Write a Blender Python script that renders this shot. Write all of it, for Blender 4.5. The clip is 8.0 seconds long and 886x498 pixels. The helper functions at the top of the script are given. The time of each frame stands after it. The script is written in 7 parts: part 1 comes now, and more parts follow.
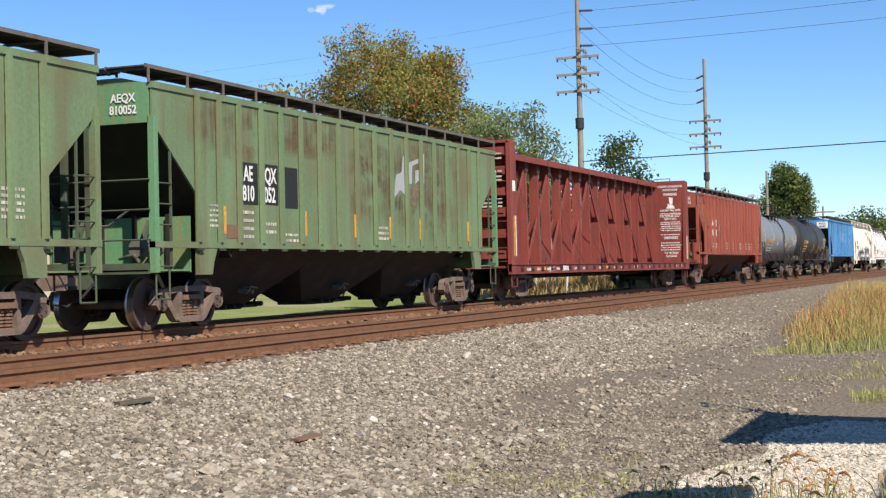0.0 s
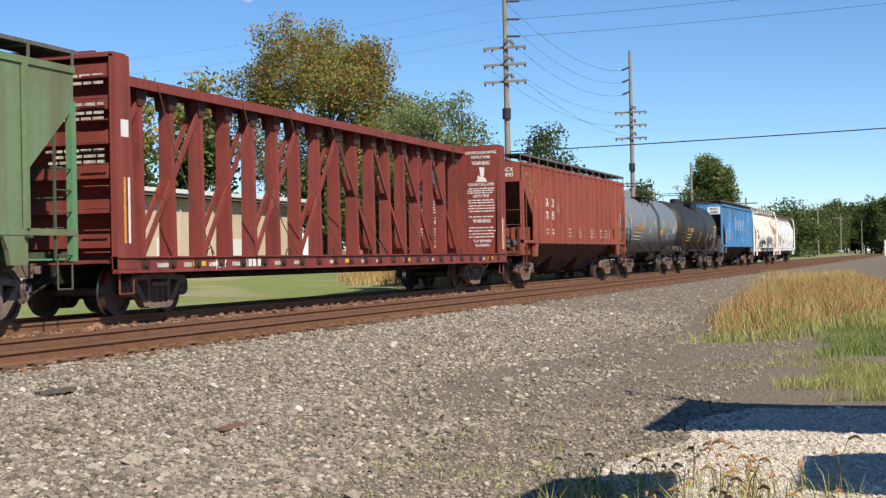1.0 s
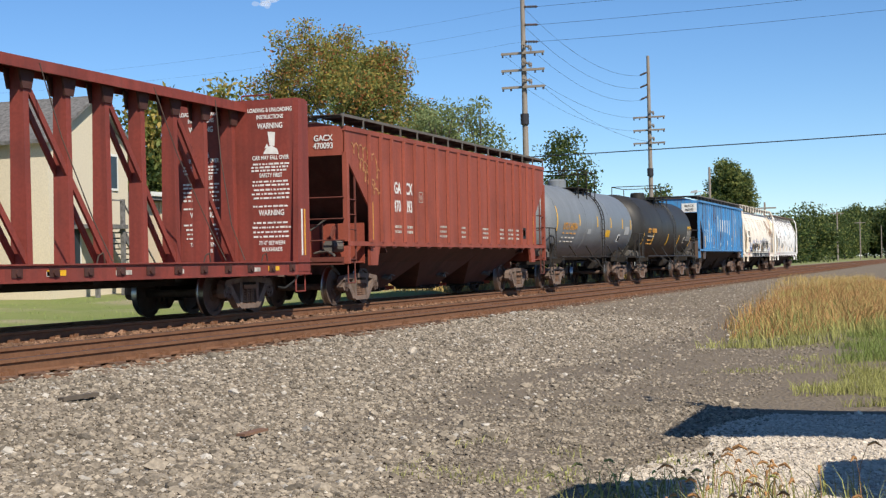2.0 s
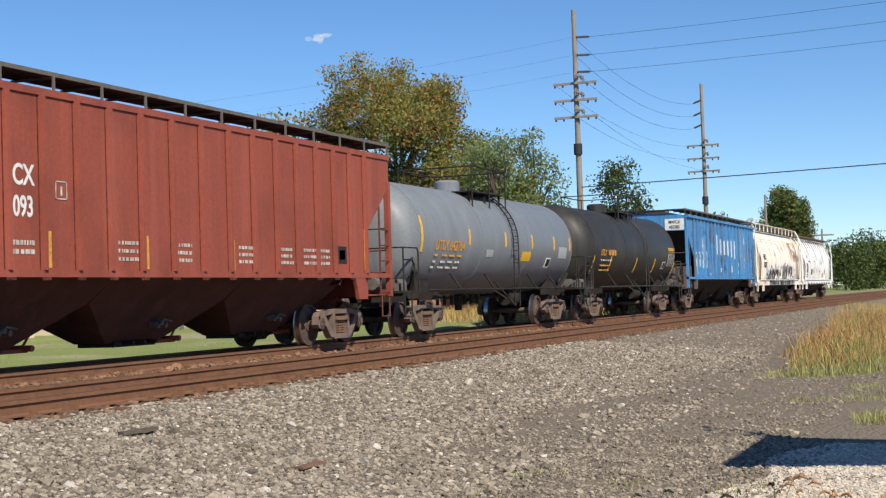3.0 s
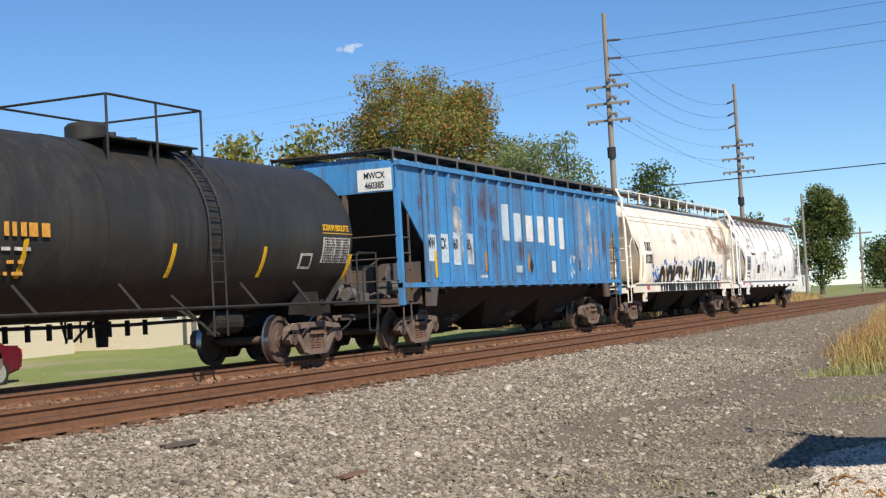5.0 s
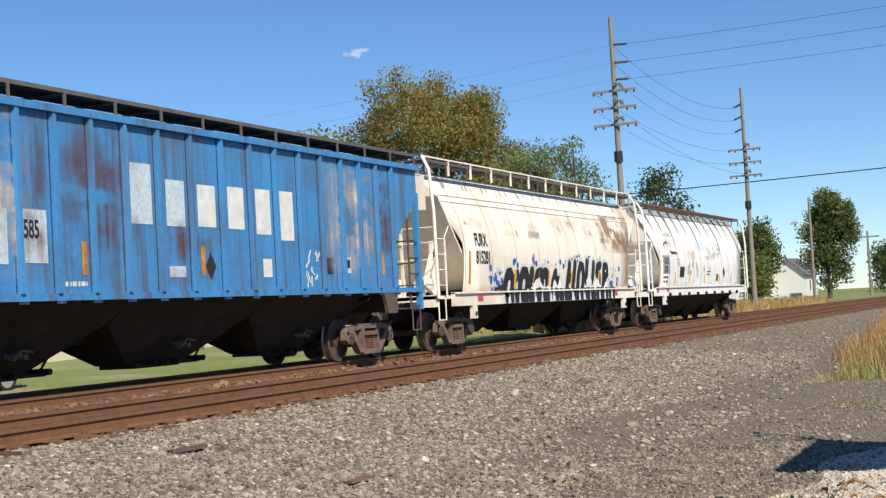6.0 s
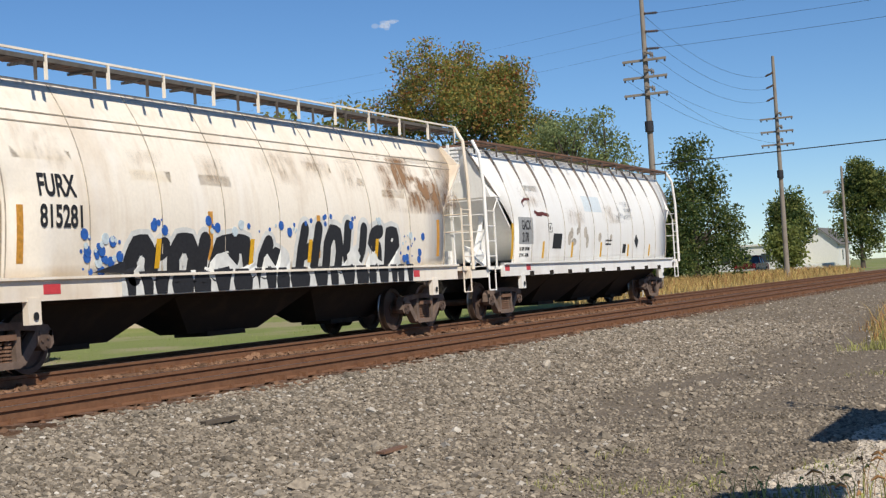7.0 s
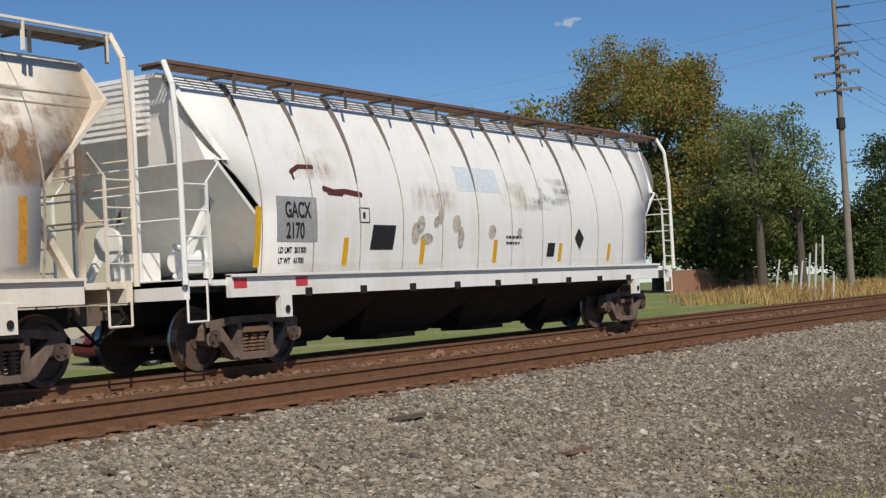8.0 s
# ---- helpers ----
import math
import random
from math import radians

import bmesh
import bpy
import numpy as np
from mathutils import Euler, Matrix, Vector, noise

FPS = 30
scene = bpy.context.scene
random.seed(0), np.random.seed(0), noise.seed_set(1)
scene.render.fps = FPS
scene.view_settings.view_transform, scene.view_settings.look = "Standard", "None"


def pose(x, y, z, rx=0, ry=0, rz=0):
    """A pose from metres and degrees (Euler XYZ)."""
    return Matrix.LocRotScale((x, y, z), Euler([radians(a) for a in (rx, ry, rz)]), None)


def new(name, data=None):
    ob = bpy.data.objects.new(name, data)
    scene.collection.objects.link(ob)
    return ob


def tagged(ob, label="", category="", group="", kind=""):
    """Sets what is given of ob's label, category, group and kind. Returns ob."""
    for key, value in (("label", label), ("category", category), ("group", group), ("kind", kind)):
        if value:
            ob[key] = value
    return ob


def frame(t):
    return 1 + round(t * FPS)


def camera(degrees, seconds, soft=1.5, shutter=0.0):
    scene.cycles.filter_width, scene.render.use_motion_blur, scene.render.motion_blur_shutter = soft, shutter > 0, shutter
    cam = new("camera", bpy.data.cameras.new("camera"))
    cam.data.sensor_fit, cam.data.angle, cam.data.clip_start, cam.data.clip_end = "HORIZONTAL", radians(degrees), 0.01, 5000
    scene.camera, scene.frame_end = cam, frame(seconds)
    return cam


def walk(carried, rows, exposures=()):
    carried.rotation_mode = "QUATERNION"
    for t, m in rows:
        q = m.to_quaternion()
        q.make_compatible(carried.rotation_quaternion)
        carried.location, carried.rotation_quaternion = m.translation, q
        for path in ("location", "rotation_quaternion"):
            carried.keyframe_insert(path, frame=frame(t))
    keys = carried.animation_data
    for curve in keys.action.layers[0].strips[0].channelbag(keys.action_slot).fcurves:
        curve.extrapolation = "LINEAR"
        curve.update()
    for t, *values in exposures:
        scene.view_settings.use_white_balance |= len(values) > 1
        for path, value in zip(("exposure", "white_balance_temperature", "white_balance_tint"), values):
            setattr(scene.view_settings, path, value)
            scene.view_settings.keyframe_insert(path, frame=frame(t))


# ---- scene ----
cam = camera(35.01, 8.0, soft=1.3)
walk(cam, [
    (0, pose(0.000, -0.000, 0.935, 90.869, 1.228, -67.812)),
    (0.5, pose(0.018, 0.000, 0.928, 90.844, 1.127, -69.048)),
    (1, pose(0.020, 0.000, 0.923, 90.403, 1.120, -70.789)),
    (2.5, pose(-0.070, -0.011, 0.939, 91.120, 1.418, -69.035)),
    (3, pose(-0.067, -0.010, 0.935, 91.967, 1.823, -67.819)),
    (3.5, pose(-0.079, -0.014, 0.936, 92.296, 2.011, -67.258)),
    (4, pose(-0.060, -0.006, 0.933, 91.808, 2.420, -67.208)),
    (5.5, pose(-0.064, -0.000, 0.932, 92.575, 3.235, -66.067)),
    (6, pose(-0.061, 0.004, 0.934, 92.524, 3.189, -66.042)),
    (6.5, pose(-0.033, 0.016, 0.928, 91.541, 3.296, -65.483)),
    (7, pose(-0.040, 0.019, 0.927, 91.440, 3.473, -64.791)),
    (7.5, pose(-0.047, 0.026, 0.939, 91.236, 3.225, -62.808)),
    (8, pose(-0.076, 0.046, 0.944, 91.783, 2.960, -57.390)),
], [(0, 0.40), (1.0, 0.24), (2.5, 0.18), (5.5, 0.17), (6.5, 0.0), (7.0, -0.15), (7.5, -0.42), (8.0, -0.46)])

# ---- world and sun ----
SUN_TO = Vector((-0.50, -0.56, 0.66)).normalized()      # direction towards the sun
world = bpy.data.worlds.new("sky")
scene.world = world
world.use_nodes = True
wn = world.node_tree.nodes
sky = wn.new("ShaderNodeTexSky")
sky.sky_type = "NISHITA"
sky.sun_disc = False
sky.sun_elevation = math.asin(SUN_TO.z)
sky.sun_rotation = math.atan2(SUN_TO.x, SUN_TO.y)
sky.altitude = 2000
sky.air_density, sky.dust_density, sky.ozone_density = 1.0, 0.0, 4.0
wn["Background"].inputs["Strength"].default_value = 0.107
tone = wn.new("ShaderNodeHueSaturation")
tone.inputs["Saturation"].default_value = 1.12
tint = wn.new("ShaderNodeMix")
tint.data_type, tint.blend_type = "RGBA", "MULTIPLY"
tint.inputs[0].default_value = 1.0
tint.inputs[7].default_value = (0.93, 0.985, 1.04, 1)
world.node_tree.links.new(sky.outputs["Color"], tone.inputs["Color"])
world.node_tree.links.new(tone.outputs["Color"], tint.inputs[6])
world.node_tree.links.new(tint.outputs[2], wn["Background"].inputs["Color"])
sun = new("sun", bpy.data.lights.new("sun", "SUN"))
sun.data.energy, sun.data.angle, sun.data.color = 5.0, radians(0.55), (1.0, 0.915, 0.79)
sun.matrix_world = Matrix.Translation((0, 0, 40)) @ SUN_TO.to_track_quat("Z", "Y").to_matrix().to_4x4()


# ---- materials ----
def material(name, color, rough=0.7, metal=0.0, grain=0.06, grain_scale=18.0, stain=None, stain_amount=0.5, stain_scale=0.8,
             stain_low=0.5, bump=0.15, bump_scale=60.0, streak=0.0, island=0.0, per_object=0.0, spec=0.3, gen=False):
    """Paint, metal, earth and so on: base colour with fine grain, patches of a second colour, streaks that run down, and relief."""
    m = bpy.data.materials.new(name)
    m.use_nodes = True
    n, l = m.node_tree.nodes, m.node_tree.links
    b = n["Principled BSDF"]
    b.inputs["Roughness"].default_value, b.inputs["Metallic"].default_value = rough, metal
    b.inputs["Specular IOR Level"].default_value = spec
    co = n.new("ShaderNodeTexCoord")
    vec = co.outputs["Object"]

    def noise_node(scale, detail=6, squash=None):
        t = n.new("ShaderNodeTexNoise")
        t.inputs["Scale"].default_value, t.inputs["Detail"].default_value = scale, detail
        if squash:
            mp = n.new("ShaderNodeMapping")
            mp.inputs["Scale"].default_value = squash
            l.new(vec, mp.inputs["Vector"])
            l.new(mp.outputs["Vector"], t.inputs["Vector"])
        else:
            l.new(vec, t.inputs["Vector"])
        return t.outputs["Fac"]

    def ramp(fac, lo, hi):
        r = n.new("ShaderNodeMapRange")
        r.inputs["From Min"].default_value, r.inputs["From Max"].default_value = lo, hi
        l.new(fac, r.inputs["Value"])
        return r.outputs["Result"]

    def scaled(fac, k):
        q = n.new("ShaderNodeMath")
        q.operation = "MULTIPLY"
        q.inputs[1].default_value = k
        l.new(fac, q.inputs[0])
        return q.outputs[0]

    def mix(fac, a, c):
        x = n.new("ShaderNodeMix")
        x.data_type = "RGBA"
        l.new(fac, x.inputs[0])
        for sock, v in ((x.inputs[6], a), (x.inputs[7], c)):
            if isinstance(v, tuple):
                sock.default_value = (*v, 1)
            else:
                l.new(v, sock)
        return x.outputs[2]

    dark = tuple(c * (1 - grain * 2.2) for c in color)
    light = tuple(min(1, c * (1 + grain * 1.6)) for c in color)
    col = mix(ramp(noise_node(grain_scale), 0.3, 0.7), dark, light)
    if stain:
        col = mix(scaled(ramp(noise_node(stain_scale, 8), stain_low, stain_low + 0.2), stain_amount), col, stain)
        if streak:
            col = mix(scaled(ramp(noise_node(1.0, 5, (6.0, 6.0, 0.25)), 0.5, 0.66), streak), col, stain)
            band = noise_node(1.0, 3, (1.7, 1.7, 0.10))
            col = mix(scaled(ramp(band, 0.42, 0.62), 0.16 if max(color) < 0.5 else 0.03), col, tuple(c * 0.55 for c in color))
            col = mix(scaled(ramp(noise_node(1.0, 3, (2.3, 2.3, 0.14)), 0.52, 0.68), 0.16), col, tuple(min(1, c * 1.5 + 0.04) for c in color))
    if island or per_object:
        g = n.new("ShaderNodeNewGeometry").outputs["Random Per Island"] if island else n.new("ShaderNodeObjectInfo").outputs["Random"]
        h = n.new("ShaderNodeHueSaturation")
        amount = island or per_object
        r = n.new("ShaderNodeMapRange")
        r.inputs["To Min"].default_value, r.inputs["To Max"].default_value = 1 - amount, 1 + amount
        l.new(g, r.inputs["Value"])
        l.new(r.outputs["Result"], h.inputs["Value"])
        l.new(col, h.inputs["Color"])
        col = h.outputs["Color"]
    l.new(col, b.inputs["Base Color"])
    if bump:
        bp = n.new("ShaderNodeBump")
        bp.inputs["Strength"].default_value, bp.inputs["Distance"].default_value = bump, 0.02
        l.new(noise_node(bump_scale, 4), bp.inputs["Height"])
        l.new(bp.outputs["Normal"], b.inputs["Normal"])
    return m


RUST = (0.17, 0.075, 0.035)
GREEN = material("weathered_green_paint", (0.150, 0.215, 0.110), 0.62, stain=(0.16, 0.10, 0.055), stain_amount=0.6, stain_scale=0.6, stain_low=0.47, streak=0.4, bump=0.05)
GREEN_END = material("bright_green_paint", (0.12, 0.26, 0.13), 0.6, stain=(0.28, 0.19, 0.07), stain_amount=0.5, stain_scale=1.4, stain_low=0.55, streak=0.6, bump=0.05)
MAROON = material("maroon_paint", (0.235, 0.050, 0.036), 0.6, stain=(0.09, 0.03, 0.025), stain_amount=0.5, stain_scale=0.9, streak=0.35, bump=0.06)
OXIDE = material("oxide_red_paint", (0.30, 0.075, 0.046), 0.6, stain=(0.12, 0.035, 0.025), stain_amount=0.45, stain_scale=0.8, streak=0.2, bump=0.05)
BLUE = material("faded_blue_paint", (0.060, 0.25, 0.52), 0.5, stain=(0.10, 0.10, 0.115), stain_amount=0.5, stain_scale=1.1, stain_low=0.5, streak=0.7, bump=0.05)
CREAM = material("dirty_cream_paint", (0.91, 0.83, 0.70), 0.55, grain=0.02, stain=(0.50, 0.34, 0.19), stain_amount=0.5, stain_scale=0.5, stain_low=0.52, streak=0.16, bump=0.04)
WHITE = material("chalky_white_paint", (0.91, 0.90, 0.86), 0.5, grain=0.015, stain=(0.55, 0.45, 0.33), stain_amount=0.4, stain_scale=0.5, stain_low=0.53, streak=0.12, bump=0.04)
GREY = material("grey_tank_paint", (0.190, 0.207, 0.222), 0.45, grain=0.06, stain=(0.15, 0.16, 0.16), stain_amount=0.4, stain_scale=0.6, streak=0.3, bump=0.03)
BLACK = material("sooty_black_paint", (0.030, 0.029, 0.027), 0.5, stain=(0.06, 0.05, 0.035), stain_amount=0.5, stain_scale=0.8, streak=0.5, bump=0.05)
BLUE_END = material("grimy_blue_grey_paint", (0.085, 0.085, 0.095), 0.7, stain=(0.15, 0.095, 0.06), stain_amount=0.8, stain_scale=1.4, stain_low=0.4, streak=0.8, bump=0.1)
# two dark colours for underframe grime, also for deep shade on slope sheets
DARK = material("grimy_shaded_underframe", (0.022, 0.019, 0.016), 0.8, stain=(0.05, 0.035, 0.025), stain_amount=0.6, stain_scale=2.5, bump=0.2)
GRIME_SHADE_RED = material("grimy_shaded_red_underframe", (0.075, 0.030, 0.024), 0.75, stain=(0.035, 0.022, 0.018), stain_amount=0.7, stain_scale=1.2, streak=0.3)
TRUCK = material("brake_dust_steel", (0.19, 0.137, 0.108), 0.85, stain=(0.045, 0.034, 0.03), stain_amount=0.6, stain_scale=3.0, bump=0.3)
WHEEL = material("brown_wheel_steel", (0.14, 0.095, 0.075), 0.75, metal=0.2, stain=(0.035, 0.028, 0.025), stain_amount=0.6, stain_scale=3.0)
SHINY = material("polished_steel", (0.45, 0.43, 0.42), 0.3, metal=1.0, grain=0.05, bump=0)
GRATE = material("rusty_grating", (0.060, 0.046, 0.038), 0.8, stain=RUST, stain_amount=0.5, stain_scale=2.0)
GRIME_GREEN = material("grimy_green_iron", (0.075, 0.095, 0.06), 0.75, stain=(0.07, 0.05, 0.035), stain_amount=0.7, stain_scale=2.0, bump=0.1)
GRIME_OXIDE = material("grimy_red_iron", (0.15, 0.045, 0.032), 0.75, stain=(0.07, 0.035, 0.028), stain_amount=0.6, stain_scale=2.0, bump=0.1)
GREEN_SEAM = material("dark_green_seams", (0.060, 0.075, 0.042), 0.8, grain=0.3, grain_scale=9, bump=0)
RED_SEAM = material("dark_red_seams", (0.10, 0.026, 0.020), 0.8, grain=0.3, grain_scale=9, bump=0)
BLUE_SEAM = material("dark_blue_seams", (0.030, 0.070, 0.14), 0.8, grain=0.3, grain_scale=9, bump=0)
GATE_RED = material("red_gate_paint", (0.30, 0.07, 0.045), 0.7, stain=(0.10, 0.04, 0.03), stain_amount=0.6, stain_scale=3.0)
RUSTY = material("rusty_steel", (0.20, 0.115, 0.075), 0.8, stain=(0.10, 0.06, 0.045), stain_amount=0.6, stain_scale=2.0)
RAIL = material("rusted_rail", (0.20, 0.098, 0.052), 0.85, stain=(0.12, 0.055, 0.03), stain_amount=0.5, stain_scale=3.0, bump=0.25, bump_scale=40)
RAILTOP = material("worn_rail_head", (0.16, 0.10, 0.075), 0.5, metal=0.5, bump=0.05)
TIE = material("weathered_tie", (0.15, 0.088, 0.055), 0.95, grain=0.2, stain=(0.24, 0.13, 0.07), stain_amount=0.6, stain_scale=2.0, bump=0.6, bump_scale=25, per_object=0.25)
LETTER = material("white_lettering", (0.72, 0.72, 0.68), 0.6, grain=0.06, grain_scale=6, bump=0)
LETTER_W = material("worn_white_lettering", (0.50, 0.46, 0.40), 0.7, grain=0.2, grain_scale=8, bump=0)
LETTER_O = material("orange_lettering", (0.62, 0.30, 0.05), 0.6, grain=0.1, bump=0)
SCRAWL = material("faded_tan_spray", (0.46, 0.22, 0.10), 0.7, grain=0.25, grain_scale=7, bump=0)
LETTER_K = material("black_lettering", (0.025, 0.025, 0.028), 0.6, grain=0.1, bump=0)
PATCH = material("black_patch_paint", (0.022, 0.022, 0.022), 0.55, grain=0.1, bump=0)
GREYPATCH = material("grey_patch_paint", (0.36, 0.37, 0.37), 0.6, grain=0.05, bump=0)
YELLOW = material("yellow_reflector", (0.75, 0.42, 0.02), 0.4, grain=0.08, bump=0)
AMBER = material("faded_amber_reflector", (0.62, 0.30, 0.05), 0.5, grain=0.12, bump=0)
REDTAPE = material("red_reflector", (0.62, 0.06, 0.07), 0.4, grain=0.05, bump=0)
WHITEPATCH = material("pale_patch_paint", (0.55, 0.64, 0.68), 0.6, grain=0.08, bump=0)
BLUEDOT = material("blue_spray_paint", (0.03, 0.12, 0.42), 0.6, grain=0.1, bump=0)
BAREMETAL = material("silver_fitting", (0.50, 0.50, 0.48), 0.5, metal=0.5, grain=0.1)


def ground_material():
    m = bpy.data.materials.new("gravel_and_earth")
    m.use_nodes = True
    n, l = m.node_tree.nodes, m.node_tree.links
    b = n["Principled BSDF"]
    b.inputs["Roughness"].default_value = 0.95
    b.inputs["Specular IOR Level"].default_value = 0.15
    co = n.new("ShaderNodeTexCoord").outputs["Object"]
    sep = n.new("ShaderNodeSeparateXYZ")
    l.new(co, sep.inputs[0])

    def tex(kind, scale, out, **kw):
        t = n.new(kind)
        t.inputs["Scale"].default_value = scale
        for k, v in kw.items():
            t.inputs[k].default_value = v
        l.new(co, t.inputs["Vector"])
        return t.outputs[out]

    def rng(v, a, c, lo=0.0, hi=1.0):
        r = n.new("ShaderNodeMapRange")
        r.inputs["From Min"].default_value, r.inputs["From Max"].default_value = a, c
        r.inputs["To Min"].default_value, r.inputs["To Max"].default_value = lo, hi
        l.new(v, r.inputs["Value"])
        return r.outputs["Result"]

    def mix(f, a, c, mode="MIX"):
        x = n.new("ShaderNodeMix")
        x.data_type, x.blend_type = "RGBA", mode
        if isinstance(f, float):
            x.inputs[0].default_value = f
        else:
            l.new(f, x.inputs[0])
        for s, v in ((x.inputs[6], a), (x.inputs[7], c)):
            if isinstance(v, tuple):
                s.default_value = (*v, 1)
            else:
                l.new(v, s)
        return x.outputs[2]

    def math_(op, a, c):
        q = n.new("ShaderNodeMath")
        q.operation = op
        q.use_clamp = True
        for s, v in ((q.inputs[0], a), (q.inputs[1], c)):
            if isinstance(v, (int, float)):
                s.default_value = v
            else:
                l.new(v, s)
        return q.outputs[0]

    cell = tex("ShaderNodeTexVoronoi", 22.0, "Color")
    cell_d = tex("ShaderNodeTexVoronoi", 22.0, "Distance")
    bw = n.new("ShaderNodeRGBToBW")
    l.new(cell, bw.inputs[0])
    stone = mix(bw.outputs[0], (0.125, 0.106, 0.080), (0.31, 0.265, 0.20))
    fine = mix(tex("ShaderNodeTexNoise", 60.0, "Fac", Detail=5.0), (0.145, 0.115, 0.083), (0.25, 0.205, 0.15))
    big = tex("ShaderNodeTexNoise", 0.55, "Fac", Detail=5.0)
    edge = tex("ShaderNodeTexNoise", 1.3, "Fac", Detail=6.0)
    # worn earth track across the gravel, between the shoulder and the verge
    path_a = math_("MULTIPLY", rng(math_("ADD", sep.outputs["Y"], math_("MULTIPLY", edge, 1.0)), 4.6, 6.2, 1.0, 0.0), 0.75)
    gravel = mix(path_a, stone, fine)
    off = n.new("ShaderNodeMath")
    off.operation = "ABSOLUTE"
    shift = n.new("ShaderNodeMath")
    shift.operation = "SUBTRACT"
    shift.inputs[1].default_value = 4.25
    l.new(sep.outputs["Y"], shift.inputs[0])
    l.new(shift.outputs[0], off.inputs[0])
    rut = math_("MULTIPLY", rng(off.outputs[0], 0.4, 1.3, 1.0, 0.0), rng(edge, 0.3, 0.6))
    gravel = mix(math_("MULTIPLY", rut, 0.85), gravel, mix(tex("ShaderNodeTexNoise", 9.0, "Fac", Detail=8.0), (0.15, 0.12, 0.09), (0.245, 0.205, 0.155)))
    gravel = mix(math_("MULTIPLY", rng(big, 0.45, 0.65), 0.35), gravel, (0.19, 0.155, 0.12))
    # rust under and between the tracks
    ty = math_("MULTIPLY", rng(sep.outputs["Y"], 8.9, 9.3), rng(sep.outputs["Y"], 16.2, 16.7, 1.0, 0.0))
    gravel = mix(math_("MULTIPLY", ty, 0.8), gravel, (0.17, 0.095, 0.055))
    # turf beyond the tracks
    turf = mix(tex("ShaderNodeTexNoise", 0.35, "Fac", Detail=8.0), (0.15, 0.22, 0.06), (0.31, 0.31, 0.13))
    turf = mix(rng(tex("ShaderNodeTexNoise", 14.0, "Fac", Detail=4.0), 0.35, 0.7, 0.0, 0.35), turf, (0.14, 0.19, 0.05))
    turf = mix(rng(tex("ShaderNodeTexNoise", 0.22, "Fac", Detail=6.0), 0.50, 0.62, 0.0, 0.75), turf, (0.36, 0.31, 0.21))
    far = rng(math_("ADD", math_("MULTIPLY", sep.outputs["Y"], 0.05), math_("MULTIPLY", edge, 0.06)), 0.93, 0.955)
    col = mix(far, gravel, turf)
    col_socket = col
    l.new(col_socket, b.inputs["Base Color"])
    bp = n.new("ShaderNodeBump")
    bp.inputs["Strength"].default_value, bp.inputs["Distance"].default_value = 0.8, 0.03
    l.new(cell_d, bp.inputs["Height"])
    l.new(bp.outputs["Normal"], b.inputs["Normal"])
    return m


def leaf_material(name, color):
    """A thin leaf: dull face, light passing through, each leaf a little different in tone."""
    m = bpy.data.materials.new(name)
    m.use_nodes = True
    n, l = m.node_tree.nodes, m.node_tree.links
    b = n["Principled BSDF"]
    b.inputs["Roughness"].default_value = 0.6
    b.inputs["Specular IOR Level"].default_value = 0.25
    rnd_leaf = n.new("ShaderNodeMapRange")
    rnd_leaf.inputs["To Min"].default_value, rnd_leaf.inputs["To Max"].default_value = 0.75, 1.3
    l.new(n.new("ShaderNodeNewGeometry").outputs["Random Per Island"], rnd_leaf.inputs["Value"])
    clump = n.new("ShaderNodeTexNoise")
    clump.inputs["Scale"].default_value, clump.inputs["Detail"].default_value = 0.9, 3
    l.new(n.new("ShaderNodeTexCoord").outputs["Object"], clump.inputs["Vector"])
    h = n.new("ShaderNodeHueSaturation")
    h.inputs["Color"].default_value = (*color, 1)
    hue = n.new("ShaderNodeMapRange")
    hue.inputs["From Min"].default_value, hue.inputs["From Max"].default_value = 0.3, 0.7
    hue.inputs["To Min"].default_value, hue.inputs["To Max"].default_value = 0.488, 0.53
    l.new(clump.outputs["Fac"], hue.inputs["Value"])
    l.new(hue.outputs["Result"], h.inputs["Hue"])
    l.new(rnd_leaf.outputs["Result"], h.inputs["Value"])
    l.new(h.outputs["Color"], b.inputs["Base Color"])
    through_light, blend = n.new("ShaderNodeBsdfTranslucent"), n.new("ShaderNodeMixShader")
    l.new(h.outputs["Color"], through_light.inputs["Color"])
    blend.inputs[0].default_value = 0.5
    l.new(b.outputs[0], blend.inputs[1])
    l.new(through_light.outputs[0], blend.inputs[2])
    l.new(blend.outputs[0], n["Material Output"].inputs["Surface"])
    return m


GROUND = ground_material()
STONE = material("ballast_stone", (0.255, 0.216, 0.166), 0.9, grain=0.15, grain_scale=30, island=0.5, bump=0.3, bump_scale=50, spec=0.2)
STONE_PALE = material("pale_ballast_stone", (0.46, 0.42, 0.36), 0.9, grain=0.1, grain_scale=30, island=0.3, bump=0.3, bump_scale=50, spec=0.2)
STONE_WHITE = material("crushed_limestone", (0.52, 0.455, 0.37), 0.9, grain=0.1, grain_scale=30, island=0.25, bump=0.2)
LAWN = material("mown_grass", (0.24, 0.31, 0.085), 0.75, island=0.3, bump=0)
WEED = material("dry_straw_weed", (0.43, 0.31, 0.115), 0.8, island=0.45, bump=0)
RUSTWEED = material("russet_weed", (0.36, 0.19, 0.075), 0.8, island=0.4, bump=0)
GRASS = material("green_grass", (0.155, 0.20, 0.05), 0.75, island=0.45, bump=0)
PALEGRASS = material("pale_green_grass", (0.28, 0.28, 0.09), 0.75, island=0.4, bump=0)
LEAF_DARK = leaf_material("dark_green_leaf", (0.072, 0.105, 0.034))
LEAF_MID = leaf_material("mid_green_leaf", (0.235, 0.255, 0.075))
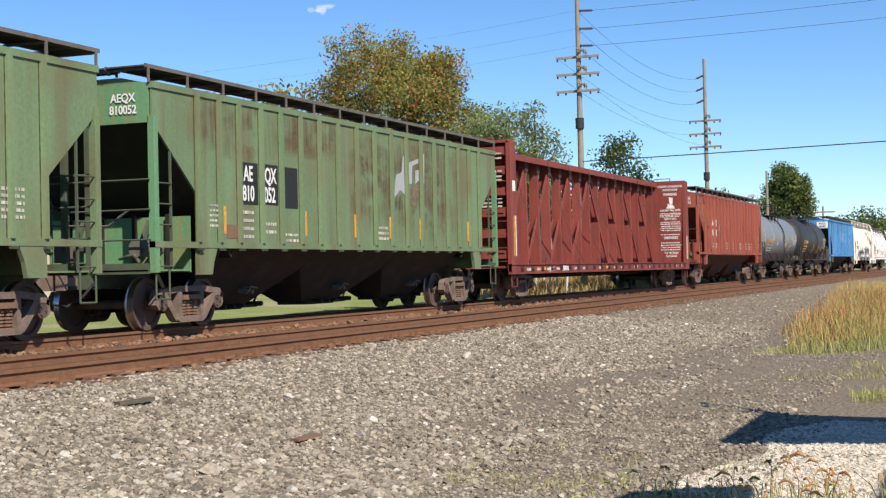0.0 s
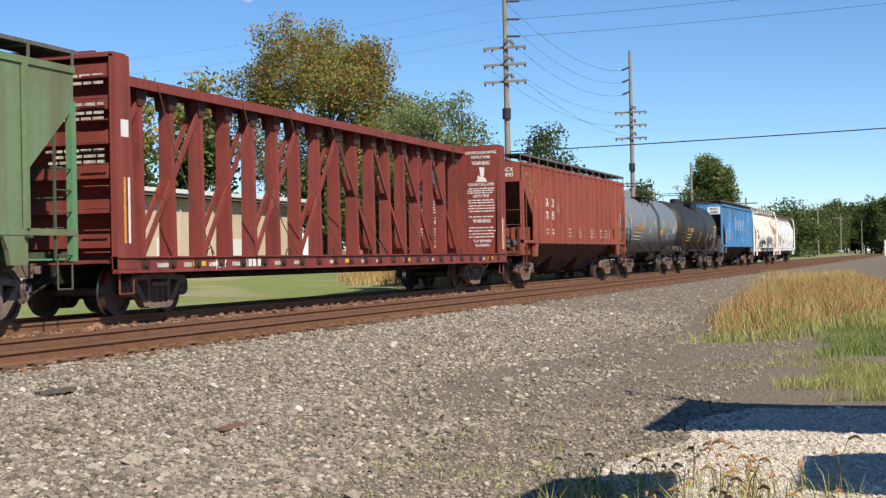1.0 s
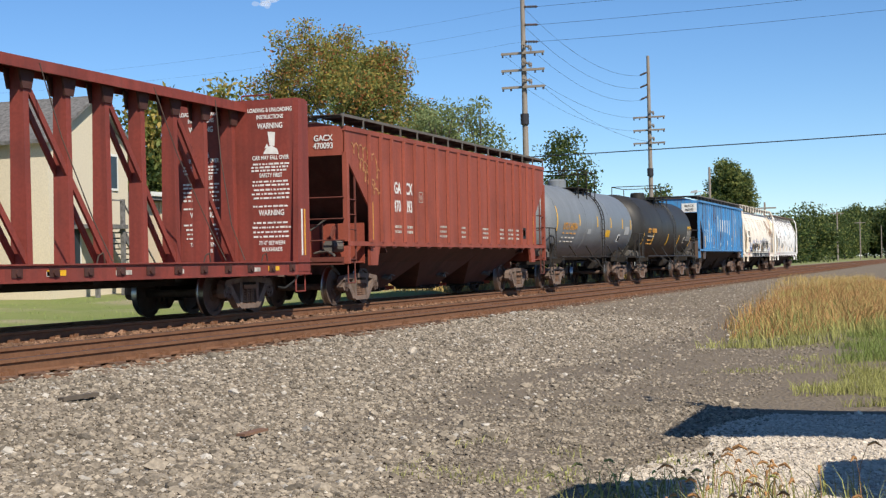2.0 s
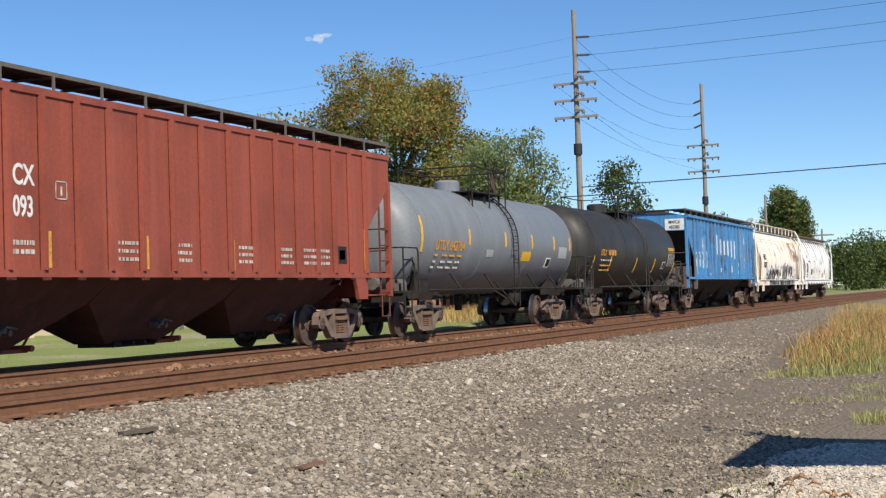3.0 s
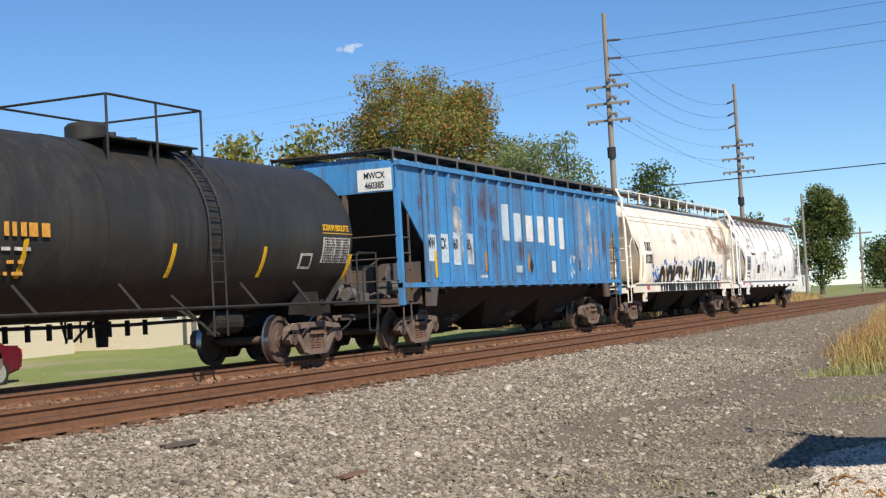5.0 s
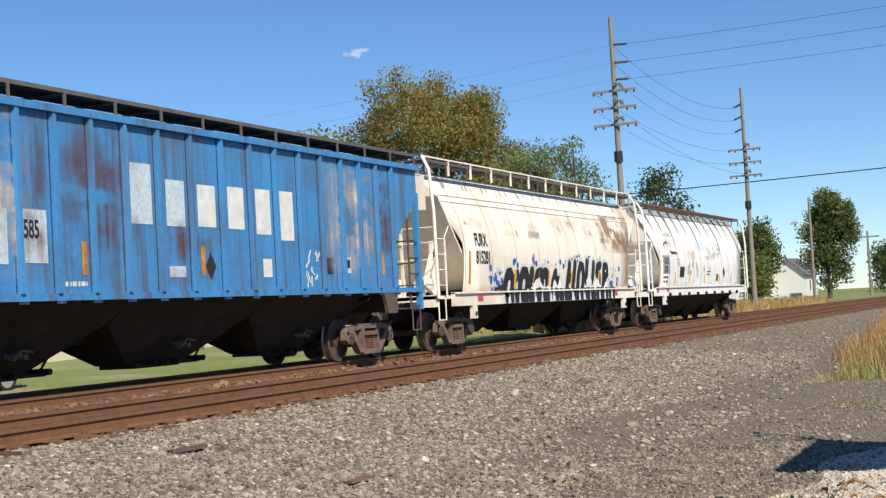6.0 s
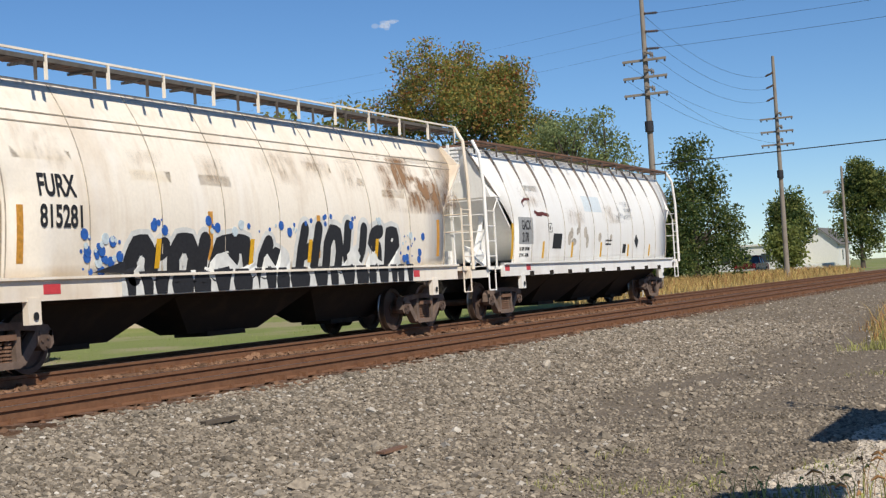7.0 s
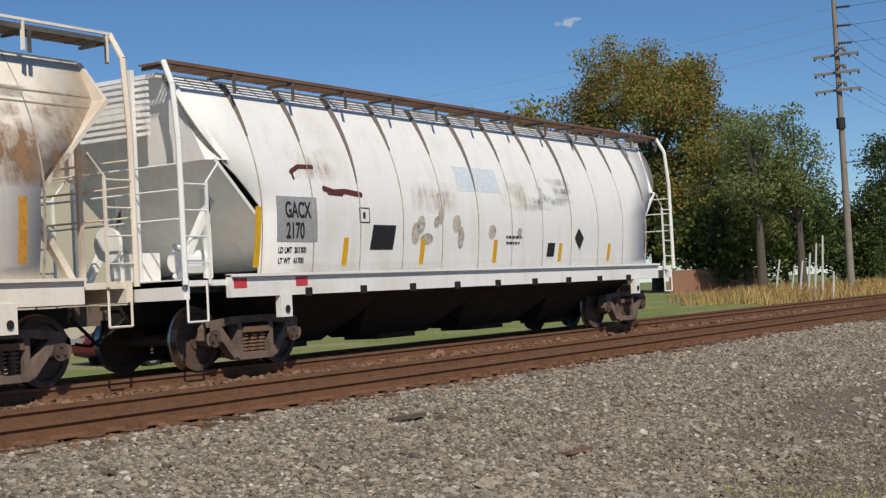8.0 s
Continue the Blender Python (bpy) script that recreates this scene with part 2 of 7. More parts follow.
LEAF_GOLD = leaf_material("turning_gold_leaf", (0.43, 0.31, 0.09))
LEAF_RED = leaf_material("turning_red_leaf", (0.46, 0.19, 0.08))
LEAF_PALE = leaf_material("pale_green_leaf", (0.26, 0.30, 0.13))
BARK = material("grey_bark", (0.11, 0.09, 0.07), 0.95, bump=0.6, bump_scale=14)
POLE = material("weathered_pole_wood", (0.27, 0.235, 0.195), 0.9, stain=(0.12, 0.09, 0.07), stain_amount=0.5, stain_scale=1.5, bump=0.4, bump_scale=20)
WIRE = material("dark_cable", (0.03, 0.03, 0.035), 0.6, bump=0)
STUCCO = material("cream_block_wall", (0.56, 0.45, 0.33), 0.9, grain=0.05, stain=(0.40, 0.31, 0.23), stain_amount=0.4, bump=0.2)
HOUSE = material("cream_siding", (0.62, 0.55, 0.42), 0.8, grain=0.05, bump=0.05)
SHINGLE = material("grey_shingle", (0.16, 0.155, 0.15), 0.95, grain=0.2, grain_scale=8, bump=0.4, bump_scale=12)
WHITEWALL = material("white_siding", (0.68, 0.68, 0.64), 0.8, grain=0.05, bump=0.05)
GLASSY = material("dark_window", (0.03, 0.04, 0.05), 0.1, grain=0.02, bump=0, spec=0.8)
BRICKRED = material("pale_brick_wall", (0.36, 0.19, 0.12), 0.9, stain=(0.28, 0.14, 0.09), stain_amount=0.5, stain_scale=2.0, bump=0.3)
PALE_SEAM = material("dusty_weld_seam", (0.46, 0.40, 0.32), 0.8, grain=0.2, grain_scale=6, bump=0)
SEAM = material("grimy_weld_seam", (0.20, 0.17, 0.15), 0.8, bump=0)
GEAR = material("grimy_grey_fittings", (0.13, 0.12, 0.105), 0.8, stain=(0.07, 0.05, 0.04), stain_amount=0.6, stain_scale=4.0)
PVC = material("white_stake", (0.62, 0.60, 0.55), 0.6, bump=0)
CARRED = material("maroon_car_paint", (0.12, 0.010, 0.018), 0.25, grain=0.03, bump=0, spec=0.6)
CARSILVER = material("silver_car_paint", (0.30, 0.31, 0.33), 0.3, metal=0.4, grain=0.03, bump=0)
RUBBER = material("tyre_rubber", (0.02, 0.02, 0.02), 0.85, bump=0)


# ---- building blocks ----
def box(bm, x0, x1, y0, y1, z0, z1):
    v = [bm.verts.new((x, y, z)) for x in (x0, x1) for y in (y0, y1) for z in (z0, z1)]
    for f in ((0, 1, 3, 2), (4, 6, 7, 5), (0, 4, 5, 1), (2, 3, 7, 6), (0, 2, 6, 4), (1, 5, 7, 3)):
        bm.faces.new([v[i] for i in f])


def hexa(bm, bottom, top):
    """A solid between two rings of corners."""
    a = [bm.verts.new(p) for p in bottom]
    c = [bm.verts.new(p) for p in top]
    k = len(a)
    bm.faces.new(a[::-1])
    bm.faces.new(c)
    for i in range(k):
        bm.faces.new((a[i], a[(i + 1) % k], c[(i + 1) % k], c[i]))


def slab(bm, outline, y0, y1):
    """An outline in x and z, thick from y0 to y1."""
    hexa(bm, [(x, y0, z) for x, z in outline], [(x, y1, z) for x, z in outline])


def bar(bm, p, q, w, h):
    """A bar of section w by h from p to q."""
    p, q = Vector(p), Vector(q)
    d = (q - p).normalized()
    side = d.cross(Vector((0, 0, 1)))
    side = Vector((0, 1, 0)) if side.length < 1e-3 else side.normalized()
    up = side.cross(d)
    ring = [side * sx * w / 2 + up * sz * h / 2 for sx, sz in ((-1, -1), (1, -1), (1, 1), (-1, 1))]
    hexa(bm, [p + r for r in ring], [q + r for r in ring])


def rod(bm, p, q, r0, r1=None, n=8):
    """A round, tapered rod from p to q."""
    p, q = Vector(p), Vector(q)
    r1 = r0 if r1 is None else r1
    d = (q - p).normalized()
    side = d.cross(Vector((0, 0, 1)))
    side = Vector((1, 0, 0)) if side.length < 1e-3 else side.normalized()
    up = side.cross(d)
    ring = [(math.cos(2 * math.pi * i / n), math.sin(2 * math.pi * i / n)) for i in range(n)]
    hexa(bm, [p + (side * c + up * s) * r0 for c, s in ring], [q + (side * c + up * s) * r1 for c, s in ring])


def tube(bm, path, r, n=6):
    for a, c in zip(path, path[1:]):
        rod(bm, a, c, r, r, n)


def lathe(bm, profile, n=28, axis="y"):
    """A profile of (radius, along) turned round the y or x axis, closed at both ends."""
    rings = []
    for r, s in profile:
        ring = []
        for i in range(n):
            a = 2 * math.pi * i / n
            c, d = r * math.cos(a), r * math.sin(a)
            ring.append(bm.verts.new((c, s, d) if axis == "y" else (s, c, d)))
        rings.append(ring)
    for a, c in zip(rings, rings[1:]):
        for i in range(n):
            bm.faces.new((a[i], a[(i + 1) % n], c[(i + 1) % n], c[i]))
    bm.faces.new(rings[0][::-1])
    bm.faces.new(rings[-1])


def loft(bm, rings):
    """One closed skin through several rings of corners."""
    vs = [[bm.verts.new(p) for p in ring] for ring in rings]
    k = len(vs[0])
    for a, c in zip(vs, vs[1:]):
        for i in range(k):
            bm.faces.new((a[i], a[(i + 1) % k], c[(i + 1) % k], c[i]))
    bm.faces.new(vs[0][::-1])
    bm.faces.new(vs[-1])


def mesh_of(name, bm, mat, smooth=None):
    bmesh.ops.recalc_face_normals(bm, faces=bm.faces)
    me = bpy.data.meshes.new(name)
    bm.to_mesh(me)
    bm.free()
    me.materials.append(mat)
    if smooth:
        me.polygons.foreach_set("use_smooth", [True] * len(me.polygons))
        me.set_sharp_from_angle(angle=radians(smooth))
    return me


def part(name, bm, mat, parent, label="", smooth=None, at=None):
    ob = new(name, bm if isinstance(bm, bpy.types.Mesh) else mesh_of(name, bm, mat, smooth))
    ob.parent = parent
    if at is not None:
        ob.matrix_basis = at
    return tagged(ob, label=label)


def single(name, bm, mat, label, category, kind="", smooth=None, group=""):
    return tagged(new(name, mesh_of(name, bm, mat, smooth)), label=label, category=category, kind=kind, group=group)


def root(name, m, label, category, group="", kind=""):
    ob = new(name)
    ob.matrix_basis = m
    return tagged(ob, label=label, category=category, group=group, kind=kind)


def boxes(*spans):
    bm = bmesh.new()
    for s in spans:
        box(bm, *s)
    return bm


def soup(name, verts, faces, mat, parent=None):
    """A mesh straight from arrays, for stones, blades and leaves."""
    me = bpy.data.meshes.new(name)
    me.from_pydata(verts.tolist(), [], faces.tolist())
    me.materials.append(mat)
    ob = new(name, me)
    ob.parent = parent
    return ob


def lettering(text, size, mat, parent, m, squeeze=1.0, name="lettering", align="LEFT"):
    """Words as a thin mesh: x along the line, z up, standing proud towards -y of the pose m."""
    cu = bpy.data.curves.new(name, "FONT")
    cu.body, cu.size, cu.extrude, cu.align_x = text, size, 0.002, align
    cu.offset = size * 0.022
    ob = bpy.data.objects.new(name, cu)
    scene.collection.objects.link(ob)
    me = bpy.data.meshes.new_from_object(ob.evaluated_get(bpy.context.evaluated_depsgraph_get()))
    bpy.data.objects.remove(ob)
    me.transform(Matrix.Rotation(radians(90), 4, "X") @ Matrix.Diagonal((squeeze, 1, 1, 1)))
    me.materials.clear()
    me.materials.append(mat)
    return part(name, me, mat, parent, at=m)


def bars(bm, x0, x1, z_top, lines, height, gap, y, seed):
    """Writing too small to read: rows of short bars."""
    rnd = random.Random(seed)
    for k in range(lines):
        z = z_top - k * (height + gap)
        x = x0
        while x < x1 - 0.02:
            w = rnd.uniform(0.05, 0.2) * (x1 - x0)
            box(bm, x, min(x1, x + w), y - 0.004, y, z - height, z)
            x += w + rnd.uniform(0.03, 0.1) * (x1 - x0)


# ---- ground and tracks ----
TRACK_NEAR, TRACK_FAR, GAUGE = 10.45, 14.77, 0.755


def ground_height(x, y):
    pts = ((-300, -0.45), (6.0, -0.45), (8.7, -0.26), (9.2, -0.20), (16.4, -0.18), (17.6, -0.42), (21, -0.42), (26, -0.1), (60, 0.2), (800, 0.4), (9000, 0.4))
    for (a, za), (c, zc) in zip(pts, pts[1:]):
        if y <= c:
            t = max(0, (y - a) / (c - a))
            z = za + (zc - za) * t
            break
    if 17.0 < y < 40 and x > 30:
        z += 0.45 * min(1, (x - 30) / 25) * min(1, (y - 17.0) / 1.5)
    if y > 20 and 5 < x < 56:
        z -= 0.17 * min(1, (56 - x) / 12) * min(1, (y - 20) / 5)
    if abs(x) < 60 and abs(y) < 30 and not 9.2 < y < 16.4:
        z += 0.035 * noise.noise((x * 0.6, y * 0.6, 0)) + 0.012 * noise.noise((x * 2.3, y * 2.3, 4))
    return z


def build_ground():
    xs = sorted(set([-2500, -800, -300, -100, -40, -15] + [i * 0.5 for i in range(-10, 100)] + list(range(50, 160, 3)) + [200, 300, 600, 1200, 3500]))
    ys = sorted(set([-2500, -600, -150, -40, -15] + [i * 0.4 for i in range(-12, 50)] + list(range(20, 60, 2)) + [90, 200, 600, 1500, 3500]))
    verts = np.array([(x, y, ground_height(x, y)) for x in xs for y in ys])
    k = len(ys)
    faces = np.array([(i * k + j, (i + 1) * k + j, (i + 1) * k + j + 1, i * k + j + 1) for i in range(len(xs) - 1) for j in range(k - 1)])
    ob = soup("ground", verts, faces, GROUND)
    tagged(ob, "grey gravel yard, rust-stained track bed and mown turf", "ground", kind="structure")


build_ground()


def rail_mesh(x0, x1):
    bm = bmesh.new()
    outline = ((-0.037, 0.0), (-0.037, -0.040), (-0.012, -0.052), (-0.009, -0.14), (-0.070, -0.158), (-0.070, -0.172),
               (0.070, -0.172), (0.070, -0.158), (0.009, -0.14), (0.012, -0.052), (0.037, -0.040), (0.037, 0.0))
    hexa(bm, [(x0, y, z) for y, z in outline], [(x1, y, z) for y, z in outline])
    return bm


def build_track(name, y, label):
    track = root(name, pose(0, y, 0), label, "railway track", kind="structure")
    for s in (-1, 1):
        rail = part("rail", rail_mesh(-60, 420), RAIL, track, at=pose(0, s * GAUGE, 0))
        part("running_surface", boxes((-60, 420, -0.034, 0.034, 0.0, 0.003)), RAILTOP, rail)
    return track


def fill_track(track, seed):
    rnd = random.Random(seed)
    tie = mesh_of("tie", boxes((-0.115, 0.115, -1.3, 1.3, -0.36, -0.178)), TIE)
    plates, spikes = bmesh.new(), bmesh.new()
    for i in range(290):
        x = 3 + i * 0.53
        part("tie", tie, TIE, track, at=pose(x + rnd.uniform(-0.03, 0.03), rnd.uniform(-0.05, 0.05), rnd.uniform(-0.012, 0.008), 0, 0, rnd.uniform(-1.2, 1.2)))
        for s in (-1, 1):
            box(plates, x - 0.1, x + 0.1, s * GAUGE - 0.18, s * GAUGE + 0.18, -0.18, -0.168)
            for dy in (-0.095, 0.095):
                if rnd.random() < 0.8:
                    box(spikes, x + rnd.uniform(-0.07, 0.03), x + rnd.uniform(0.04, 0.07), s * GAUGE + dy - 0.02, s * GAUGE + dy + 0.02, -0.17, -0.125 + rnd.uniform(0, 0.025))
                if rnd.random() < 0.5:
                    box(spikes, x + 0.12, x + 0.17, s * GAUGE + dy - 0.05, s * GAUGE + dy + 0.05, -0.18, -0.10)
    tagged(part("tie_plates", plates, RUSTY, track), kind="stuff")
    tagged(part("spikes_and_anchors", spikes, RAIL, track), kind="stuff")


track_near = build_track("track_near", TRACK_NEAR, "rusty empty railway track on weathered wooden ties")
track_far = build_track("track_far", TRACK_FAR, "rusty railway track carrying the freight train")

# ---- the train ----
TRAIN_Y = TRACK_FAR
moving = []          # (car, x at the start)
rolling = []         # wheelsets


def truck_meshes():
    out = {}
    bm = bmesh.new()
    s = 1
    slab(bm, ((-1.06, 0.60), (-0.98, 0.70), (-0.4, 0.76), (0.4, 0.76), (0.98, 0.70), (1.06, 0.60), (1.06, 0.52), (0.9, 0.60), (0.4, 0.655), (-0.4, 0.655), (-0.9, 0.60), (-1.06, 0.52)), -0.08, 0.08)
    for sx in (-1, 1):
        slab(bm, ((sx * 0.74, 0.64), (sx * 0.92, 0.62), (sx * 0.48, 0.15), (sx * 0.35, 0.13), (sx * 0.38, 0.24), (sx * 0.62, 0.50)), -0.075, 0.075)
        slab(bm, ((sx * 0.30, 0.66), (sx * 0.40, 0.66), (sx * 0.40, 0.16), (sx * 0.30, 0.16)), -0.09, 0.09)
        slab(bm, ((sx * 0.74, 0.62), (sx * 1.06, 0.62), (sx * 1.09, 0.44), (sx * 1.02, 0.36), (sx * 0.98, 0.36), (sx * 0.98, 0.54), (sx * 0.79, 0.54), (sx * 0.74, 0.4)), -0.08, 0.08)
    slab(bm, ((-0.46, 0.17), (-0.36, 0.12), (0.36, 0.12), (0.46, 0.17), (0.38, 0.215), (-0.38, 0.215)), -0.10, 0.10)
    out["side_frame"] = mesh_of("side_frame", bm, TRUCK)
    bm = bmesh.new()
    for cx in (-0.19, 0.0, 0.19):
        for k in range(6):
            z = 0.20 + k * 0.052
            rod(bm, (cx, 0, z), (cx, 0, z + 0.03), 0.085, n=10)
        rod(bm, (cx, 0, 0.2), (cx, 0, 0.52), 0.05, n=8)
    box(bm, -0.29, 0.29, -0.12, 0.12, 0.515, 0.60)
    out["springs"] = mesh_of("springs", bm, RUSTY)
    bm = bmesh.new()
    box(bm, -0.2, 0.2, -1.05, 1.05, 0.50, 0.72)
    rod(bm, (0, 0, 0.70), (0, 0, 0.86), 0.2, n=14)
    for sx in (-1, 1):
        box(bm, sx * 0.36 - 0.05, sx * 0.36 + 0.05, -0.85, 0.85, 0.36, 0.46)
        for sy in (-1, 1):
            box(bm, sx * 0.41 - 0.04, sx * 0.41 + 0.04, sy * 0.76 - 0.09, sy * 0.76 + 0.09, 0.28, 0.58)
    out["bolster"] = mesh_of("truck", bm, DARK)
    bm = bmesh.new()
    for s in (-1, 1):
        y = s * 0.755
        lathe(bm, [(0.06, y + s * 0.07), (0.16, y + s * 0.075), (0.17, y + s * 0.05), (0.36, y + s * 0.025), (0.375, y + s * 0.068), (0.452, y + s * 0.066), (0.457, y), (0.462, y - s * 0.045), (0.485, y - s * 0.055), (0.485, y - s * 0.078), (0.37, y - s * 0.075), (0.35, y - s * 0.02), (0.17, y - s * 0.0), (0.06, y - s * 0.05)], 32)
    rod(bm, (0, -1.12, 0), (0, 1.12, 0), 0.08, n=12)
    for s in (-1, 1):
        rod(bm, (0, s * 0.98, 0), (0, s * 1.15, 0), 0.125, n=16)
        for k in range(3):
            a = 2 * math.pi * k / 3
            rod(bm, (0.07 * math.cos(a), s * 1.15, 0.07 * math.sin(a)), (0.07 * math.cos(a), s * 1.175, 0.07 * math.sin(a)), 0.022, n=6)
    out["wheelset"] = mesh_of("wheelset", bm, WHEEL, 35)
    wheel = out["wheelset"]
    wheel.materials.append(SHINY)
    for poly in wheel.polygons:
        c = poly.center
        if math.hypot(c.x, c.z) > 0.44 and abs(poly.normal.y) < 0.98:
            poly.material_index = 1
    bm = bmesh.new()
    box(bm, -0.10, 0.10, -0.09, 0.09, 0.565, 0.62)
    out["bearing_adapter"] = mesh_of("bearing_adapter", bm, TRUCK)
    return out


TRUCK_PARTS = truck_meshes()


def add_truck(car, x):
    truck = part("truck", TRUCK_PARTS["bolster"], DARK, car, at=pose(x, 0, 0))
    for s in (-1, 1):
        part("side_frame", TRUCK_PARTS["side_frame"], TRUCK, truck, at=pose(0, s * 1.06, 0))
        tagged(part("spring_nest", TRUCK_PARTS["springs"], RUSTY, truck, at=pose(0, s * 1.06, 0)), kind="stuff")
        for sx in (-1, 1):
            part("bearing_adapter", TRUCK_PARTS["bearing_adapter"], TRUCK, truck, at=pose(sx * 0.885, s * 1.06, 0))
    for sx in (-1, 1):
        ws = part("wheelset", TRUCK_PARTS["wheelset"], WHEEL, truck, at=pose(sx * 0.89, 0, 0.457))
        rolling.append((ws, sx * 0.89))
    return truck


def couplers(car, x_left, x_right, z=0.88):
    for x, s in ((x_left, -1), (x_right, 1)):
        bm = bmesh.new()
        box(bm, min(x, x + s * 0.42), max(x, x + s * 0.42), -0.07, 0.07, z - 0.08, z + 0.06)
        hexa(bm, [(x + s * 0.38, -0.15, z - 0.15), (x + s * 0.66, -0.12, z - 0.15), (x + s * 0.66, 0.13, z - 0.15), (x + s * 0.38, 0.10, z - 0.15)],
             [(x + s * 0.38, -0.15, z + 0.13), (x + s * 0.66, -0.12, z + 0.13), (x + s * 0.66, 0.13, z + 0.13), (x + s * 0.38, 0.10, z + 0.13)])
        part("coupler", bm, TRUCK, car)
        bm = bmesh.new()
        tube(bm, [(x - s * 0.1, -0.35, z - 0.02), (x + s * 0.2, -0.33, z - 0.25), (x + s * 0.5, -0.22, z - 0.42), (x + s * 0.66, -0.1, z - 0.38)], 0.025)
        part("brake_hose", bm, RUBBER, car)


def ladder(car, p, height, width, along, mat, rungs, post=0.045, name="ladder"):
    """A ladder with its foot at p; along is the direction of its rungs."""
    bm = bmesh.new()
    p, a = Vector(p), Vector(along)
    for k in (0, 1):
        q = p + a * width * k
        bar(bm, q, q + Vector((0, 0, height)), post, post)
    for k in range(rungs):
        z = Vector((0, 0, height * (k + 0.5) / rungs))
        rod(bm, p + z, p + a * width + z, 0.014, n=6)
    return part(name, bm, mat, car)


def stirrup(car, x, y, z0, z1, mat, w=0.4):
    bm = bmesh.new()
    tube(bm, [(x, y, z1), (x, y, z0), (x + w, y, z0), (x + w, y, z1)], 0.018)
    part("sill_step", bm, mat, car)


def car_root(label, x0, category="freight car"):
    car = root("freight_car", pose(x0, TRAIN_Y, 0), label, category, group="freight train")
    moving.append((car, x0))
    return car


def running_board(car, x0, x1, y0, y1, z, mat, step, rise=0.18, name="running_board", cover=0.88):
    """A grated walk of lengthwise strips on cross straps, with an edge angle and upright brackets below its outer edge."""
    bm = bmesh.new()
    k = 7
    for i in range(k):
        ya, yb = y0 + (y1 - y0) * (i + 0.5 - cover / 2) / k, y0 + (y1 - y0) * (i + 0.5 + cover / 2) / k
        box(bm, x0, x1, min(ya, yb), max(ya, yb), z, z + 0.025)
    x = x0 + 0.06
    while x < x1:
        box(bm, x, x + 0.03, min(y0, y1) + 0.03, max(y0, y1) - 0.03, z - 0.008, z)
        x += 0.35
    board = part(name, bm, mat, car)
    s = 1 if y0 > 0 else -1
    bm = bmesh.new()
    box(bm, x0, x1, min(y0, y0 + s * 0.02), max(y0, y0 + s * 0.02), z - 0.02, z + 0.045)
    part("edge_angle", bm, GEAR, board)
    n = max(1, round((x1 - x0) / step))
    post = mesh_of("bracket", boxes((-0.022, 0.022, min(y0, y0 + s * 0.03), max(y0, y0 + s * 0.03), -rise, 0.0), (-0.02, 0.02, min(y0, y1), max(y0, y1), -0.05, -0.012)), GEAR)
    for i in range(n + 1):
        part("bracket", post, GEAR, board, at=pose(x0 + 0.1 + (x1 - x0 - 0.2) * i / n, 0, z))
    return board


POSTS = (1.35, 2.07, 2.77, 3.60, 4.38, 5.20, 6.02, 6.87, 7.78, 8.70, 9.62, 10.48, 11.35, 12.18, 13.02, 13.80, 14.56, 15.30)


